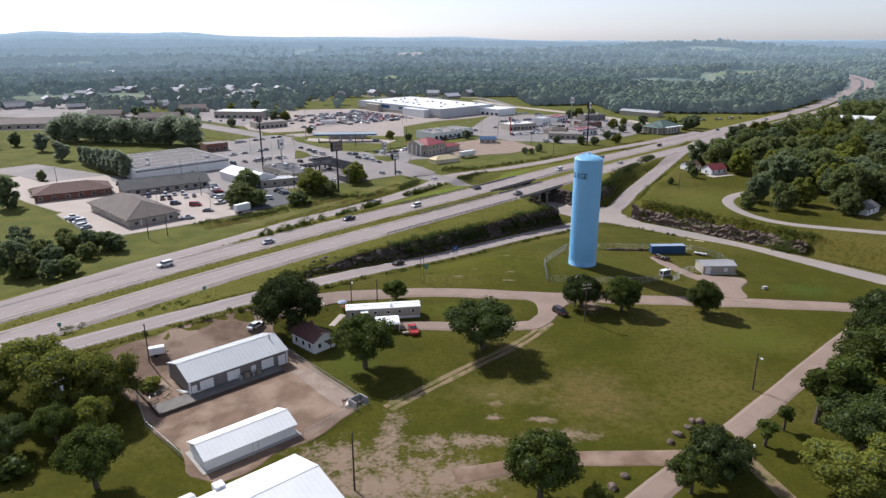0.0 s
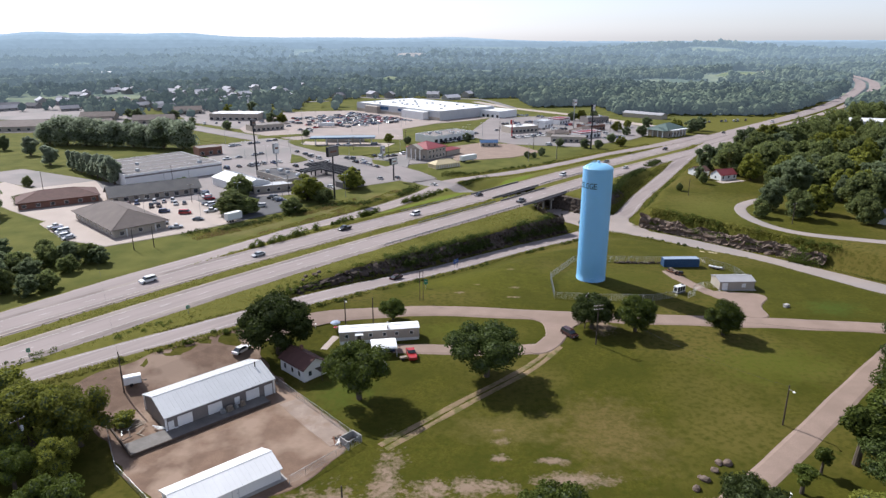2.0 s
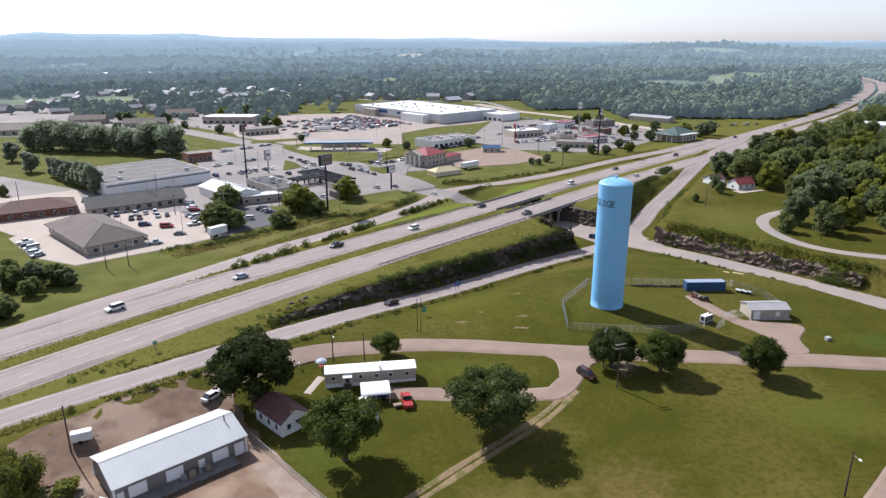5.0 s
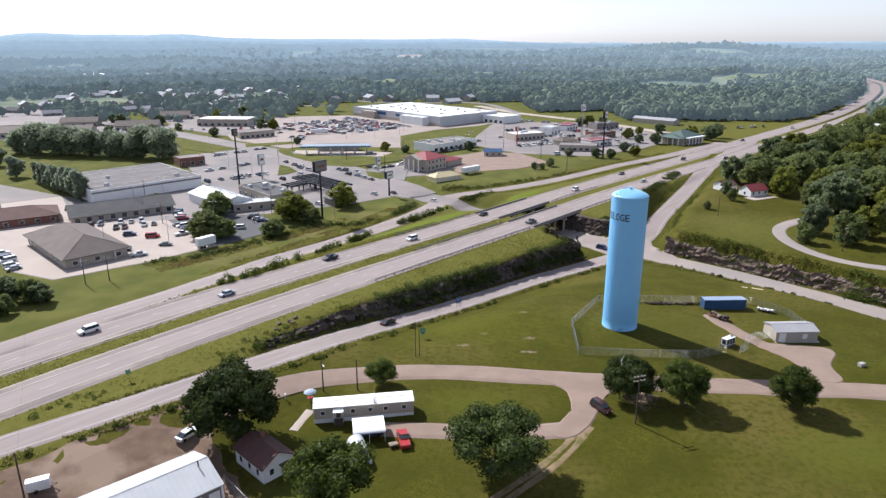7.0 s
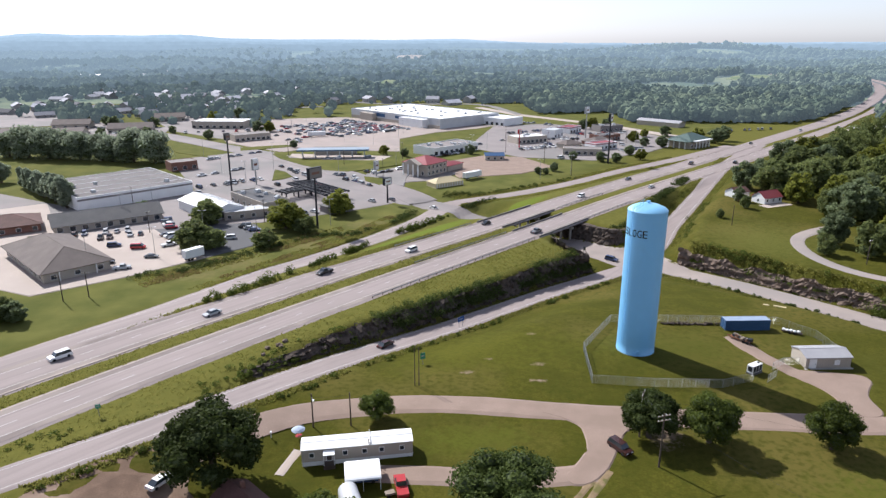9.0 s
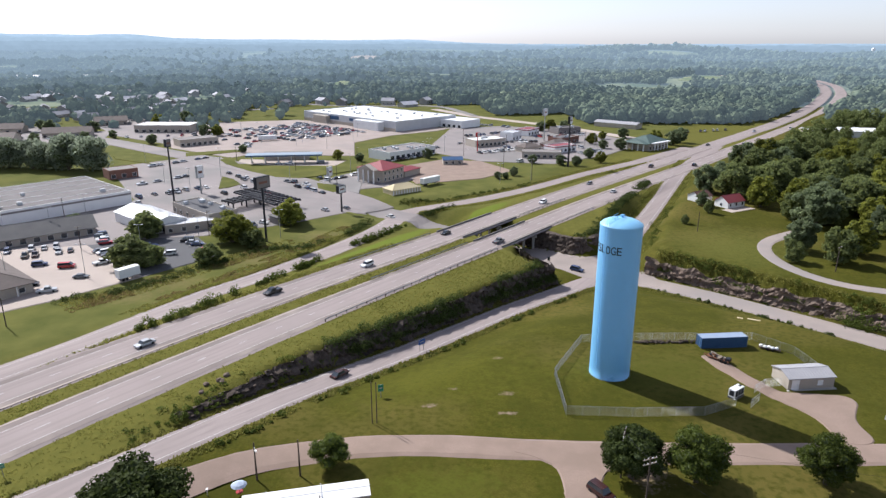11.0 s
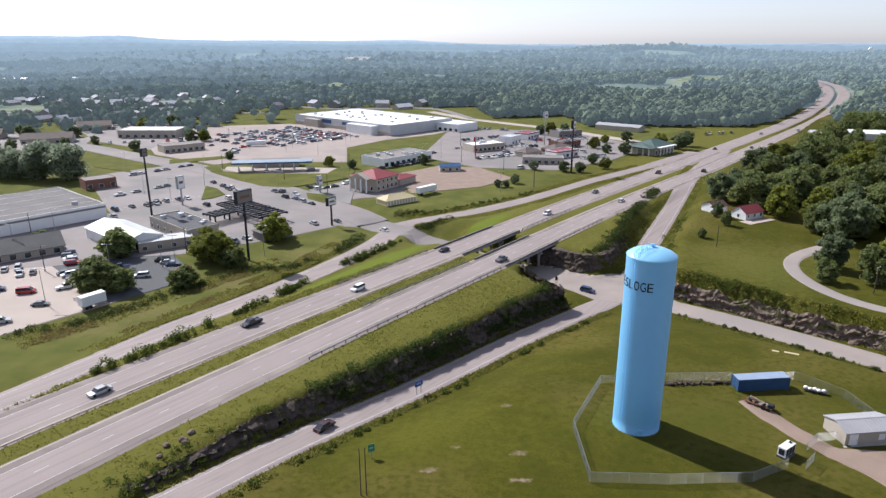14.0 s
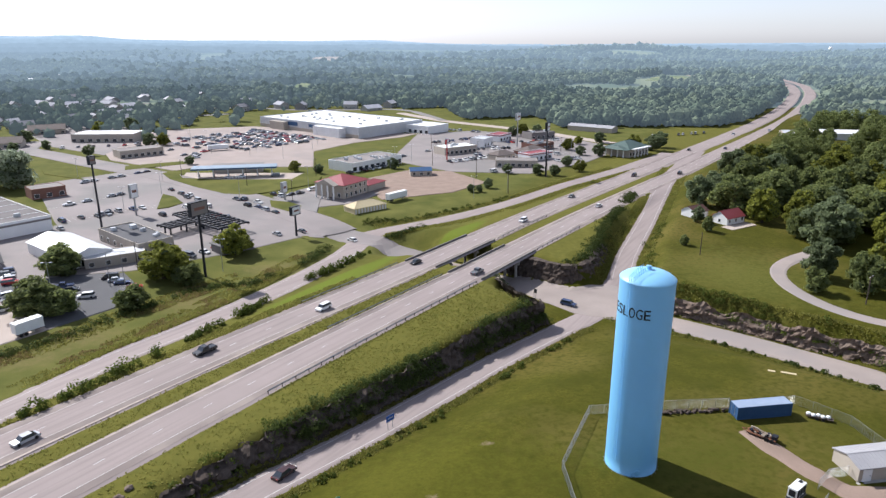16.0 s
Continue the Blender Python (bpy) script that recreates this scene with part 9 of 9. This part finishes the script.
part("table", Shape().lathe([(0.6, 0.7), (0.6, 0.76)], 14), M["car_red"], umb)
solo("mailbox", Shape().box(-0.06, 0.06, -0.06, 0.06, 0, 1.0).box(-0.14, 0.14, -0.28, 0.28, 1.0, 1.25), M["white_metal"], "white mailbox on a post by the drive", "mailbox", m=pose(-32.3, 152.8, land(-32.3, 152.8)))
solo("mailbox", Shape().box(-0.06, 0.06, -0.06, 0.06, 0, 1.0).box(-0.14, 0.14, -0.28, 0.28, 1.0, 1.25), M["white_metal"], "white mailbox on a post at the park road", "mailbox", m=pose(54.2, 86.0, land(54.2, 86)))
bin_ = thing("concrete_bin", "open concrete block bin full of scrap", "bin", -18.4, 104.2, None, 45)
for x0, x1, y0, y1 in ((-1.6, 1.6, 1.2, 1.4), (1.4, 1.6, -1.2, 1.2), (-1.6, -1.4, -1.2, 1.2)):
    part("wall", block(x0, x1, y0, y1, -0.3, 1.5), M["concrete"], bin_)
for i in range(8):
    solo("scrap_board", Shape().box(-0.8 - 0.1 * (i % 3), 0.8, -0.12, 0.12, 0, 0.06), M["pale_wood" if i % 2 else "white_metal"], "loose scrap board beside the concrete bin", "board", m=pose(-20.8 + 0.35 * i % 2, 104.4 - 0.3 * i + 1.2, land(-20, 104) + 0.15 + 0.05 * i, 4 * i, 3 * i, 37 * i), group="scrap boards")
for i in range(14):
    n = 0.6 + 0.5 * ((i * 7) % 5) / 4
    solo("scrap_board", Shape().box(-n, n, -0.14, 0.14, 0, 0.07), M[("pale_wood", "dark_wood", "white_metal", "rust")[i % 4]], "loose plank heaped at the end of the slab", "board", m=pose(-21.6 + 0.42 * (i % 7), 105.6 + 0.9 * math.sin(i * 2.4) - 0.14 * (i % 7), land(-21, 105.5) + 0.16 + 0.05 * (i % 5), 5 * math.sin(i), 5 * math.cos(i * 1.7), 41 * i), group="scrap boards")
solo("meter_box", Shape().box(-0.7, 0.7, -0.5, 0.5, 0, 0.8), M["concrete"], "small grey utility box on the grass", "utility box", m=pose(95.4, 164.6, land(95.4, 164.6), 0, 0, 20))
slab = lot("yard_slab", [(-34.4, 118.1), (-30.5, 120.7), (-21.6, 110.5), (-17.8, 105.4), (-22.1, 103.2), (-27.1, 109.0)], M["worn_concrete"], "pale concrete slab strip inside the yard", 0.13)
walk_path = road("garden_path", [(-27.0, 150), (-30.5, 146.5), (-29, 143)], 0.9, M["lot_concrete"], "narrow pale garden path", lift=0.09, pave=False)
far_road = road("far_road", [(512, 871), (560, 984), (597, 1097), (618, 1206), (657, 1338), (760, 1420)], 11, M["lot_concrete"], "pale country road climbing through fields", lift=0.6, pave=False)


def far_tower(x, y, h, r):
    t = thing("far_water_tower", "pale far water tower with a round tank on a stem", "water tower", x, y)
    part("stem", Shape().lathe([(r * 0.45, 0), (r * 0.28, h * 0.2), (r * 0.28, h * 0.65)], 16), M["white_metal"], t)
    part("tank", Shape().lathe([(r * 0.28, h * 0.6), (r * 0.8, h * 0.7), (r, h * 0.83), (r * 0.7, h * 0.96), (0.1, h)], 24), M["white_metal"], t, smooth=True)
    return t


far_tower(1850, 2480, 36, 7.5)
for x, y, L, W, turn, h in ((1640, 2330, 190, 50, 10, 11), (1180, 1985, 60, 24, 20, 8), (1500, 2080, 70, 26, -10, 9), (700, 2450, 80, 30, 5, 9), (-215, 1720, 60, 22, 10, 8), (-300, 1760, 50, 20, -12, 8), (-160, 1800, 46, 20, 24, 8), (-700, 1500, 50, 22, 15, 8), (-620, 1540, 40, 20, -8, 8)):
    building("far_hall", "pale far hall among the woods", "hall", x, y, L, W, turn, h, h + 2, "gable", "white_metal", "gray_metal")
